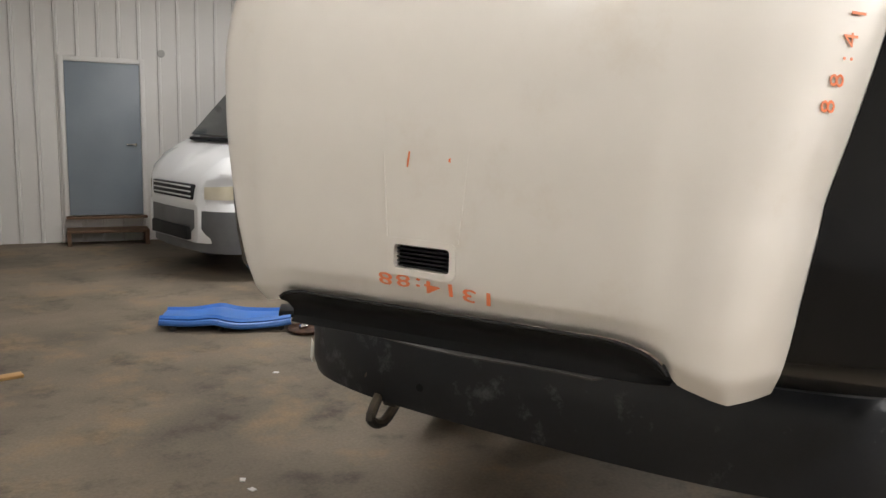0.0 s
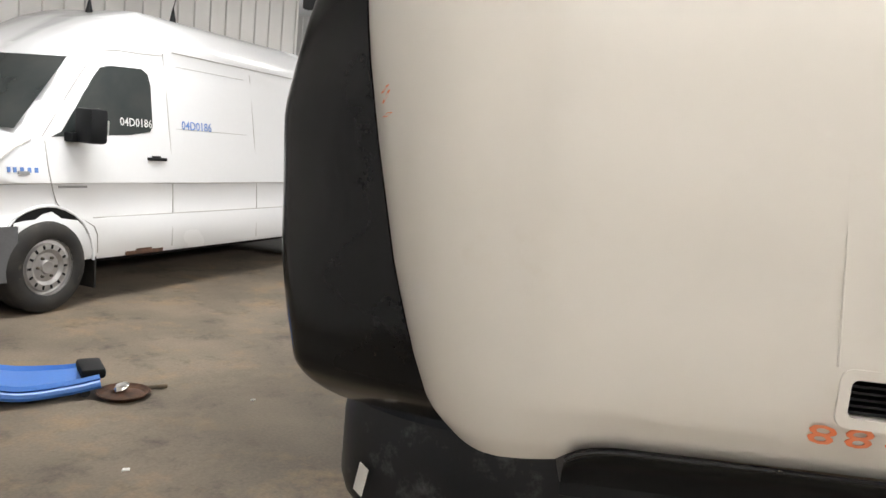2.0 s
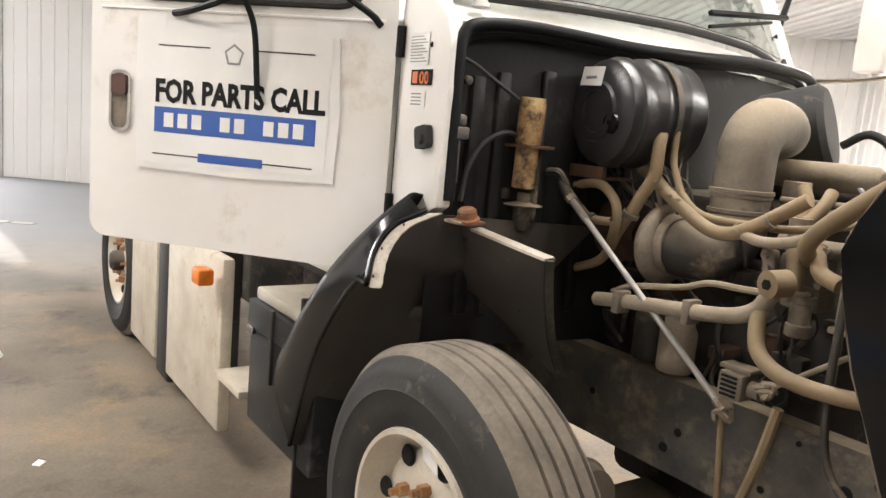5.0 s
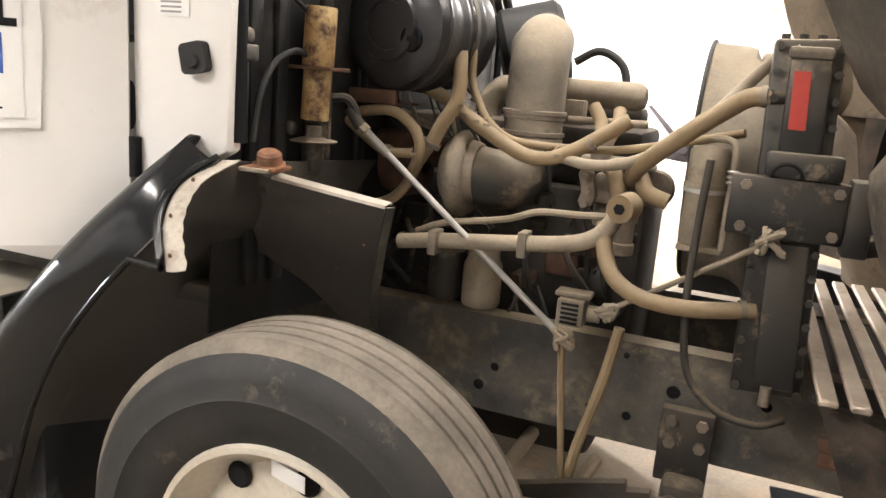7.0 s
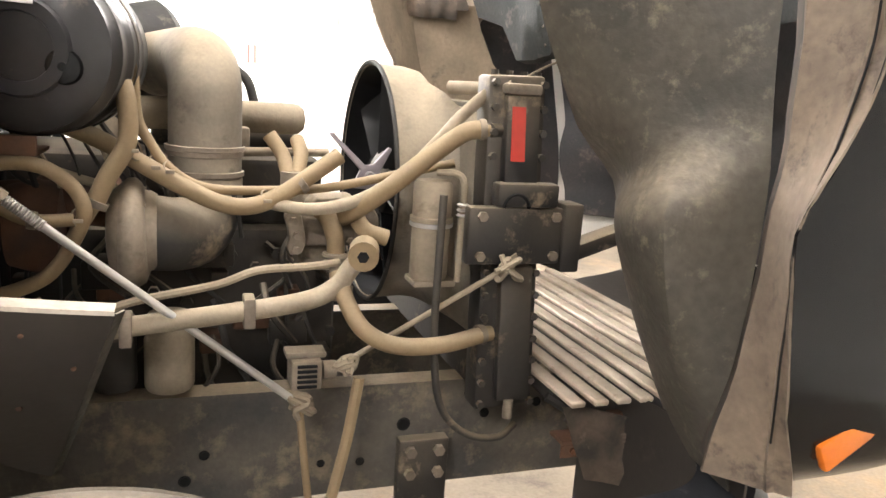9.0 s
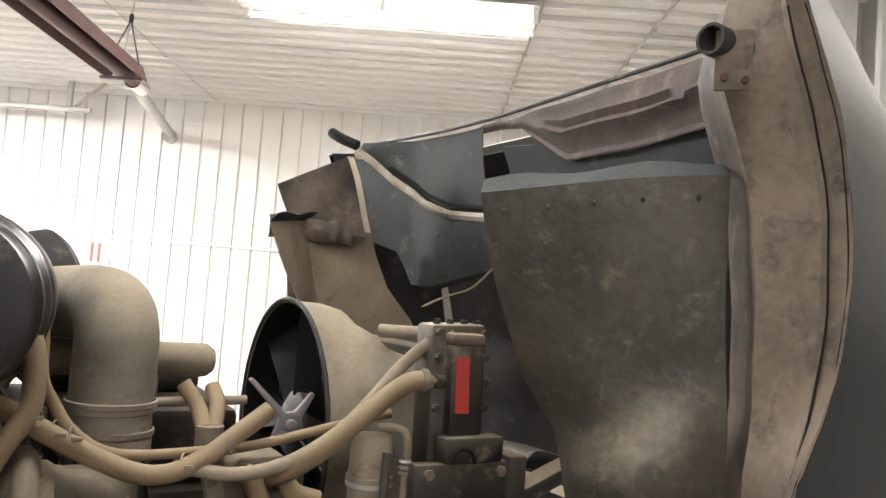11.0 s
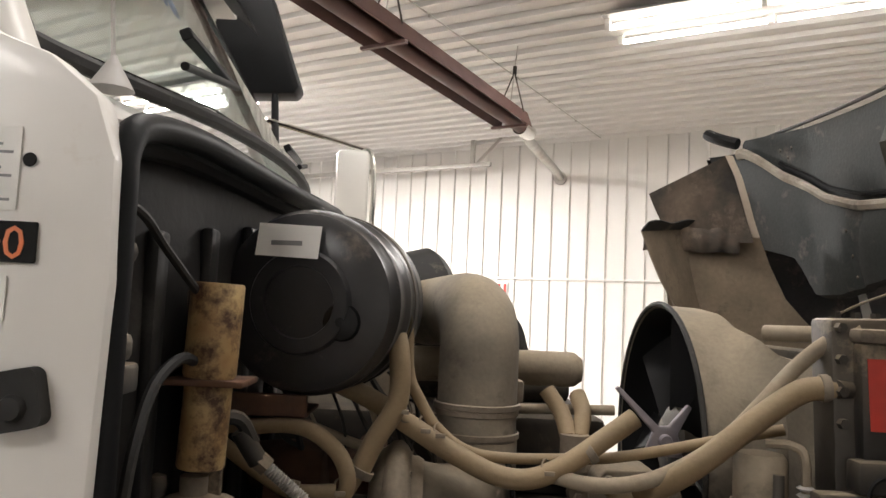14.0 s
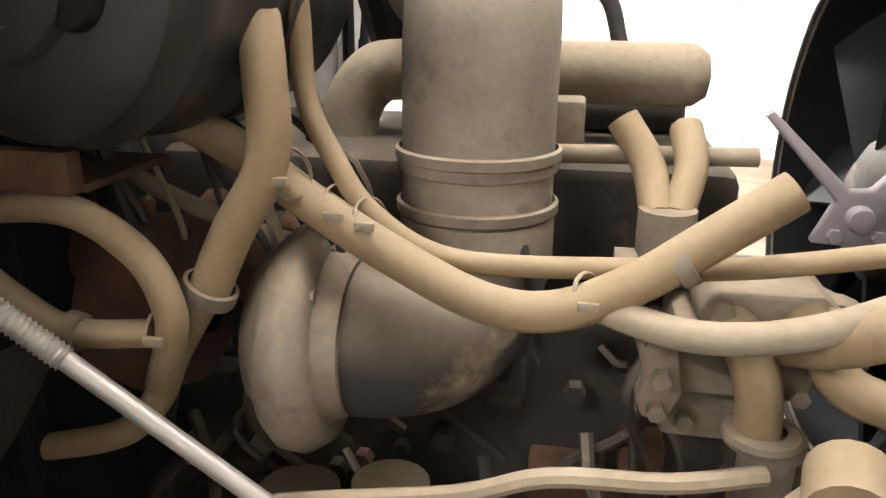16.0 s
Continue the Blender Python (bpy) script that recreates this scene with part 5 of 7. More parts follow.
seal_pts = [(-0.215, 0.255, 1.40), (-0.215, 0.25, 1.62), (-0.215, 0.25, 1.79), (-0.217, 0.258, 1.855), (-0.213, 0.3, 1.893), (-0.195, 0.45, 1.91), (-0.17, 0.65, 1.908), (-0.135, 0.86, 1.9), (-0.11, CV, 1.908), (-0.125, 1.5, 1.93), (-0.17, 1.83, 1.93), (-0.21, 2.0, 1.91), (-0.215, 2.08, 1.8), (-0.215, 2.08, 1.4)]
part("hood_seal", b_tube(seal_pts, 0.019, 10, 5), M_BLACK, cab, "black rubber hood seal")
part("seal_channel", b_tube([(p[0] - 0.03, p[1] + (0.02 if p[1] < CV else -0.02), p[2] - 0.02) for p in seal_pts], 0.016, 8, 5), M_JET, cab)
rows = [[Vector((firewall_u(v) - 0.02 - 0.16 * t, v, 1.905 + 0.02 * math.sin(math.pi * (v - 0.25) / 1.83) + 0.08 * t)) for v in [0.25 + k * 0.0915 for k in range(21)]] for t in (0, 0.35, 0.7, 1)]
part("cowl_top", b_sheet(rows, 0.006), M_CABW, cab)
for k, v in enumerate((0.33, 0.41, 0.56, 0.72, 0.9)):
    part("firewall_rib", b_box((firewall_u(v) - 0.03, v, 1.05), (firewall_u(v) - 0.008, v + 0.045, 1.76 + 0.02 * k), 0.008), M_FWALL, fw)
part("firewall_tube", b_tube([(-0.22, 0.265, 1.8), (-0.205, 0.3, 1.785), (-0.2, 0.364, 1.752), (-0.185, 0.47, 1.695)], 0.006, 8, 4), M_RUBBER, fw)
part("firewall_tube", b_tube([(-0.205, 0.29, 1.4), (-0.2, 0.305, 1.5), (-0.2, 0.357, 1.573), (-0.19, 0.42, 1.605), (-0.18, 0.46, 1.6)], 0.008, 8, 5), M_RUBBER, fw)
part("hinge_bracket", merge(b_box((-0.222, 0.252, 1.575), (-0.195, 0.297, 1.61), 0.006), b_box((-0.222, 0.258, 1.611), (-0.2, 0.29, 1.645), 0.01), b_box((-0.222, 0.25, 1.45), (-0.205, 0.275, 1.574), 0.004)), M_FRAME, fw, "grey dusty hinge bracket")
for u, v, z, r in ((-0.225, 0.29, 1.74, 0.012), (-0.2, 0.33, 1.30, 0.02)):
    part("grommet", b_lathe([(0, 0.02), (r, 0.014), (r * 1.2, 0)], 12, Matrix.Translation((u, v, z)) @ pose(0, 0, 0, 0, 90, 0)), M_DARK, fw)

# windscreen and pillars
W0 = [Vector((-0.36, 0.30, 1.985)), Vector((-0.24, 0.72, 2.0)), Vector((-0.2, CV, 2.005)), Vector((-0.24, 1.61, 2.0)), Vector((-0.36, 2.03, 1.985))]
W1 = [Vector((-0.72, 0.36, 2.68)), Vector((-0.64, 0.74, 2.70)), Vector((-0.62, CV, 2.70)), Vector((-0.64, 1.59, 2.70)), Vector((-0.72, 1.97, 2.68))]
ws = part("windscreen", b_sheet([[a.lerp(b, t) for a, b in zip(W0, W1)] for t in (0.04, 0.3, 0.6, 0.96)], 0.005), M_GLASS, cab, "windscreen with blue pen marks")
part("screen_rubber", b_tube([W0[0].lerp(W1[0], 0.5), W0[0].lerp(W1[0], 0.08), W0[0].lerp(W1[0], 0.02) + Vector((0.01, 0.05, 0)), *W0[1:4], W0[4].lerp(W1[4], 0.02), W0[4].lerp(W1[4], 0.5), W1[4], W1[2], W1[0], W0[0].lerp(W1[0], 0.5)], 0.014, 8, 4), M_RUBBER, ws)
for s in (0, 4):
    part("pillar", b_tube([W0[s] + Vector((0.0, -0.03 if s == 0 else 0.03, -0.05)), W0[s].lerp(W1[s], 0.5) + Vector((0, -0.03 if s == 0 else 0.03, 0)), W1[s]], 0.04, 10, 4), M_CABW, cab)
for k, (a, b) in enumerate(((0.5, 0.9), (1.3, 1.75))):
    part("wiper", merge(b_rod((-0.20 - 0.06 * abs(a - CV), a, 2.035), (-0.27, b, 2.12), 0.007), b_box((-0.012, -0.3, -0.006), (0.006, 0.3, 0.012), 0.002, 1, pose(-0.285, (a + b) / 2 + 0.12, 2.13, 8, -25, 4))), M_BLACK, ws, "black wiper")
for k in range(6):
    v = 0.62 + k * 0.055
    p = W0[1].lerp(W1[1], 0.38)
    part("pen_mark", b_box((-0.002, -0.018 if k % 2 else -0.006, -0.035), (0.002, 0.018 if k % 2 else 0.006, 0.035), 0, 2, pose(-0.415 - 0.02 * abs(v - CV), v, 2.29, 0, -28, 0)), M_BLUEPEN, ws, "blue pen stroke")
part("roof", b_sheet([[Vector((u, v, 2.72 + 0.05 * math.sin(math.pi * (v - 0.3) / 1.73))) for v in (0.30, 0.5, 0.8, CV, 1.5, 1.8, 2.03)] for u in (-0.6, -0.9, -1.6, -2.2)], 0.03), M_CABW, cab)
part("sun_visor", b_sheet([[Vector((-0.62 + 0.12 * t, v, 2.72 - 0.1 * t)) for v in (0.36, 0.8, CV, 1.5, 1.97)] for t in (0, 0.5, 1)], 0.006), M_BLACK, cab)
part("rear_wall", b_box((-2.25, 0.25, 1.0), (-2.2, 2.08, 2.74), 0.02), M_CABW, cab)
part("floor_pan", b_box((-2.2, 0.28, 1.0), (-0.3, 2.05, 1.05), 0.01), M_DARK, cab)
part("sill", b_box((-2.2, 0.22, 1.05), (-0.48, 0.28, 1.16), 0.012), M_CABW, cab)
part("rear_pillar", b_box((-2.2, 0.22, 1.16), (-1.55, 0.27, 2.72), 0.015), M_CABW, cab)
part("left_side", b_box((-2.2, 2.06, 1.05), (-0.48, 2.11, 1.95), 0.015), M_CABW, cab)
part("dashboard", b_box((-0.75, 0.32, 1.6), (-0.42, 2.0, 1.95), 0.05), M_BLACK, cab, "dark dashboard")
part("seat", merge(b_box((-1.7, 0.45, 1.3), (-1.15, 0.95, 1.5), 0.05), b_box((-1.75, 0.45, 1.5), (-1.58, 0.95, 2.15), 0.05)), M_BLACK, cab)
part("antenna", merge(b_lathe([(0.03, 0), (0.012, 0.03), (0.004, 0.045)], 12, pose(-0.285, 0.36, 1.955)), b_rod((-0.285, 0.36, 1.99), (-0.33, 0.34, 2.6), 0.0035, 6)), M_GREYBOX, cab, "thin whip antenna")

# badge, stickers and holes on the cowl side
FACE = Matrix(((1, 0, 0, 0), (0, 0, -1, 0.213), (0, 1, 0, 0), (0, 0, 0, 1)))
bg = part("model_badge", b_box((-0.395, 1.718, 0), (-0.285, 1.763, 0.004), 0.0015, 1, FACE), M_JET, cab, "black badge with orange numerals")
part("numeral", text_bm("00", 0.052, FACE @ pose(-0.348, 1.722, 0.0045)), M_ORANGE, bg)
part("numeral_bar", b_box((-0.385, 1.724, 0.004), (-0.358, 1.757, 0.005), 0, 2, FACE), M_ORANGE, bg)
st = part("sticker", b_box((-0.42, 1.775, 0), (-0.312, 1.868, 0.0012), 0, 2, FACE), M_PAPER, cab, "white printed sticker")
for k in range(9):
    part("print_line", b_box((-0.41, 1.785 + k * 0.0088, 0.0012), (-0.32 - 0.012 * (k % 3), 1.788 + k * 0.0088, 0.0018), 0, 2, FACE), M_GREYINK, st)
s2 = part("sticker", b_box((-0.40, 1.655, 0), (-0.315, 1.703, 0.0012), 0, 2, FACE), M_PAPER, cab, "white printed sticker")
for k in range(4):
    part("print_line", b_box((-0.39, 1.662 + k * 0.01, 0.0012), (-0.335, 1.666 + k * 0.01, 0.0018), 0, 2, FACE), M_GREYINK, s2)
part("cowl_hole", b_lathe([(0, 0.002), (0.007, 0.002), (0.008, 0)], 14, FACE @ pose(-0.302, 1.832, 0)), M_JET, cab)
part("mirror_stop", merge(b_prism(rrect(-0.032, -0.032, 0.032, 0.032, 0.012), 0, 0.022, FACE @ pose(-0.29, 1.572, 0, 0, 0, 12)), b_lathe([(0, 0.012), (0.012, 0.01), (0.016, 0)], 10, FACE @ pose(-0.285, 1.565, 0.02))), M_RUBBER, cab, "black rubber door stop")


def door():
    """The passenger door, swung open on its front hinges; x runs from the hinge to its free edge."""
    d = Matrix.Translation((-0.475, 0.205, 0)) @ pose(0, 0, 0, 0, 0, 221.5)
    f = d @ Matrix(((1, 0, 0, 0), (0, 0, 1, 0), (0, 1, 0, 0), (0, 0, 0, 1)))
    o = new("door")
    o.parent = truck
    tagged(o, "white cab door standing open with a parts sign")
    L = 1.06
    out = rrect(0.0, 1.14, L, 2.66, 0.06, 5)
    hole = rrect(0.10, 1.94, L - 0.14, 2.58, 0.09, 5)
    part("panel", b_ring(out, hole, -0.035, 0.015, f), M_CABW, o)
    part("window_rubber", b_tube([f @ Vector((x, y, 0.017)) for x, y in hole + hole[:1]], 0.014, 8, 1), M_RUBBER, o)
    gl = part("window", b_prism(rrect(0.09, 1.93, L - 0.13, 2.59, 0.09, 5), -0.012, -0.008, f), M_GLASS, o, "side window with blue pen marks")
    for k in range(5):
        part("pen_mark", b_box((0.42 + k * 0.06, 2.0, -0.007), (0.432 + k * 0.06 + 0.012 * (k % 2), 2.08, -0.005), 0, 2, f), M_BLUEPEN, gl, "blue pen stroke")
    part("quarter_post", b_box((0.30, 1.95, -0.01), (0.325, 2.57, 0.012), 0.003, 1, f), M_BLACK, o)
    part("panel_crease", b_tube([f @ Vector((x, 1.90, 0.015)) for x in (0.04, 0.4, 0.7, L - 0.04)], 0.005, 6, 2), M_CABW, o)
    hd = part("handle_cup", b_ring(rrect(0.905, 1.50, 0.985, 1.70, 0.03), rrect(0.915, 1.51, 0.975, 1.69, 0.025), 0.012, 0.022, f), M_CHROME, o, "chrome door handle cup with red lock")
    part("cup_back", b_prism(rrect(0.915, 1.51, 0.975, 1.69, 0.025), 0.0155, 0.017, f), M_ALU, hd)
    part("lock", b_prism(rrect(0.918, 1.62, 0.972, 1.685, 0.01), 0.017, 0.03, f), M_DUCT, hd)
    fs = f @ Matrix.Translation((0.045, 0, 0))
    sg = part("sign", b_prism([(0.13, 1.40), (0.47, 1.385), (0.83, 1.39), (0.84, 1.6), (0.835, 1.87), (0.4, 1.865), (0.135, 1.875), (0.12, 1.6)], 0.018, 0.0215, fs), M_PAPER, o, "white parts sign with black and blue print", False)
    part("sign_cover", b_prism([(0.16, 1.42), (0.8, 1.405), (0.81, 1.85), (0.155, 1.84)], 0.0217, 0.0235, fs), M_PAPER, sg, "", False)
    g = fs @ Matrix(((-1, 0, 0, 0), (0, 1, 0, 0), (0, 0, 1, 0), (0, 0, 0, 1)))
    z = 0.0242
    part("sign_line", b_box((0.21, 1.786, 0.0236), (0.40, 1.79, z), 0, 2, fs), M_JET, sg)
    part("sign_line", b_box((0.57, 1.786, 0.0236), (0.755, 1.79, z), 0, 2, fs), M_JET, sg)
    part("sign_line", b_box((0.20, 1.437, 0.0236), (0.77, 1.441, z), 0, 2, fs), M_JET, sg)
    part("sign_text", text_bm("FOR PARTS CALL", 0.10, g @ pose(-0.765, 1.61, 0.0238) @ Matrix.Diagonal((0.78, 1, 1, 1)), 0.004), M_JET, sg, "black lettering")
    bar = part("sign_band", b_box((0.195, 1.51, 0.0236), (0.765, 1.592, z), 0, 2, fs), M_BLUE, sg, "blue band")
    for k in range(10):
        if k in (3, 6):
            continue
        part("band_bar", b_box((0.235 + k * 0.051, 1.528, z), (0.27 + k * 0.051, 1.574, z + 0.0008), 0, 2, fs), M_PAPER, bar)
    part("sign_foot", b_box((0.37, 1.424, 0.0245), (0.6, 1.452, 0.0252), 0, 2, fs), M_BLUE, sg)
    part("sign_mark", b_lathe([(0.028, 0), (0.032, 0.0008), (0.036, 0)], 5, fs @ pose(0.485, 1.77, 0.0242, 0, 0, 18)), M_GREYINK, sg)
    for x in (0.16, 0.78):
        part("tape", b_box((x - 0.05, 1.84, 0.0236), (x + 0.05, 1.885, 0.0245), 0, 2, fs), M_PAPER, sg, "pale tape strip")
    # mirror brackets of bent black tube
    A = lambda x, y, h: f @ Vector((x, y, h))
    mr = part("mirror_bracket", merge(b_tube([A(0.05, 1.885, 0.02), A(0.10, 1.93, 0.06), A(0.36, 2.08, 0.22), A(0.52, 2.12, 0.30)], 0.011, 8, 5), b_tube([A(0.44, 1.64, 0.03), A(0.45, 1.85, 0.05), A(0.47, 1.95, 0.09), A(0.45, 2.1, 0.2), A(0.47, 2.6, 0.3)], 0.010, 8, 5), b_tube([A(0.75, 1.89, 0.02), A(0.66, 1.90, 0.05), A(0.48, 1.95, 0.08)], 0.011, 8, 4), b_tube([A(0.52, 2.12, 0.30), A(0.62, 2.16, 0.33), A(0.70, 2.25, 0.33), A(0.7, 2.66, 0.3)], 0.012, 8, 5)), M_BLACK, o, "bent black mirror bracket")
    mm = Matrix.Translation(A(0.62, 2.08, 0.32)) @ Vector((0.85, -0.45, 0.05)).to_track_quat("Z", "Y").to_matrix().to_4x4()
    part("round_mirror", b_lathe([(0, 0.023), (0.045, 0.021), (0.085, 0.012), (0.111, -0.002), (0.113, -0.006)], 32, mm), mirror_mat, mr, "round convex mirror")
    part("mirror_shell", b_lathe([(0.117, 0.0), (0.119, -0.011), (0.1, -0.038), (0.034, -0.054), (0, -0.056)], 32, mm), M_BLACK, mr)
    part("long_mirror", b_prism(rrect(-0.09, 0, 0.09, 0.42, 0.02), -0.03, 0.0, Matrix.Translation(A(0.64, 2.44, 0.33)) @ Matrix(mm.to_3x3().to_4x4()) @ pose(0, 0, 0, 0, 0, 90)), M_BLACK, mr)
    for zz in (1.3, 1.8):
        part("hinge", b_rod(f @ Vector((-0.012, zz, 0.012)), f @ Vector((-0.012, zz + 0.09, 0.012)), 0.014), M_BLACK, o)


mirror_mat = mat("mirror_glass", (0.85, 0.85, 0.85), (0.85, 0.85, 0.85), 0.13, 1.0, 1, 20, 0)
door()
ml = part("left_mirror", b_box((-0.26, 2.36, 2.0), (-0.13, 2.44, 2.31), 0.02), M_WHITE, cab, "white box mirror on a chrome loop")
part("mirror_loop", b_tube([(-0.5, 2.15, 2.36), (-0.2, 2.4, 2.33), (-0.12, 2.42, 2.29), (-0.11, 2.42, 2.05), (-0.14, 2.4, 1.98), (-0.4, 2.1, 1.93)], 0.011, 8, 5), M_CHROME, ml)
part("tall_mirror", b_prism([(-0.63, 2.48), (-0.42, 2.49), (-0.40, 2.52), (-0.54, 2.9), (-0.85, 2.9)], 2.24, 2.36, Matrix(((1, 0, 0, 0), (0, 0, 1, 0), (0, 1, 0, 0), (0, 0, 0, 1))), 0.012), M_BLACK, cab, "tall black door mirror")
part("mirror_stay", b_rod((-0.42, 2.02, 2.1), (-0.5, 2.27, 2.5), 0.014), M_BLACK, cab)

# ---- engine bay ----
eng = new("engine")
eng.parent = truck
tagged(eng, "grimy diesel engine with tan coolant hoses")
part("block", b_box((-0.25, 1.0, 0.72), (0.58, 1.46, 1.3), 0.03), M_ENGINE, eng)
part("cylinder_head", b_box((-0.2, 1.03, 1.301), (0.54, 1.43, 1.469), 0.02), M_ENGINE, eng)
part("bell_housing", b_box((-0.4, 0.92, 0.75), (-0.251, 1.5, 1.3), 0.04), M_ENGINE, eng)
part("valve_cover", b_box((0.12, 1.26, 1.47), (0.5, 1.4, 1.53), 0.02), M_DARK, eng)
part("oil_pan", b_box((-0.2, 1.05, 0.45), (0.5, 1.4, 0.72), 0.05), M_ENGINE, eng)
random.seed(4)
for k in range(70):
    u, z = random.uniform(-0.22, 0.56), random.uniform(0.98, 1.45)
    s = random.uniform(0.012, 0.05)
    d = random.uniform(0.02, 0.09)
    kind = random.random()
    mt = random.choice((M_ENGINE, M_ENGINE, M_DARK, M_DARK, M_ALU, M_RUST))
    if kind < 0.35:
        part("boss", b_box((u - s, 1.0 - d, z - s * 0.7), (u + s, 1.01, z + s * 0.7), 0.006), mt, eng)
    elif kind < 0.7:
        part("bolt", b_bolt((u, 1.0 - d * 0.4, z), (0, -1, 0), 0.008 + s * 0.15, 0.02), mt, eng)
    else:
        part("line", b_tube([(u, 1.0 - d, z), (u + random.uniform(-0.06, 0.06), 0.96 - d, z - 0.06), (u + random.uniform(-0.1, 0.1), 0.98 - d, z - 0.15)], 0.004 + s * 0.1, 6, 4), random.choice((M_ENGINE, M_DARK, M_RUBBER)), eng)
part("exhaust_manifold", merge(b_tube([(-0.25, 0.9, 1.36), (-0.1, 0.88, 1.38), (0.05, 0.92, 1.36)], 0.045, 12, 4), *[b_tube([(u, 1.0, 1.40), (u, 0.92, 1.38)], 0.03, 10, 2) for u in (-0.2, -0.08, 0.04)]), M_RUST, eng, "rusty exhaust manifold")
part("turbine", b_lathe([(0.03, -0.06), (0.085, -0.05), (0.1, 0.0), (0.085, 0.05), (0.03, 0.06)], 24, Matrix.Translation((-0.09, 0.86, 1.33)) @ pose(0, 0, 0, 0, 90, 0)), M_RUST, eng, "rusty turbine housing")
tm = Matrix.Translation((0.098, 0.83, 1.325)) @ pose(0, 0, 0, 0, 90, 0)
tb = part("compressor", b_lathe([(0.0, -0.05), (0.05, -0.05), (0.08, -0.045), (0.104, -0.02), (0.108, 0.0), (0.1, 0.018), (0.092, 0.024), (0.086, 0.04), (0.08, 0.05), (0.0, 0.05)], 36, tm), M_ALU, eng, "dusty aluminium compressor housing")
part("volute", b_tube([(0.1, 0.83 + 0.092 * math.cos(a), 1.325 + 0.092 * math.sin(a)) for a in [0.3 + k * 0.45 for k in range(13)]], 0.02, 10, 3, True, 0.036), M_ALU, tb)
for k in range(8):
    a = math.tau * k / 8
    part("bolt", b_bolt((0.118, 0.83 + 0.094 * math.cos(a), 1.325 + 0.094 * math.sin(a)), (1, 0, 0), 0.007, 0.009), M_ALU, tb)
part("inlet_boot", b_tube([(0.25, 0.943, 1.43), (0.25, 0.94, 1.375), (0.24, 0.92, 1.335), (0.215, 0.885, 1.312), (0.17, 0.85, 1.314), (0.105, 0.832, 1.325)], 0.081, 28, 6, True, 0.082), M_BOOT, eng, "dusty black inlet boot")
el = part("intake_elbow", b_tube([(0.25, 0.945, 1.36), (0.25, 0.945, 1.46), (0.25, 0.945, 1.585), (0.25, 0.953, 1.635), (0.245, 0.985, 1.672), (0.232, 1.05, 1.69), (0.2, 1.16, 1.69), (0.14, 1.28, 1.68)], 0.0815, 28, 7), M_ELBOW, eng, "tan dusty intake elbow")
for z, rr in ((1.492, 0.089), (1.48, 0.086), (1.435, 0.088)):
    part("clamp", b_lathe([(rr - 0.004, 0), (rr, 0.002), (rr, 0.012), (rr - 0.004, 0.014)], 32, pose(0.25, 0.945, z)), M_ALU, el)
part("band", b_lathe([(0.083, 0), (0.0845, 0.002), (0.0845, 0.055), (0.083, 0.057)], 32, pose(0.25, 0.945, 1.375)), M_ELBOW, el)
part("crossover_pipe", merge(b_tube([(0.03, 1.19, 1.44), (0.032, 1.195, 1.5), (0.06, 1.2, 1.545), (0.11, 1.2, 1.558), (0.3, 1.2, 1.56), (0.48, 1.2, 1.56)], 0.042, 18, 5), b_lathe([(0.042, 0), (0.040, 0.016), (0.028, 0.032), (0, 0.038)], 18, Matrix.Translation((0.48, 1.2, 1.56)) @ pose(0, 0, 0, 0, 90, 0))), M_PIPE, eng, "tan dusty crossover pipe")
part("sensor_block", merge(b_box((0.3, 1.06, 1.46), (0.36, 1.12, 1.54), 0.006), b_box((0.32, 1.05, 1.42), (0.345, 1.07, 1.46), 0.004)), M_ALU, eng)
part("rear_canister", b_lathe([(0, 0), (0.13, 0.0), (0.15, 0.02), (0.15, 0.2), (0.13, 0.22), (0, 0.22)], 32, Matrix.Translation((-0.02, 1.42, 1.66)) @ pose(0, 0, 0, 0, 75, 20)), M_RUBBER, eng, "black round canister")
part("arch_hose", b_tube([(0.22, 1.5, 1.66), (0.3, 1.5, 1.70), (0.38, 1.49, 1.66), (0.41, 1.48, 1.58)], 0.014, 10, 6), M_RUBBER, eng, "black arched hose")
for a, b in (((0.47, 1.02, 1.52), (0.46, 0.94, 1.44)), ((0.40, 1.0, 1.53), (0.44, 0.94, 1.44))):
    part("injector_pipe", b_tube([a, ((a[0] + b[0]) / 2 + 0.01, 0.98, 1.485), b], 0.018, 10, 4), M_HOSE, eng)
part("tee", merge(b_rod((0.45, 0.93, 1.38), (0.45, 0.93, 1.45), 0.03), b_rod((0.4, 0.93, 1.385), (0.52, 0.93, 1.385), 0.02)), M_ALU, eng)
part("rail_pipe", b_rod((0.33, 1.02, 1.485), (0.55, 1.02, 1.49), 0.011), M_PIPE, eng)
pb = part("pump_block", merge(b_box((0.455, 0.84, 1.285), (0.59, 0.95, 1.365), 0.014), b_box((0.455, 0.87, 1.22), (0.56, 0.96, 1.284), 0.01)), M_ALU, eng, "dusty cast water pump block")
part("pump_flange", b_prism([(0.417, 1.36), (0.425, 1.372), (0.455, 1.366), (0.462, 1.335), (0.468, 1.30), (0.458, 1.275), (0.432, 1.27), (0.424, 1.29), (0.43, 1.31), (0.425, 1.335)], 0.815, 0.845, Matrix(((1, 0, 0, 0), (0, 0, 1, 0), (0, 1, 0, 0), (0, 0, 0, 1))), 0.005), M_ALU, pb)
part("pump_top", b_prism([(0.475, 1.366), (0.475, 1.385), (0.49, 1.402), (0.58, 1.405), (0.6, 1.39), (0.6, 1.366)], 0.825, 0.93, Matrix(((1, 0, 0, 0), (0, 0, 1, 0), (0, 1, 0, 0), (0, 0, 0, 1))), 0.006), M_ALU, pb)
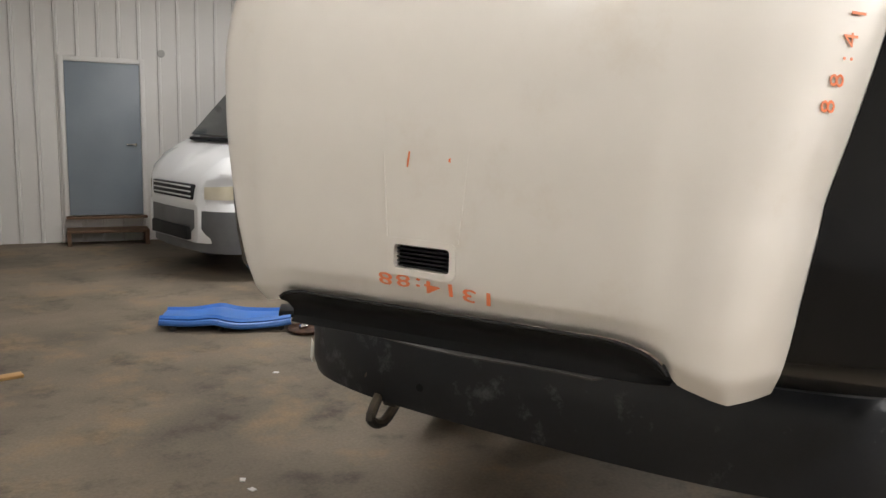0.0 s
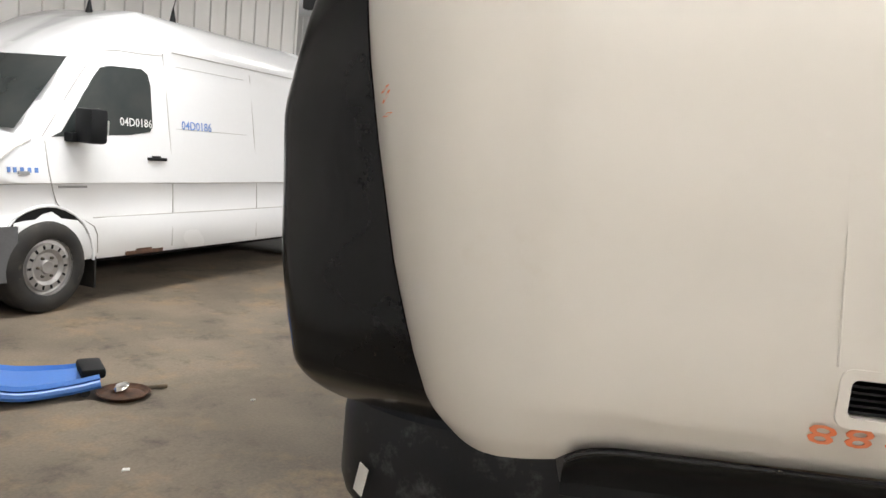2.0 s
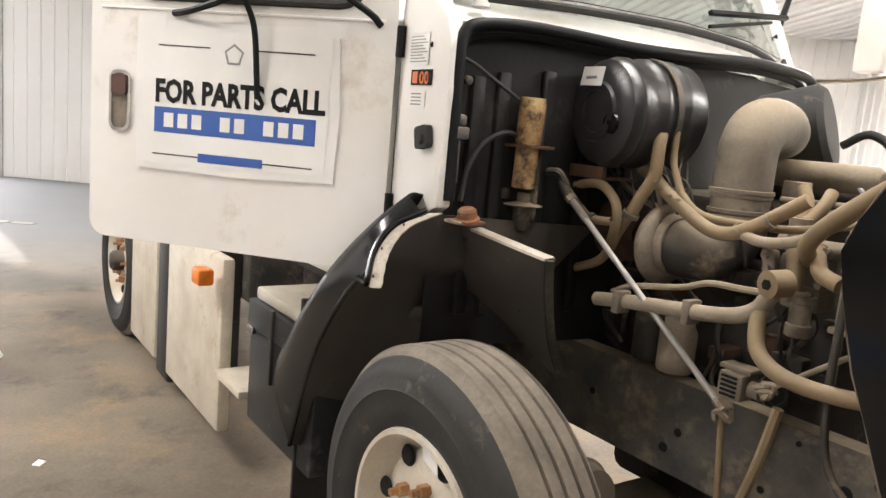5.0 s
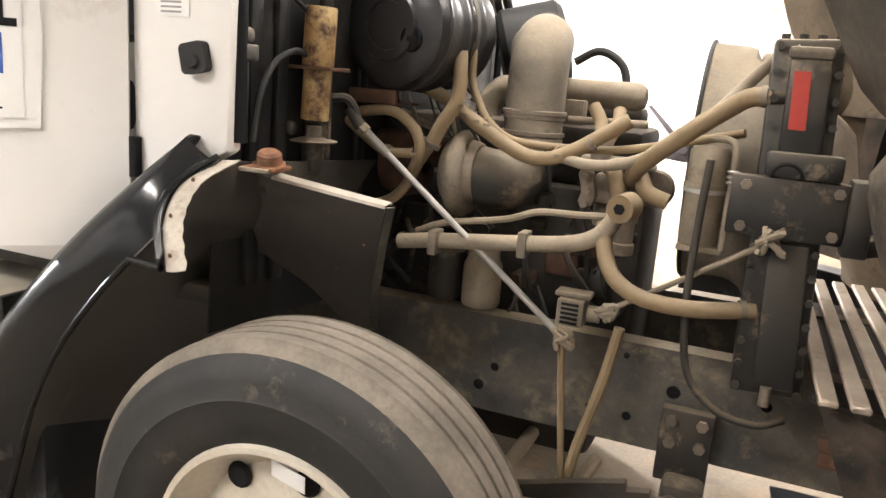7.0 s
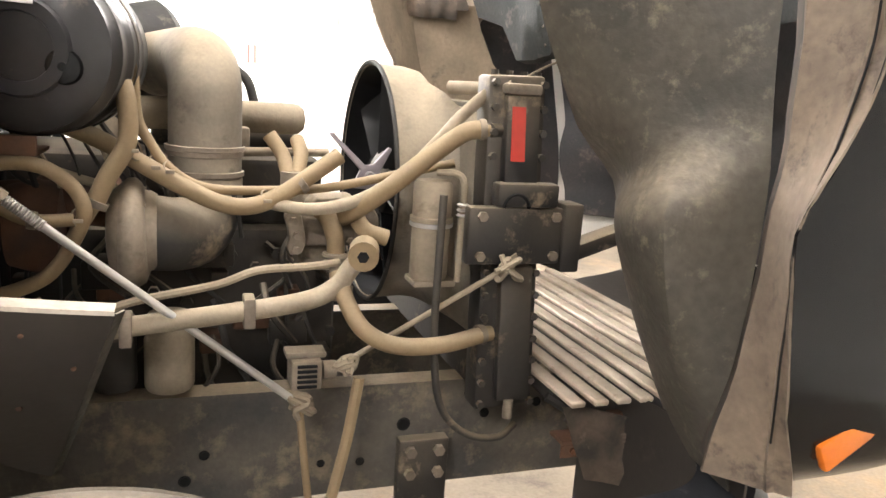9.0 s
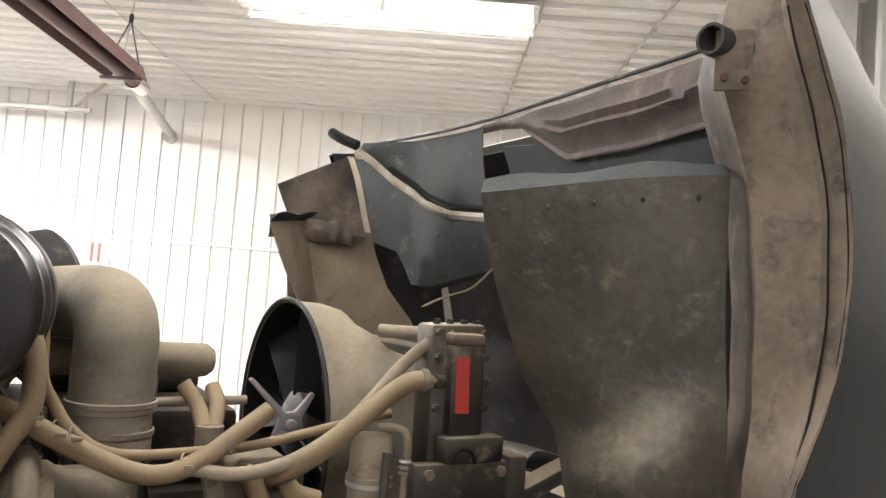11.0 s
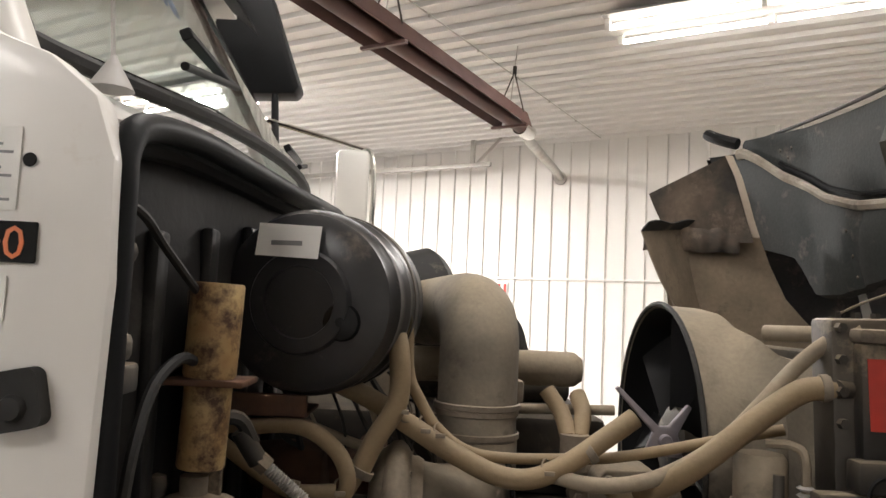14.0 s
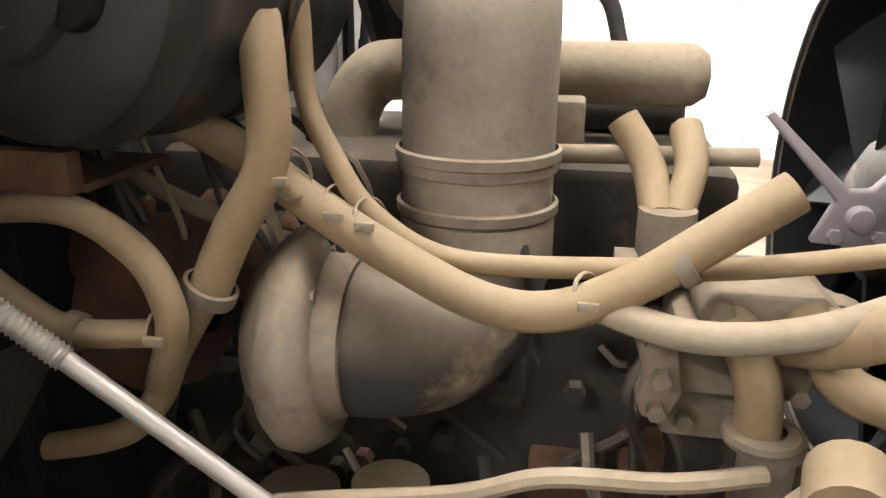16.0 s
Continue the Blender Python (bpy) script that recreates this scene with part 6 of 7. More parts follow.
part("pump_cover", b_lathe([(0, 0.0), (0.045, 0.0), (0.05, 0.008), (0.05, 0.02), (0.038, 0.03), (0.038, 0.07), (0, 0.07)], 24, Matrix.Translation((0.605, 0.875, 1.335)) @ pose(0, 0, 0, -90, 0, 0)), M_ALU, pb)
part("outlet", b_lathe([(0.026, 0), (0.031, 0.004), (0.031, 0.03), (0.026, 0.034), (0.026, 0.085), (0.033, 0.088), (0.033, 0.104), (0.026, 0.108)], 20, pose(0.55, 0.815, 1.165)), M_ALU, pb)
part("outlet_collar", b_lathe([(0.022, 0), (0.034, 0.001), (0.036, 0.006), (0.034, 0.012), (0.022, 0.014)], 20, pose(0.538, 0.8, 1.268)), M_ALU, pb)
part("outlet_elbow", b_tube([(0.566, 0.83, 1.385), (0.578, 0.805, 1.365), (0.6, 0.79, 1.335), (0.65, 0.785, 1.318)], 0.02, 12, 4), M_HOSE, pb)
part("elbow", b_tube([(0.5, 0.84, 1.375), (0.515, 0.81, 1.36), (0.53, 0.8, 1.32), (0.535, 0.8, 1.27)], 0.021, 12, 4), M_HOSE, pb)
for u, v, z in ((0.437, 0.815, 1.352), (0.446, 0.815, 1.318), (0.444, 0.815, 1.284), (0.495, 0.825, 1.385), (0.588, 0.825, 1.388), (0.575, 0.84, 1.30), (0.48, 0.87, 1.245)):
    part("bolt", b_bolt((u, v, z), (0, -1, 0), 0.0095, 0.014), M_ALU, pb)
pg = part("lower_pipe", b_tube([(-0.02, 0.70, 1.135), (0.1, 0.69, 1.155), (0.28, 0.68, 1.178), (0.44, 0.68, 1.20), (0.51, 0.68, 1.23), (0.545, 0.68, 1.275), (0.57, 0.672, 1.31)], 0.021, 14, 6), M_PIPE, eng, "pale dusty coolant pipe")
part("end_cap", b_rod((0.575, 0.69, 1.312), (0.56, 0.635, 1.308), 0.033, 18), M_HOSE, pg)
part("cap_bolt", b_bolt((0.56, 0.636, 1.308), (-0.25, -1, 0), 0.013, 0.006), M_JET, pg)
part("thin_line", b_tube([(0.02, 0.72, 1.165), (0.103, 0.715, 1.2), (0.265, 0.715, 1.232), (0.349, 0.715, 1.262), (0.45, 0.718, 1.268), (0.53, 0.74, 1.272)], 0.009, 8, 5), M_PIPE, eng)
for u, z in ((0.09, 1.155), (0.33, 1.185)):
    part("pipe_clip", b_box((u - 0.012, 0.655, z - 0.035), (u + 0.012, 0.71, z + 0.03), 0.004), M_ALU, pg)
part("oil_filter", b_lathe([(0, 0), (0.05, 0.0), (0.055, 0.01), (0.055, 0.12), (0.045, 0.14), (0.045, 0.18), (0, 0.18)], 24, pose(0.17, 0.86, 0.95)), M_PIPE, eng, "dusty spin-on filter")
part("oil_filter", b_lathe([(0, 0), (0.045, 0.0), (0.05, 0.01), (0.05, 0.14), (0, 0.15)], 24, pose(0.05, 0.88, 0.95)), M_DARK, eng)
al = part("alternator", merge(b_box((0.425, 0.70, 0.985), (0.495, 0.775, 1.055), 0.008), b_box((0.415, 0.715, 1.056), (0.505, 0.77, 1.07), 0.004), b_rod((0.5, 0.735, 1.02), (0.53, 0.735, 1.02), 0.022)), M_ALU, eng, "dusty finned alternator")
for k in range(5):
    part("slot", b_box((0.438, 0.694, 0.993 + k * 0.012), (0.482, 0.702, 0.999 + k * 0.012), 0.001), M_JET, al)


def hose(name, pts, r, m=None, lab="tan dusty coolant hose"):
    return part(name, b_tube(pts, r, 14, 7), m or M_HOSE, eng, lab)


hose("hose", [(0.08, 0.78, 1.66), (0.095, 0.755, 1.60), (0.095, 0.75, 1.52), (0.06, 0.745, 1.455), (0.035, 0.74, 1.40)], 0.019)
hose("hose", [(0.035, 0.74, 1.40), (0.0, 0.735, 1.34), (-0.03, 0.735, 1.28), (-0.08, 0.74, 1.235), (-0.2, 0.76, 1.19)], 0.0145)
hose("hose", [(-0.12, 0.86, 1.56), (-0.03, 0.82, 1.545), (0.05, 0.80, 1.515), (0.12, 0.785, 1.475), (0.2, 0.78, 1.43), (0.28, 0.775, 1.395), (0.345, 0.775, 1.392), (0.41, 0.78, 1.42), (0.47, 0.79, 1.46), (0.535, 0.80, 1.505)], 0.019)
hose("hose", [(0.03, 0.84, 1.77), (0.08, 0.82, 1.73), (0.105, 0.81, 1.66), (0.112, 0.805, 1.57), (0.135, 0.80, 1.52), (0.175, 0.795, 1.465), (0.25, 0.80, 1.425), (0.4, 0.82, 1.42), (0.52, 0.82, 1.43), (0.69, 0.80, 1.47), (0.8, 0.77, 1.50)], 0.0105)
hose("hose", [(0.855, 0.68, 1.585), (0.80, 0.69, 1.58), (0.755, 0.70, 1.55), (0.69, 0.70, 1.50), (0.62, 0.71, 1.44), (0.575, 0.75, 1.395), (0.55, 0.82, 1.36)], 0.021)
hose("hose", [(0.885, 0.67, 1.685), (0.84, 0.69, 1.665), (0.79, 0.72, 1.61), (0.73, 0.725, 1.54), (0.66, 0.73, 1.47), (0.56, 0.74, 1.41), (0.46, 0.75, 1.39), (0.36, 0.79, 1.40)], 0.014, M_PIPE, "thin grey dust-coated coolant line")
hose("hose", [(-0.22, 0.74, 1.46), (-0.08, 0.71, 1.478), (-0.01, 0.705, 1.445), (0.018, 0.70, 1.40), (0.012, 0.705, 1.36), (-0.012, 0.72, 1.31)], 0.0145)
hose("hose", [(-0.2, 0.7, 1.445), (-0.12, 0.69, 1.395), (-0.07, 0.69, 1.372), (0.0, 0.70, 1.372)], 0.013)
hose("hose", [(-0.2, 0.9, 1.50), (-0.08, 0.87, 1.455), (0.03, 0.86, 1.42), (0.14, 0.86, 1.395)], 0.010, M_PIPE)
hose("hose", [(0.52, 0.7, 1.26), (0.535, 0.66, 1.20), (0.57, 0.63, 1.145), (0.64, 0.62, 1.112), (0.75, 0.63, 1.105), (0.88, 0.67, 1.115)], 0.0195)
hose("hose", [(0.74, 0.66, 1.44), (0.735, 0.65, 1.3), (0.735, 0.645, 1.1), (0.76, 0.64, 0.95), (0.83, 0.64, 0.875), (0.92, 0.66, 0.85), (0.98, 0.7, 0.86)], 0.009, M_BOOT, "dark thin drain hose")
for p, d, r in (((0.035, 0.74, 1.40), (0.5, 0, 1), 0.026), ((0.83, 0.685, 1.585), (1, -0.2, 0.1), 0.024), ((0.855, 0.665, 1.114), (1, 0.3, 0.1), 0.023), ((-0.07, 0.69, 1.372), (1, 0, -0.2), 0.018), ((0.45, 0.785, 1.44), (0.7, 0, 0.5), 0.021)):
    m_, _ = along(p, Vector(p) + Vector(d))
    part("hose_clamp", b_lathe([(r - 0.004, -0.008), (r, -0.007), (r, 0.007), (r - 0.004, 0.008)], 18, m_), M_ALU, eng)
for p, r in (((0.105, 0.768, 1.505), 0.026), ((0.145, 0.79, 1.47), 0.025), ((0.172, 0.79, 1.462), 0.022), ((0.006, 0.71, 1.372), 0.022), ((0.37, 0.785, 1.405), 0.023)):
    part("cable_tie", merge(b_lathe([(r - 0.003, 0), (r - 0.0015, 0.001), (r - 0.0015, 0.004), (r - 0.003, 0.005)], 16, Matrix.Translation(p) @ pose(0, 0, 0, 30, 70, 0)), b_box((p[0] - 0.006, p[1] - r - 0.006, p[2] - 0.004), (p[0] + 0.012, p[1] - r, p[2] + 0.004), 0.001)), M_PIPE, eng, "dusty cable tie")
for k in range(14):
    a = random.uniform(-0.2, 0.1)
    part("wire", b_tube([(a, 0.86 + random.uniform(-0.06, 0.05), 1.54 + random.uniform(-0.03, 0.04)), (a + 0.06, 0.80 + random.uniform(0, 0.08), 1.48 + random.uniform(-0.06, 0.04)), (a + random.uniform(0.0, 0.15), 0.82 + random.uniform(0, 0.1), 1.36 + random.uniform(-0.1, 0.05))], random.uniform(0.003, 0.007), 6, 5), random.choice((M_RUBBER, M_DARK, M_PIPE, M_ENGINE)), eng)

# air cleaner
M_CLEANER = mat("black_enamel", (0.015, 0.0155, 0.0175), (0.03, 0.028, 0.028), 0.34, 0, 5, 60, 0.06, (0.15, 0.125, 0.1), 0.1, 12, spec=0.6, grain=0.3)
ax = Vector((0.18, 0.98, 0.02)).normalized()
am = Matrix.Translation((-0.075, 0.66, 1.69)) @ ax.to_track_quat("Z", "Y").to_matrix().to_4x4()
ac = part("air_cleaner", b_lathe([(0, 0.0), (0.06, 0.0), (0.062, -0.006), (0.085, -0.006), (0.09, 0.004), (0.135, 0.008), (0.152, 0.022), (0.158, 0.05), (0.163, 0.055), (0.163, 0.068), (0.158, 0.075), (0.158, 0.12), (0.164, 0.13), (0.164, 0.145), (0.158, 0.155), (0.158, 0.20), (0.164, 0.21), (0.164, 0.225), (0.158, 0.235), (0.158, 0.28), (0.14, 0.30), (0, 0.30)], 48, am), M_CLEANER, truck, "black ribbed air cleaner with a white label")
part("boss", b_lathe([(0.0, -0.02), (0.03, -0.016), (0.036, 0.0)], 20, Matrix.Translation((0.0, 0.66, 1.66)) @ ax.to_track_quat("Z", "Y").to_matrix().to_4x4()), M_GLOSSB, ac)
lb = part("label", b_box((-0.056, -0.028, -0.001), (0.056, 0.028, 0.0), 0, 2, Matrix.Translation((-0.098, 0.652, 1.792)) @ pose(0, 0, 0, 90, 0, -12) @ pose(0, 0, 0, -8, 0, -2)), M_PAPER, ac, "white printed label")
part("label_bar", b_box((-0.03, -0.008, 0.0002), (0.025, 0.0, 0.0012), 0, 2, Matrix.Translation((-0.098, 0.651, 1.792)) @ pose(0, 0, 0, 90, 0, -12)), M_GREYINK, lb)
part("mount_strap", b_lathe([(0.1645, 0), (0.167, 0.002), (0.167, 0.02), (0.1645, 0.022)], 48, am @ Matrix.Translation((0, 0, 0.165))), M_DARK, ac)

part("saddle", merge(b_box((-0.29, 0.70, 1.492), (-0.06, 0.72, 1.53), 0.003), b_box((-0.29, 0.721, 1.49), (-0.06, 0.86, 1.498), 0.002)), M_RUST, ac, "rusty saddle bracket")
# rusty yellow canister on the firewall
cn = part("canister", merge(b_lathe([(0, 0.0), (0.032, 0.0), (0.034, 0.004), (0.034, 0.116), (0.032, 0.12), (0, 0.12)], 24, pose(-0.172, 0.49, 1.448, 0, 2, 0)), b_lathe([(0, 0.0), (0.036, 0.0), (0.038, 0.004), (0.038, 0.132), (0.036, 0.136), (0, 0.136)], 24, pose(-0.168, 0.49, 1.576, 0, 2, 0))), M_CAN, truck, "rusty yellow double canister on a bracket")
part("clamp_plate", b_box((-0.235, 0.45, 1.566), (-0.11, 0.545, 1.575), 0.002), M_RUST, cn)
part("base_plate", b_lathe([(0, 0), (0.055, 0.0), (0.06, 0.004), (0.02, 0.014), (0.02, 0.04), (0, 0.04)], 20, pose(-0.185, 0.51, 1.392)), M_ALU, cn)
part("bowl", b_lathe([(0, -0.075), (0.024, -0.07), (0.028, -0.05), (0.028, 0.0), (0, 0.0)], 20, pose(-0.185, 0.51, 1.392)), M_DARK, cn)
part("knob", b_lathe([(0, 0.018), (0.012, 0.014), (0.016, 0.0), (0.012, -0.014), (0, -0.018)], 14, pose(-0.225, 0.47, 1.425)), M_DARK, cn)
part("bracket", b_box((-0.26, 0.52, 1.35), (-0.15, 0.535, 1.7), 0.004), M_DARK, cn)

# prop rod, straps and knots
pr = part("prop_rod", b_rod((-0.135, 0.63, 1.447), (0.443, 0.713, 0.952), 0.0088), M_GALV, truck, "pale steel prop rod tied with cord")
tm_, td_ = along((-0.105, 0.634, 1.421), (-0.045, 0.643, 1.37))
part("thread", b_lathe([(0.0095 if k % 2 else 0.0118, td_ * k / 30) for k in range(31)], 12, tm_), M_GALV, pr)
part("thread_nut", b_lathe([(0.009, -0.02), (0.0165, -0.019), (0.0165, 0.0), (0.009, 0.001)], 6, tm_), M_PIPE, pr)
part("rod_head", merge(b_rod((-0.15, 0.62, 1.48), (-0.12, 0.632, 1.43), 0.016), b_tube([(-0.19, 0.6, 1.5), (-0.15, 0.61, 1.50), (-0.13, 0.63, 1.46)], 0.012, 8, 4)), M_DARK, pr)
part("stay_cord", b_rod((0.543, 0.73, 1.033), (0.892, 0.62, 1.287), 0.007), M_PIPE, truck, "taut pale cord")
for p in ((0.45, 0.712, 0.955), (0.55, 0.727, 1.035), (0.885, 0.62, 1.285)):
    random.seed(int(p[0] * 100))
    part("knot", merge(*[b_tube([(p[0] + random.uniform(-0.03, 0.03), p[1] + random.uniform(-0.025, 0.01), p[2] + random.uniform(-0.03, 0.03)) for _ in range(5)], 0.007, 6, 4) for _ in range(4)]), M_PIPE, truck, "knotted pale cord")
part("strap", merge(b_rod((0.445, 0.71, 0.95), (0.49, 0.70, 0.55), 0.009), b_tube([(0.585, 0.725, 1.0), (0.56, 0.715, 0.85), (0.52, 0.705, 0.68), (0.50, 0.70, 0.55)], 0.014, 8, 5), b_box((0.47, 0.67, 0.53), (0.53, 0.73, 0.57), 0.01)), M_HOSE, truck, "hanging pale strap")

# radiator, shroud and fan
rad = new("radiator")
rad.parent = truck
tagged(rad, "black radiator with a bolted side tank and red sticker")
part("core", b_box((0.885, 0.72, 0.93), (0.975, 1.62, 1.64), 0.006), M_DARK, rad)
part("tank", b_prism([(0.828, 1.705), (0.965, 1.71), (1.005, 0.93), (0.855, 0.92)], 0, 0.075, Matrix(((1, 0, 0, 0), (0, 0, 1, 0.665), (0, 1, 0, 0), (0, 0, 0, 1))), 0.01), M_TANK, rad)
part("tank_face", b_prism([(0.866, 1.665), (0.945, 1.668), (0.955, 1.45), (0.872, 1.45)], 0, 0.03, Matrix(((1, 0, 0, 0), (0, 0, 1, 0.64), (0, 1, 0, 0), (0, 0, 0, 1))), 0.006), M_TANK, rad)
part("tank_foot", b_prism([(0.885, 1.28), (0.965, 1.28), (0.985, 0.95), (0.9, 0.95)], 0, 0.03, Matrix(((1, 0, 0, 0), (0, 0, 1, 0.642), (0, 1, 0, 0), (0, 0, 0, 1))), 0.006), M_TANK, rad)
part("cap_plate", b_box((0.86, 0.632, 1.665), (0.945, 0.70, 1.69), 0.008), M_ALU, rad)
part("sticker", b_prism([(0.876, 1.640), (0.908, 1.640), (0.916, 1.521), (0.882, 1.521)], 0, 0.002, Matrix(((1, 0, 0, 0), (0, 0, 1, 0.637), (0, 1, 0, 0), (0, 0, 0, 1)))), M_RED, rad, "red warning sticker")
part("mid_bracket", b_box((0.79, 0.625, 1.29), (1.02, 0.66, 1.42), 0.006), M_TANK, rad)
part("bracket_ear", b_box((1.021, 0.62, 1.27), (1.07, 0.69, 1.43), 0.006), M_TANK, rad)
part("bracket_lug", b_box((0.85, 0.615, 1.421), (1.0, 0.66, 1.475), 0.008), M_TANK, rad)
part("bracket_arch", b_tube([(0.895 + 0.03 * math.cos(a), 0.613, 1.421 + 0.03 * math.sin(a)) for a in [math.pi * k / 8 for k in range(9)]], 0.004, 6, 1), M_JET, rad)
for k in range(15):
    t = k / 14
    for a, b in ((0.842, 0.866), (0.958, 0.995)):
        u, z = a + (b - a) * t, 1.69 - 0.75 * t
        if 1.27 < z < 1.49:
            continue
        part("bolt", b_bolt((u, 0.665, z), (0, -1, 0), 0.009, 0.014), M_TANK, rad)
for u in (0.85, 0.885, 0.92, 0.955):
    part("bolt", b_bolt((u, 0.69, 1.705), (0, 0, 1), 0.009, 0.012), M_TANK, rad)
for u, z in ((0.82, 1.40), (1.0, 1.40), (0.82, 1.31), (1.0, 1.31)):
    part("bolt", b_bolt((u, 0.625, z), (0, -1, 0), 0.012, 0.01), M_ALU, rad)
part("hose_nipple", b_rod((0.84, 0.665, 1.585), (0.885, 0.68, 1.585), 0.016), M_DARK, rad)
part("drain_tap", b_rod((0.93, 0.64, 0.955), (0.93, 0.64, 0.91), 0.012), M_ALU, rad)
part("prop_arm", b_box((0, -0.02, -0.03), (0.5, 0.02, 0.03), 0.006, 2, along((1.05, 0.75, 1.27), (1.5, 0.85, 1.38))[0] @ pose(0, 0, 0, 0, -90, 0)), M_TANK, rad)


def shroud():
    n = 48
    def ring(u, r, k, top=9.0, cz=1.40):
        out = []
        for i in range(n):
            a = math.tau * i / n
            y, z = math.cos(a), math.sin(a)
            q = 1 / max(abs(y), abs(z))
            f = 1 + (q - 1) * k
            out.append(Vector((u, CV + y * r * f * (1.25 if k > 0.5 else 1), min(top, cz + z * r * f))))
        return out + [out[0]]
    rows = [ring(0.685, 0.325, 0), ring(0.72, 0.322, 0), ring(0.77, 0.32, 0.0), ring(0.795, 0.32, 0.1, 1.708), ring(0.815, 0.322, 0.3, 1.665), ring(0.84, 0.33, 0.5, 1.63), ring(0.86, 0.335, 0.7, 1.615), ring(0.882, 0.34, 0.85, 1.61)]
    return b_sheet(rows, 0.006)


sh = part("fan_shroud", shroud(), M_ELBOW, truck, "dusty grey funnel-shaped fan shroud")
part("shroud_lip", b_tube([(0.684, CV + 0.327 * math.cos(k * math.tau / 24), 1.40 + 0.327 * math.sin(k * math.tau / 24)) for k in range(25)], 0.006, 8, 2), M_RUBBER, sh)
# added black lining and disc put the shade inside the shroud into colour
part("shroud_inside", b_lathe([(0.316, 0), (0.312, 0.06), (0.308, 0.098)], 48, Matrix.Translation((0.687, CV, 1.40)) @ pose(0, 0, 0, 0, 90, 0)), M_JET, sh, "black lining for the shade inside the shroud")
part("shroud_back", b_lathe([(0.05, 0), (0.309, 0.0), (0.309, 0.004), (0.05, 0.004)], 40, Matrix.Translation((0.786, CV, 1.40)) @ pose(0, 0, 0, 0, 90, 0)), M_JET, sh)
part("upper_stay", b_rod((0.82, 0.9, 1.672), (0.97, 0.742, 1.678), 0.016), M_PIPE, sh)
fan = part("fan", b_lathe([(0, -0.03), (0.06, -0.03), (0.09, -0.01), (0.09, 0.05), (0, 0.05)], 24, Matrix.Translation((0.735, CV, 1.40)) @ pose(0, 0, 0, 0, 90, 0)), M_DARK, truck, "black fan behind the engine pulley")
for k in range(7):
    a = math.tau * (k + 0.2) / 7
    part("blade", b_sheet([[Vector((0.745 + 0.045 * s, 0, 0)) + Matrix.Rotation(a + 0.28 * s, 3, "X") @ Vector((0, 0, r)) + Vector((0, CV, 1.40)) for r in (0.08, 0.18, 0.25, 0.295)] for s in (-0.6, 0, 0.6)], 0.005), M_JET, fan)
part("pulley_bracket", merge(b_prism([(0.545, 1.54), (0.553, 1.545), (0.64, 1.464), (0.662, 1.466), (0.7, 1.512), (0.709, 1.506), (0.68, 1.45), (0.692, 1.40), (0.608, 1.405), (0.628, 1.452)], 0.99, 1.006, Matrix(((1, 0, 0, 0), (0, 0, 1, 0), (0, 1, 0, 0), (0, 0, 0, 1))), 0.003), b_lathe([(0, -0.01), (0.012, -0.008), (0.015, 0.0), (0.015, 0.03)], 16, Matrix.Translation((0.652, 0.985, 1.435)) @ pose(0, 0, 0, -90, 0, 0)), b_bolt((0.63, 0.99, 1.415), (0, -1, 0), 0.008, 0.008), b_bolt((0.675, 0.99, 1.415), (0, -1, 0), 0.008, 0.008)), mat("lilac_casting", (0.27, 0.24, 0.26), (0.2, 0.18, 0.19), 0.6, 0.2, 6, 60, 0.2), fan, "pale lilac pulley bracket")
fc = part("filter_canister", b_lathe([(0, 0), (0.042, 0.0), (0.044, 0.006), (0.044, 0.13), (0.05, 0.132), (0.05, 0.142), (0.045, 0.144), (0.045, 0.215), (0.038, 0.225), (0, 0.228)], 28, pose(0.735, 0.72, 1.24)), M_PIPE, truck, "tan dusty filter canister with a clamp")
part("clamp", b_lathe([(0.046, 0), (0.05, 0.002), (0.05, 0.01), (0.046, 0.012)], 28, pose(0.735, 0.72, 1.36)), M_GALV, fc)
part("feed_pipe", b_tube([(0.735, 0.70, 1.485), (0.775, 0.68, 1.485), (0.79, 0.67, 1.46), (0.79, 0.67, 1.36), (0.79, 0.675, 1.24)], 0.008, 8, 5), M_PIPE, fc)
part("foot", b_box((0.69, 0.68, 1.225), (0.79, 0.76, 1.24), 0.004), M_PIPE, fc)
for k in range(3):
    part("feed_coil", b_lathe([(0.009, 0), (0.015, 0.004), (0.009, 0.008)], 12, pose(0.79, 0.67, 1.39 + k * 0.012)), M_GALV, fc)


# ---- the van ----
van = thing("van", pose(-4.47, -5.36, 0, 0, 0, 17.0), "white high-roof panel van with rusty sills, parked", "van")
VW = 1.98
ROOF = [(-1.72, 2.35), (-1.66, 2.62), (-1.5, 2.72), (2.9, 2.72), (3.2, 2.68), (3.6, 2.52), (4.05, 2.24), (4.2, 2.07), (4.72, 1.47), (4.8, 1.43), (5.2, 1.28), (5.42, 1.12), (5.5, 0.95), (5.53, 0.8)]
FRONT_IN = [(3.9, 0.0), (4.6, 0.03), (5.1, 0.09), (5.35, 0.18), (5.53, 0.4)]
SIDE = [(0.40, 0.03), (0.45, 0.0), (0.76, -0.012), (0.78, 0.0), (1.06, 0.0), (1.08, -0.015), (1.13, -0.012), (1.45, 0.02), (1.75, 0.055), (2.1, 0.1), (2.3, 0.14), (2.34, 0.13), (2.5, 0.19), (2.6, 0.27), (2.67, 0.4), (2.71, 0.6), (2.725, 0.99)]


def van_y(z, x=0.0):
    return -lerp(SIDE, z) - lerp(FRONT_IN, x)


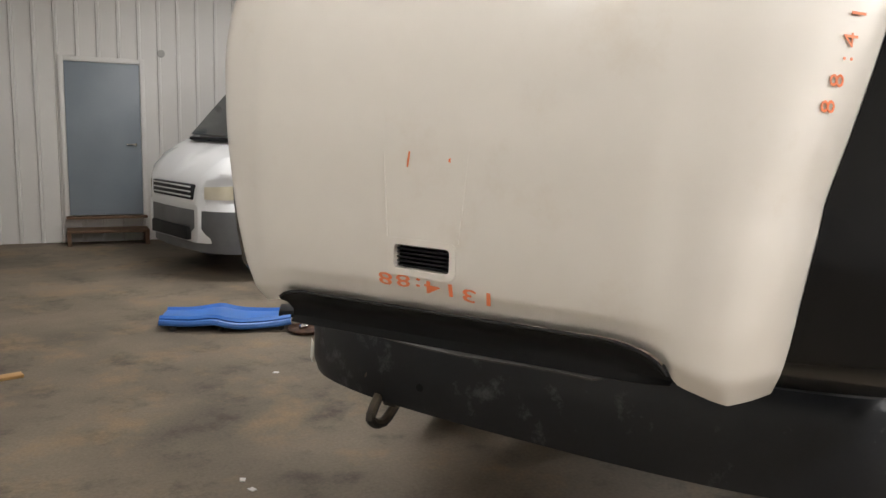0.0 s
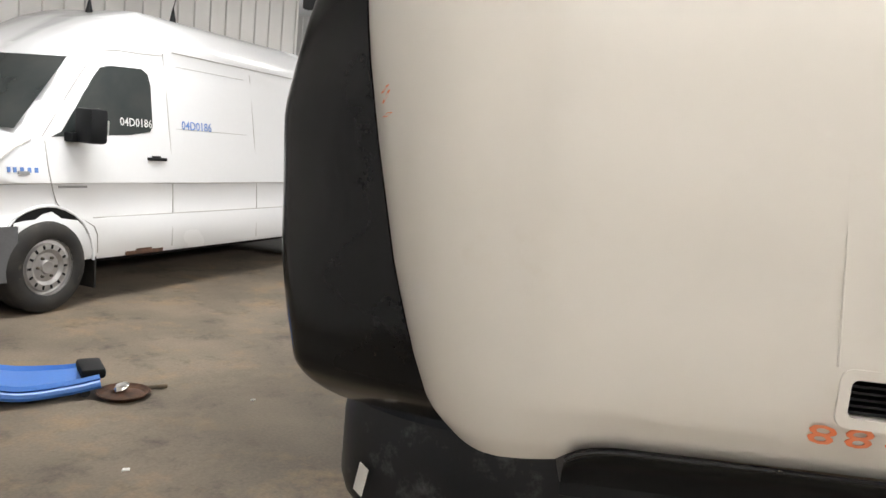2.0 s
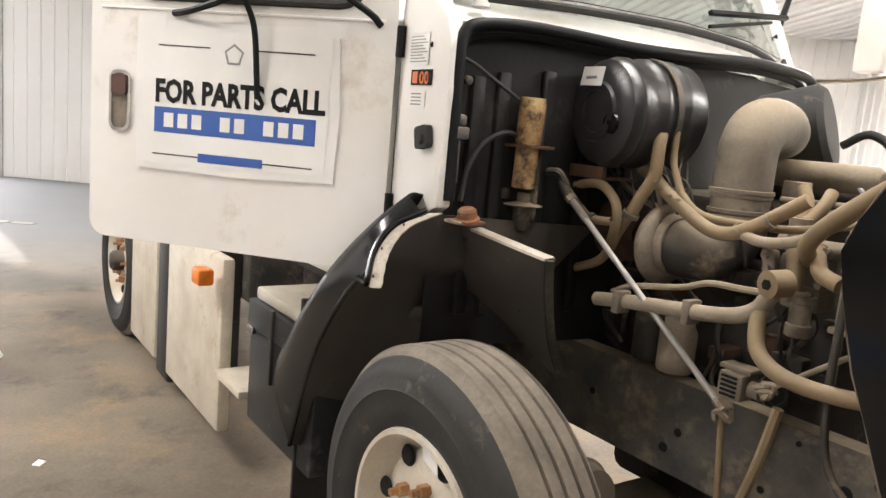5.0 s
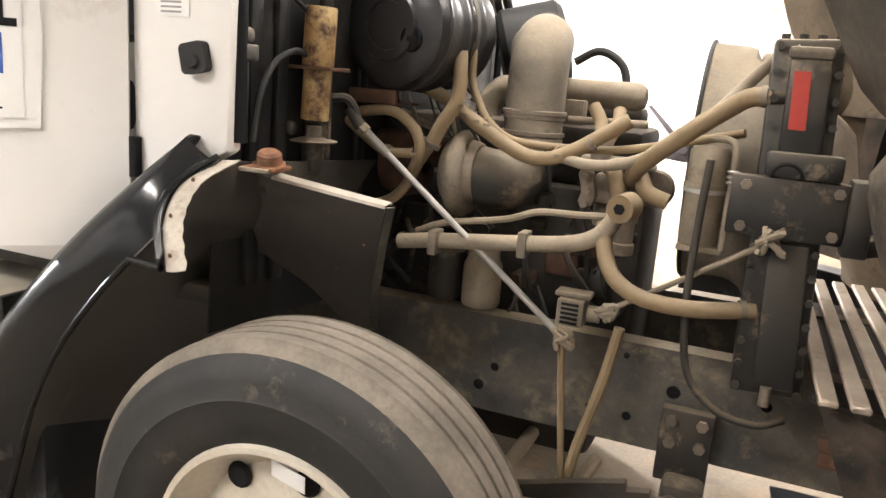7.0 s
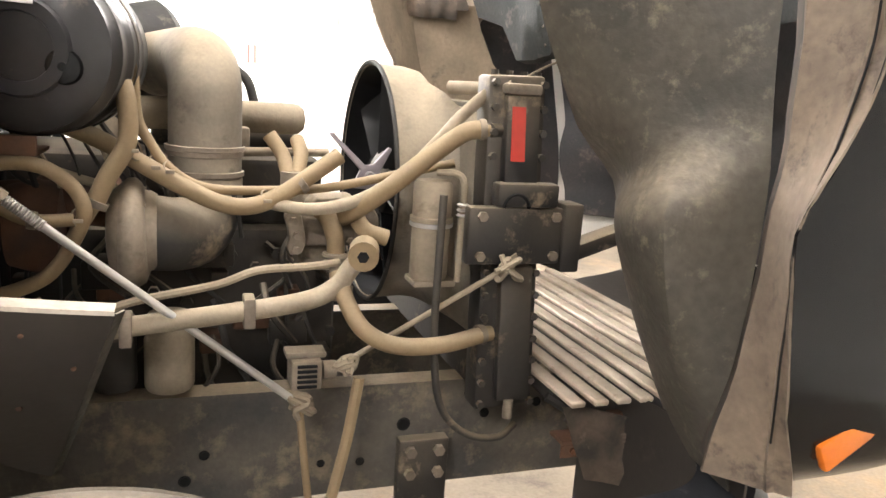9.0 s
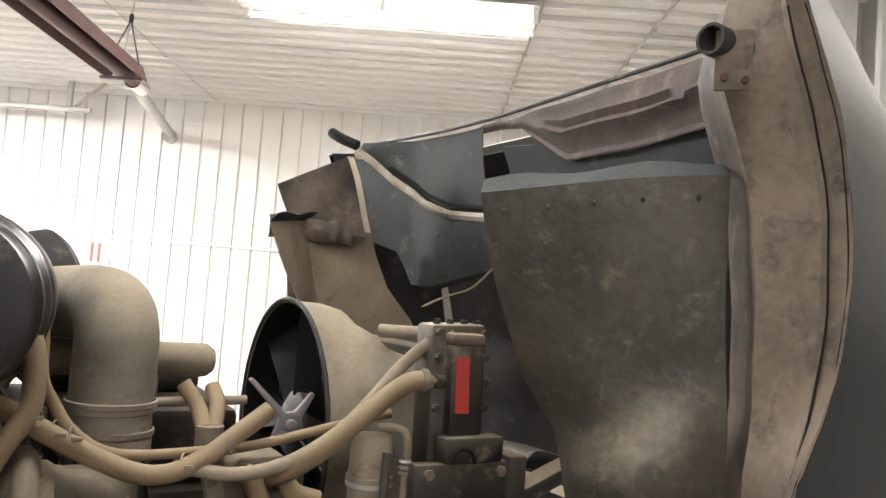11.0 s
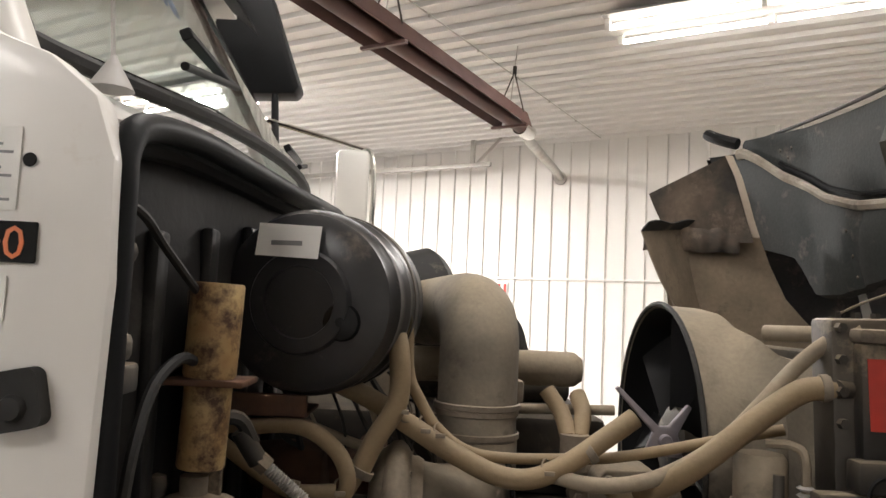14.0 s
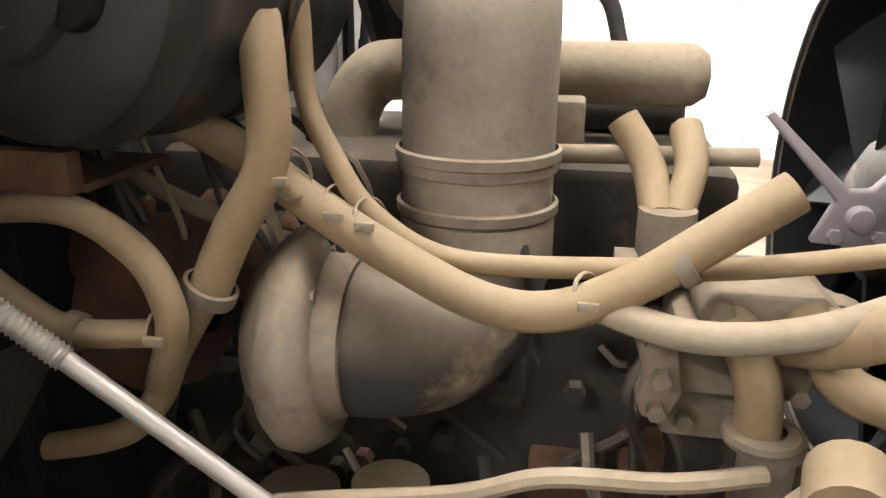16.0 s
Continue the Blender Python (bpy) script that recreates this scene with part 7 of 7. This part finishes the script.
def van_shell():
    xs = [-1.72, -1.69, -1.6, -1.4, -0.8, 0, 0.8, 1.6, 2.4, 2.9, 3.2, 3.5, 3.8, 4.05, 4.2, 4.35, 4.5, 4.65, 4.72, 4.85, 5.0, 5.2, 5.35, 5.45, 5.5, 5.53]
    rows = []
    for x in xs:
        zt = lerp(ROOF, x)
        fi = lerp(FRONT_IN, x) + (0.03 if x < -1.68 else 0)
        half = []
        for z, ins in SIDE:
            zz = min(z, zt - 0.0001 * (2.8 - z)) if x > 3.0 or x < -1.6 else z
            if zt < z:
                ins = min(0.99, lerp(SIDE, zt) + (z - zt) * 0.75 / max(0.2, 2.73 - zt) * (1.0 if z < 2.72 else 1)) if z < 2.72 else 0.99
            half.append(Vector((x, -ins - fi * (1 - ins / 0.99), zz)))
        rows.append(half + [Vector((p.x, -VW - p.y, p.z)) for p in half[::-1]])
    bm = b_sheet(rows, 0.0)
    for row in (rows[0], rows[-1]):
        bm.faces.new([bm.verts.new(p) for p in row])
    return bm


part("body", van_shell(), M_VAN, van, "white painted van body")
part("underbody", b_box((-1.6, -VW + 0.35, 0.3), (4.9, -0.35, 0.41)), M_JET, van)


def van_flat(name, poly, mt, off=0.004, lab="", parent=None, x_ref=0.0):
    """A flat piece that lies on the van's left side, from corners (x, z)."""
    c = sum(p[1] for p in poly) / len(poly)
    bm = bmesh.new()
    a = [bm.verts.new((x, van_y(z, x) + off, z)) for x, z in poly]
    b = [bm.verts.new((x, van_y(z, x) - 0.01, z)) for x, z in poly]
    k = len(poly)
    bm.faces.new(a)
    bm.faces.new(b[::-1])
    for i in range(k):
        bm.faces.new((a[i], b[i], b[(i + 1) % k], a[(i + 1) % k]))
    bmesh.ops.recalc_face_normals(bm, faces=bm.faces[:])
    return part(name, bm, mt, parent or van, lab)


def van_line(pts, r=0.005, mt=None, name="panel_gap"):
    return part(name, b_tube([(x, van_y(z, x) + 0.0005, z) for x, z in pts], r, 6, 3), mt or M_GREYBOX, van)


swin = van_flat("side_window", [(4.42, 1.45), (4.32, 1.50), (3.98, 1.98), (3.90, 2.07), (3.80, 2.10), (3.42, 2.12), (3.35, 2.08), (3.32, 1.98), (3.32, 1.60), (3.36, 1.55), (3.6, 1.51)], M_DGLASS, 0.006, "dark side window with white pen strokes")
def van_text(word, x, z, size, mt, parent, off, lab=""):
    m = Matrix(((-1, 0, 0, x), (0, -0.12, 1, van_y(z, x) + off), (0, 1, 0.12, z), (0, 0, 0, 1)))
    return part("pen_mark", text_bm(word, size, m, 0.0005), mt, parent, lab)


van_text("04D0186", 3.72, 1.59, 0.105, M_PALEPEN, swin, 0.009, "white pen figures")
van_text("04D0186", 2.93, 1.60, 0.12, M_BLUEPEN, van, 0.005, "blue pen figures")
for k in range(5):
    van_flat("pen_mark", [(4.82 - k * 0.06, 1.16), (4.82 - k * 0.06 - 0.03, 1.16), (4.82 - k * 0.06 - 0.03, 1.2), (4.82 - k * 0.06, 1.2)], M_BLUEPEN, 0.003, "blue pen stroke")
van_line([(3.12, 2.3), (3.1, 1.6), (3.05, 1.0), (3.03, 0.45)], 0.006)
van_line([(4.48, 1.42), (4.44, 1.1), (4.32, 0.85), (4.0, 0.7), (3.95, 0.46)], 0.005)
van_line([(3.14, 2.28), (3.4, 2.26), (3.85, 2.22), (4.1, 2.0), (4.5, 1.45)], 0.005)
van_line([(1.78, 2.26), (1.76, 1.6), (1.7, 1.0), (1.66, 0.45)], 0.005)
van_line([(3.0, 2.33), (1.5, 2.33), (-0.5, 2.33), (-1.6, 2.33)], 0.006)
van_line([(4.4, 1.075), (2.5, 1.075), (0.4, 1.075), (-1.6, 1.075)], 0.007)
van_line([(4.0, 0.775), (2.5, 0.775), (0.65, 0.775)], 0.005)
van_line([(3.0, 1.60), (1.9, 1.60)], 0.003)
van_line([(2.95, 2.2), (1.9, 2.2)], 0.003)
van_line([(-1.62, 2.3), (-1.62, 0.5)], 0.005)
part("door_handle", merge(b_box((3.17, -0.02, 1.285), (3.40, 0.03, 1.315), 0.01), b_box((3.24, -0.02, 1.315), (3.34, 0.015, 1.33), 0.006)), M_BLACK, van, "black door handle")
van_flat("keyhole_plate", [(-0.9, 1.2), (-0.96, 1.2), (-0.96, 1.26), (-0.9, 1.26)], M_BLACK, 0.006)
van_flat("side_marker", [(0.9, 0.675), (0.74, 0.675), (0.74, 0.715), (0.9, 0.715)], M_RED, 0.012, "red side marker")
van_flat("side_marker", [(-1.4, 0.6), (-1.5, 0.6), (-1.5, 0.65), (-1.4, 0.65)], M_RED, 0.012, "red side marker")
part("rust_patch", merge(b_box((3.15, -0.012, 0.405), (3.62, 0.002, 0.44), 0.003), b_box((3.3, -0.01, 0.44), (3.5, 0.002, 0.46), 0.003)), M_RUST, van, "rusty sill patch")
part("dent", b_box((1.15, -0.012, 0.6), (1.22, 0.003, 0.66), 0.003, 1, Matrix.Translation((0, 0, 0))), M_GALV, van)
mi = part("mirror", b_box((4.08, 0.02, 1.42), (4.26, 0.22, 1.71), 0.03), M_BLACK, van, "black door mirror")
part("mirror_tag", b_box((4.069, 0.17, 1.5), (4.073, 0.21, 1.62)), M_PAPER, mi)
part("mirror_arm", b_box((4.2, -0.08, 1.42), (4.3, 0.06, 1.5), 0.01), M_BLACK, mi)
part("mirror_glass", b_box((4.075, 0.06, 1.46), (4.082, 0.18, 1.6), 0), mirror_mat, mi)


def screen(x0, x1, y0, y1, name, mt, lab=""):
    rows = []
    for k in range(5):
        x = x0 + (x1 - x0) * k / 4
        z = lerp(ROOF, x) + 0.008
        w = lerp(SIDE, z) + 0.075
        rows.append([Vector((x + 0.012 + 0.03 * math.sin(math.pi * j / 8), -w + (-VW + 2 * w) * j / 8, z)) for j in range(9)])
    return part(name, b_sheet(rows, 0.004), mt, van, lab)


wsn = screen(4.16, 4.70, 0, 0, "windscreen", M_DGLASS, "dark windscreen with blue pen strokes")
for k in range(6):
    part("pen_mark", b_box((-0.05, -0.03, 0), (0.02, 0.03, 0.003), 0, 2, pose(4.36 + 0.05 * (k % 2), -0.45 - k * 0.09, lerp(ROOF, 4.36 + 0.05 * (k % 2)) + 0.022, 0, 49, 0)), M_BLUEPEN, wsn)
part("cowl_vent", b_box((4.72, -VW + 0.3, 1.44), (4.86, -0.3, 1.475), 0.008, 1, Matrix.Translation((0, 0, 0))), M_BLACK, van)


def van_patch(name, x0, x1, zlo, zhi, mt, off, left=True, lab="", n=8):
    """A piece that follows the van's front corner, between heights given by tables over x."""
    rows = []
    for k in range(n + 1):
        x = x0 + (x1 - x0) * k / n
        row = []
        for q in range(5):
            z = lerp(zlo, x) + (lerp(zhi, x) - lerp(zlo, x)) * q / 4
            y = -lerp(SIDE, z) - lerp(FRONT_IN, x) + off * 0.8
            row.append(Vector((x + off * 0.6, y if left else -VW - y, z)))
        rows.append(row)
    return part(name, b_sheet(rows, 0.006), mt, van, lab)


M_INDIC = mat("faded_amber", (0.6, 0.36, 0.2), (0.55, 0.3, 0.16), 0.2, 0, 5, 60, 0)
ZL, ZH = [(4.95, 0.93), (5.05, 0.885), (5.2, 0.86), (5.5, 0.86)], [(4.95, 0.94), (5.08, 0.995), (5.2, 1.005), (5.5, 0.985)]
for lf in (True, False):
    van_patch("headlamp", 5.08, 5.47, ZL, ZH, M_LENS, 0.012, lf, "yellowed headlamp")
    van_patch("indicator", 5.0, 5.075, ZL, ZH, M_INDIC, 0.012, lf, "faded amber indicator lens", 3)
van_line([(4.60, 1.42), (4.8, 1.31), (5.0, 1.17), (5.1, 1.07)], 0.006)
van_line([(4.4, 1.075), (4.7, 1.07), (5.0, 1.06)], 0.005)
van_flat("side_repeater", [(4.72, 1.145), (4.63, 1.145), (4.63, 1.17), (4.72, 1.17)], M_GREYINK, 0.01)
van_flat("name_badge", [(4.36, 1.035), (4.08, 1.035), (4.08, 1.055), (4.36, 1.055)], M_GREYINK, 0.004, "grey model badge")
gr = part("grille", b_box((5.44, -VW + 0.5, 0.84), (5.545, -0.5, 1.0), 0.02), M_BLACK, van, "black grille with white bars")
for k in range(3):
    part("grille_bar", b_box((5.5, -VW + 0.52, 0.87 + k * 0.05), (5.56, -0.52, 0.885 + k * 0.05), 0.004), M_VAN, gr)


def van_bumper():
    path = curve_pts([(4.75, 0.012, 0), (5.05, -0.02, 0), (5.35, -0.14, 0), (5.52, -0.42, 0), (5.58, -VW / 2, 0), (5.52, -VW + 0.42, 0), (5.35, -VW + 0.14, 0), (5.05, -VW + 0.02, 0), (4.75, -VW - 0.012, 0)], 4)
    return b_sheet([[Vector((p.x - 0.06 * (z < 0.4), p.y, z)) for p in path] for z in (0.30, 0.38, 0.55, 0.70, 0.74)], 0.02)


vb = part("front_bumper", van_bumper(), mat("grey_plastic", (0.13, 0.135, 0.14), (0.1, 0.1, 0.105), 0.6, 0, 3, 60, 0.1), van, "grey plastic bumper with a white tag")
part("bumper_grille", b_box((5.5, -VW + 0.55, 0.42), (5.6, -0.55, 0.56), 0.01), M_BLACK, vb)
part("tag", b_box((5.06, -0.02, 0.6), (5.12, 0.006, 0.7), 0.001), M_PAPER, vb)
part("rear_bumper", b_box((-1.8, -VW + 0.05, 0.42), (-1.66, -0.02, 0.6), 0.02), M_RUBBER, van)
for x, front in ((0.0, False), (4.46, True)):
    arch = [(x + 0.47 * math.cos(a), 0.40 + 0.49 * math.sin(a)) for a in [math.pi * k / 16 for k in range(17)]]
    # black half-disc on the side stands in for the well's shade
    van_flat("wheel_arch", arch, M_JET, 0.003, "black half-disc for the shade in the wheel well")
    part("arch_flare", b_tube([(px, van_y(max(pz, 0.45), px) - 0.002, pz) for px, pz in arch], 0.014 if front else 0.03, 8, 1), M_VAN if front else M_GREYBOX, van)
    part("mud_flap", b_box((x - 0.52, -0.28, 0.14), (x - 0.5, -0.02, 0.55), 0.004), M_RUBBER, van)
    for inner in (False, True):
        wy = -VW - 0.02 if inner else 0.01
        w = new("wheel")
        w.parent = van
        tagged(w, "van wheel with a grey steel rim")
        m = Matrix.Translation((x, wy, 0.385)) @ pose(0, 0, 0, 90 if inner else -90, 0, 0)
        part("tyre", b_lathe([(0.23, 0.0), (0.25, 0.015), (0.31, 0.02), (0.36, 0.005), (0.38, -0.02), (0.385, -0.05), (0.385, -0.19), (0.36, -0.225), (0.25, -0.23)], 48, m), M_RUBBER, w)
        part("rim", b_lathe([(0, -0.01), (0.05, -0.005), (0.06, -0.02), (0.12, -0.028), (0.15, -0.005), (0.195, -0.01), (0.205, -0.04), (0.225, -0.03), (0.235, 0.006), (0.242, 0.0)], 40, m), M_STEELRIM, w, "grey steel rim")
        for k in range(14):
            a = math.tau * k / 14
            part("slot", b_box((-0.017, -0.009, 0), (0.017, 0.009, 0.004), 0, 2, m @ pose(0.172 * math.cos(a), 0.172 * math.sin(a), -0.0065, 0, 0, math.degrees(a))), M_JET, w)
        for k in range(6):
            a = math.tau * k / 6
            part("lug_nut", b_rod(m @ Vector((0.085 * math.cos(a), 0.085 * math.sin(a), -0.03)), m @ Vector((0.085 * math.cos(a), 0.085 * math.sin(a), -0.005)), 0.012, 6), M_DARK, w)
for ax_, ay_, az_ in ((2.64, -0.47, 2.68), (3.3, -0.9, 2.64)):
    part("antenna", merge(b_lathe([(0.035, 0), (0.025, 0.05), (0.008, 0.14), (0, 0.15)], 10, pose(ax_, ay_, az_)), b_rod((ax_, ay_, az_ + 0.13), (ax_ - 0.1, ay_, az_ + 0.5), 0.005, 6)), M_BLACK, van, "black roof antenna")


# the short nose: what stands ahead of the front axle is drawn in
for piece in van.children:
    if piece.type == "MESH":
        for vert in piece.data.vertices:
            if vert.co.x > 4.72:
                vert.co.x = 4.72 + (vert.co.x - 4.72) * 0.78
for piece in gr.children[:] + vb.children[:]:
    for vert in piece.data.vertices:
        vert.co.x = 4.72 + (vert.co.x - 4.72) * 0.78

# ---- on the floor ----
def creeper():
    t = thing("mechanic_creeper", pose(0.80, -2.27, 0, 0, 0, 162), "blue plastic mechanic's creeper with a black headrest", "creeper")
    body = curve_pts([(-0.52, 0.07, 0), (-0.3, 0.065, 0), (-0.1, 0.085, 0), (0.0, 0.065, 0), (0.12, 0.05, 0), (0.35, 0.055, 0), (0.5, 0.075, 0)], 4)
    w = lambda x: 0.2 + 0.03 * math.cos(x * 6)
    part("bed", b_sheet([[Vector((p.x, s * w(p.x), p.y + 0.035 * (abs(s) > 0.9))) for p in body] for s in (-1, -0.85, -0.4, 0, 0.4, 0.85, 1)], 0.03), M_JACK, t)
    part("side_rail", merge(b_tube([(p.x, -w(p.x), p.y) for p in body], 0.026, 8, 1), b_tube([(p.x, w(p.x), p.y) for p in body], 0.026, 8, 1)), M_JACK, t)
    part("headrest", b_box((0.40, -0.13, 0.09), (0.54, 0.13, 0.155), 0.02), M_BLACK, t, "black padded headrest")
    for x in (-0.42, -0.05, 0.42):
        for y in (-0.16, 0.16):
            part("castor", b_rod((x, y - 0.012, 0.028), (x, y + 0.012, 0.028), 0.028, 16), M_RUBBER, t)


creeper()


def debris(name, m, bm, mt, lab, cat):
    t = thing(name, m, lab, cat)
    part("body", bm, mt, t)
    return t


d1 = debris("metal_dish", pose(0.27, -1.88, 0, 0, 0, 20), b_lathe([(0, 0.03), (0.05, 0.028), (0.12, 0.012), (0.155, 0.03), (0.15, 0.034), (0.12, 0.0), (0, 0.0)], 20), M_RUST, "rusty metal dish with foil scraps on the concrete", "metal scrap")
part("foil", b_box((-0.05, -0.04, 0.03), (0.04, 0.05, 0.075), 0.02, 1, pose(0, 0, 0, 20, 10, 30)), M_CHROME, d1, "crumpled foil")
part("stick", b_rod((-0.14, 0.05, 0.025), (-0.26, 0.1, 0.012), 0.014), M_TAN, d1)
debris("round_cover", pose(-2.69, -2.52, 0), b_lathe([(0, 0.05), (0.06, 0.045), (0.11, 0.02), (0.125, 0.0)], 24), M_PAPER, "white round plastic cover on the floor", "cover")
bk = debris("open_box", pose(-3.85, -3.98, 0, 0, 0, 30), b_box((-0.02, -0.2, 0), (0.02, 0.2, 0.2), 0.004, 1, pose(0, 0, 0, 0, 12, 0)), M_BLACK, "black crumpled open box on the floor", "box")
part("flap", b_prism([(0, 0), (0.26, 0), (0.0, 0.24)], 0, 0.006, pose(0.02, -0.2, 0, 90, 0, 20)), M_BLACK, bk)
part("flap", b_box((0.0, -0.16, 0.0), (0.22, 0.16, 0.008)), M_BLACK, bk)
debris("shoe_shaped_part", pose(-2.75, -3.12, 0, 0, 0, 50), b_prism(rrect(-0.14, -0.05, 0.14, 0.05, 0.04), 0, 0.06, pose(0, 0, 0, 6, 0, 0), 0.012), M_DARK, "dark flat plastic part lying on the floor", "plastic part")
# pale scraps; the last, at (-6.1, -6.4), paints a patch of sunlight
for k, (x, y, s) in enumerate(((-1.36, -1.53, 0.03), (-4.74, -4.23, 0.05), (1.27, 0.54, 0.02), (1.25, 0.65, 0.02), (0.75, -0.94, 0.02), (-0.3, -1.38, 0.015), (-6.1, -6.4, 0.1))):
    debris("paper_scrap", pose(x, y, 0.001, 0, 0, 40 * k), b_prism([(-s, -s * 0.6), (s * 0.8, -s * 0.7), (s, s * 0.5), (-s * 0.6, s * 0.7)], 0, 0.004), M_PAPER, "small pale scrap on the concrete, the last a painted sun spot", "scrap")
debris("wood_offcut", pose(2.35, -1.42, 0, 0, 0, 15), b_box((-0.1, -0.04, 0), (0.1, 0.04, 0.02), 0.003), mat("pine", (0.5, 0.3, 0.12), (0.42, 0.25, 0.1), 0.7), "orange-brown wood offcut on the floor", "wood")
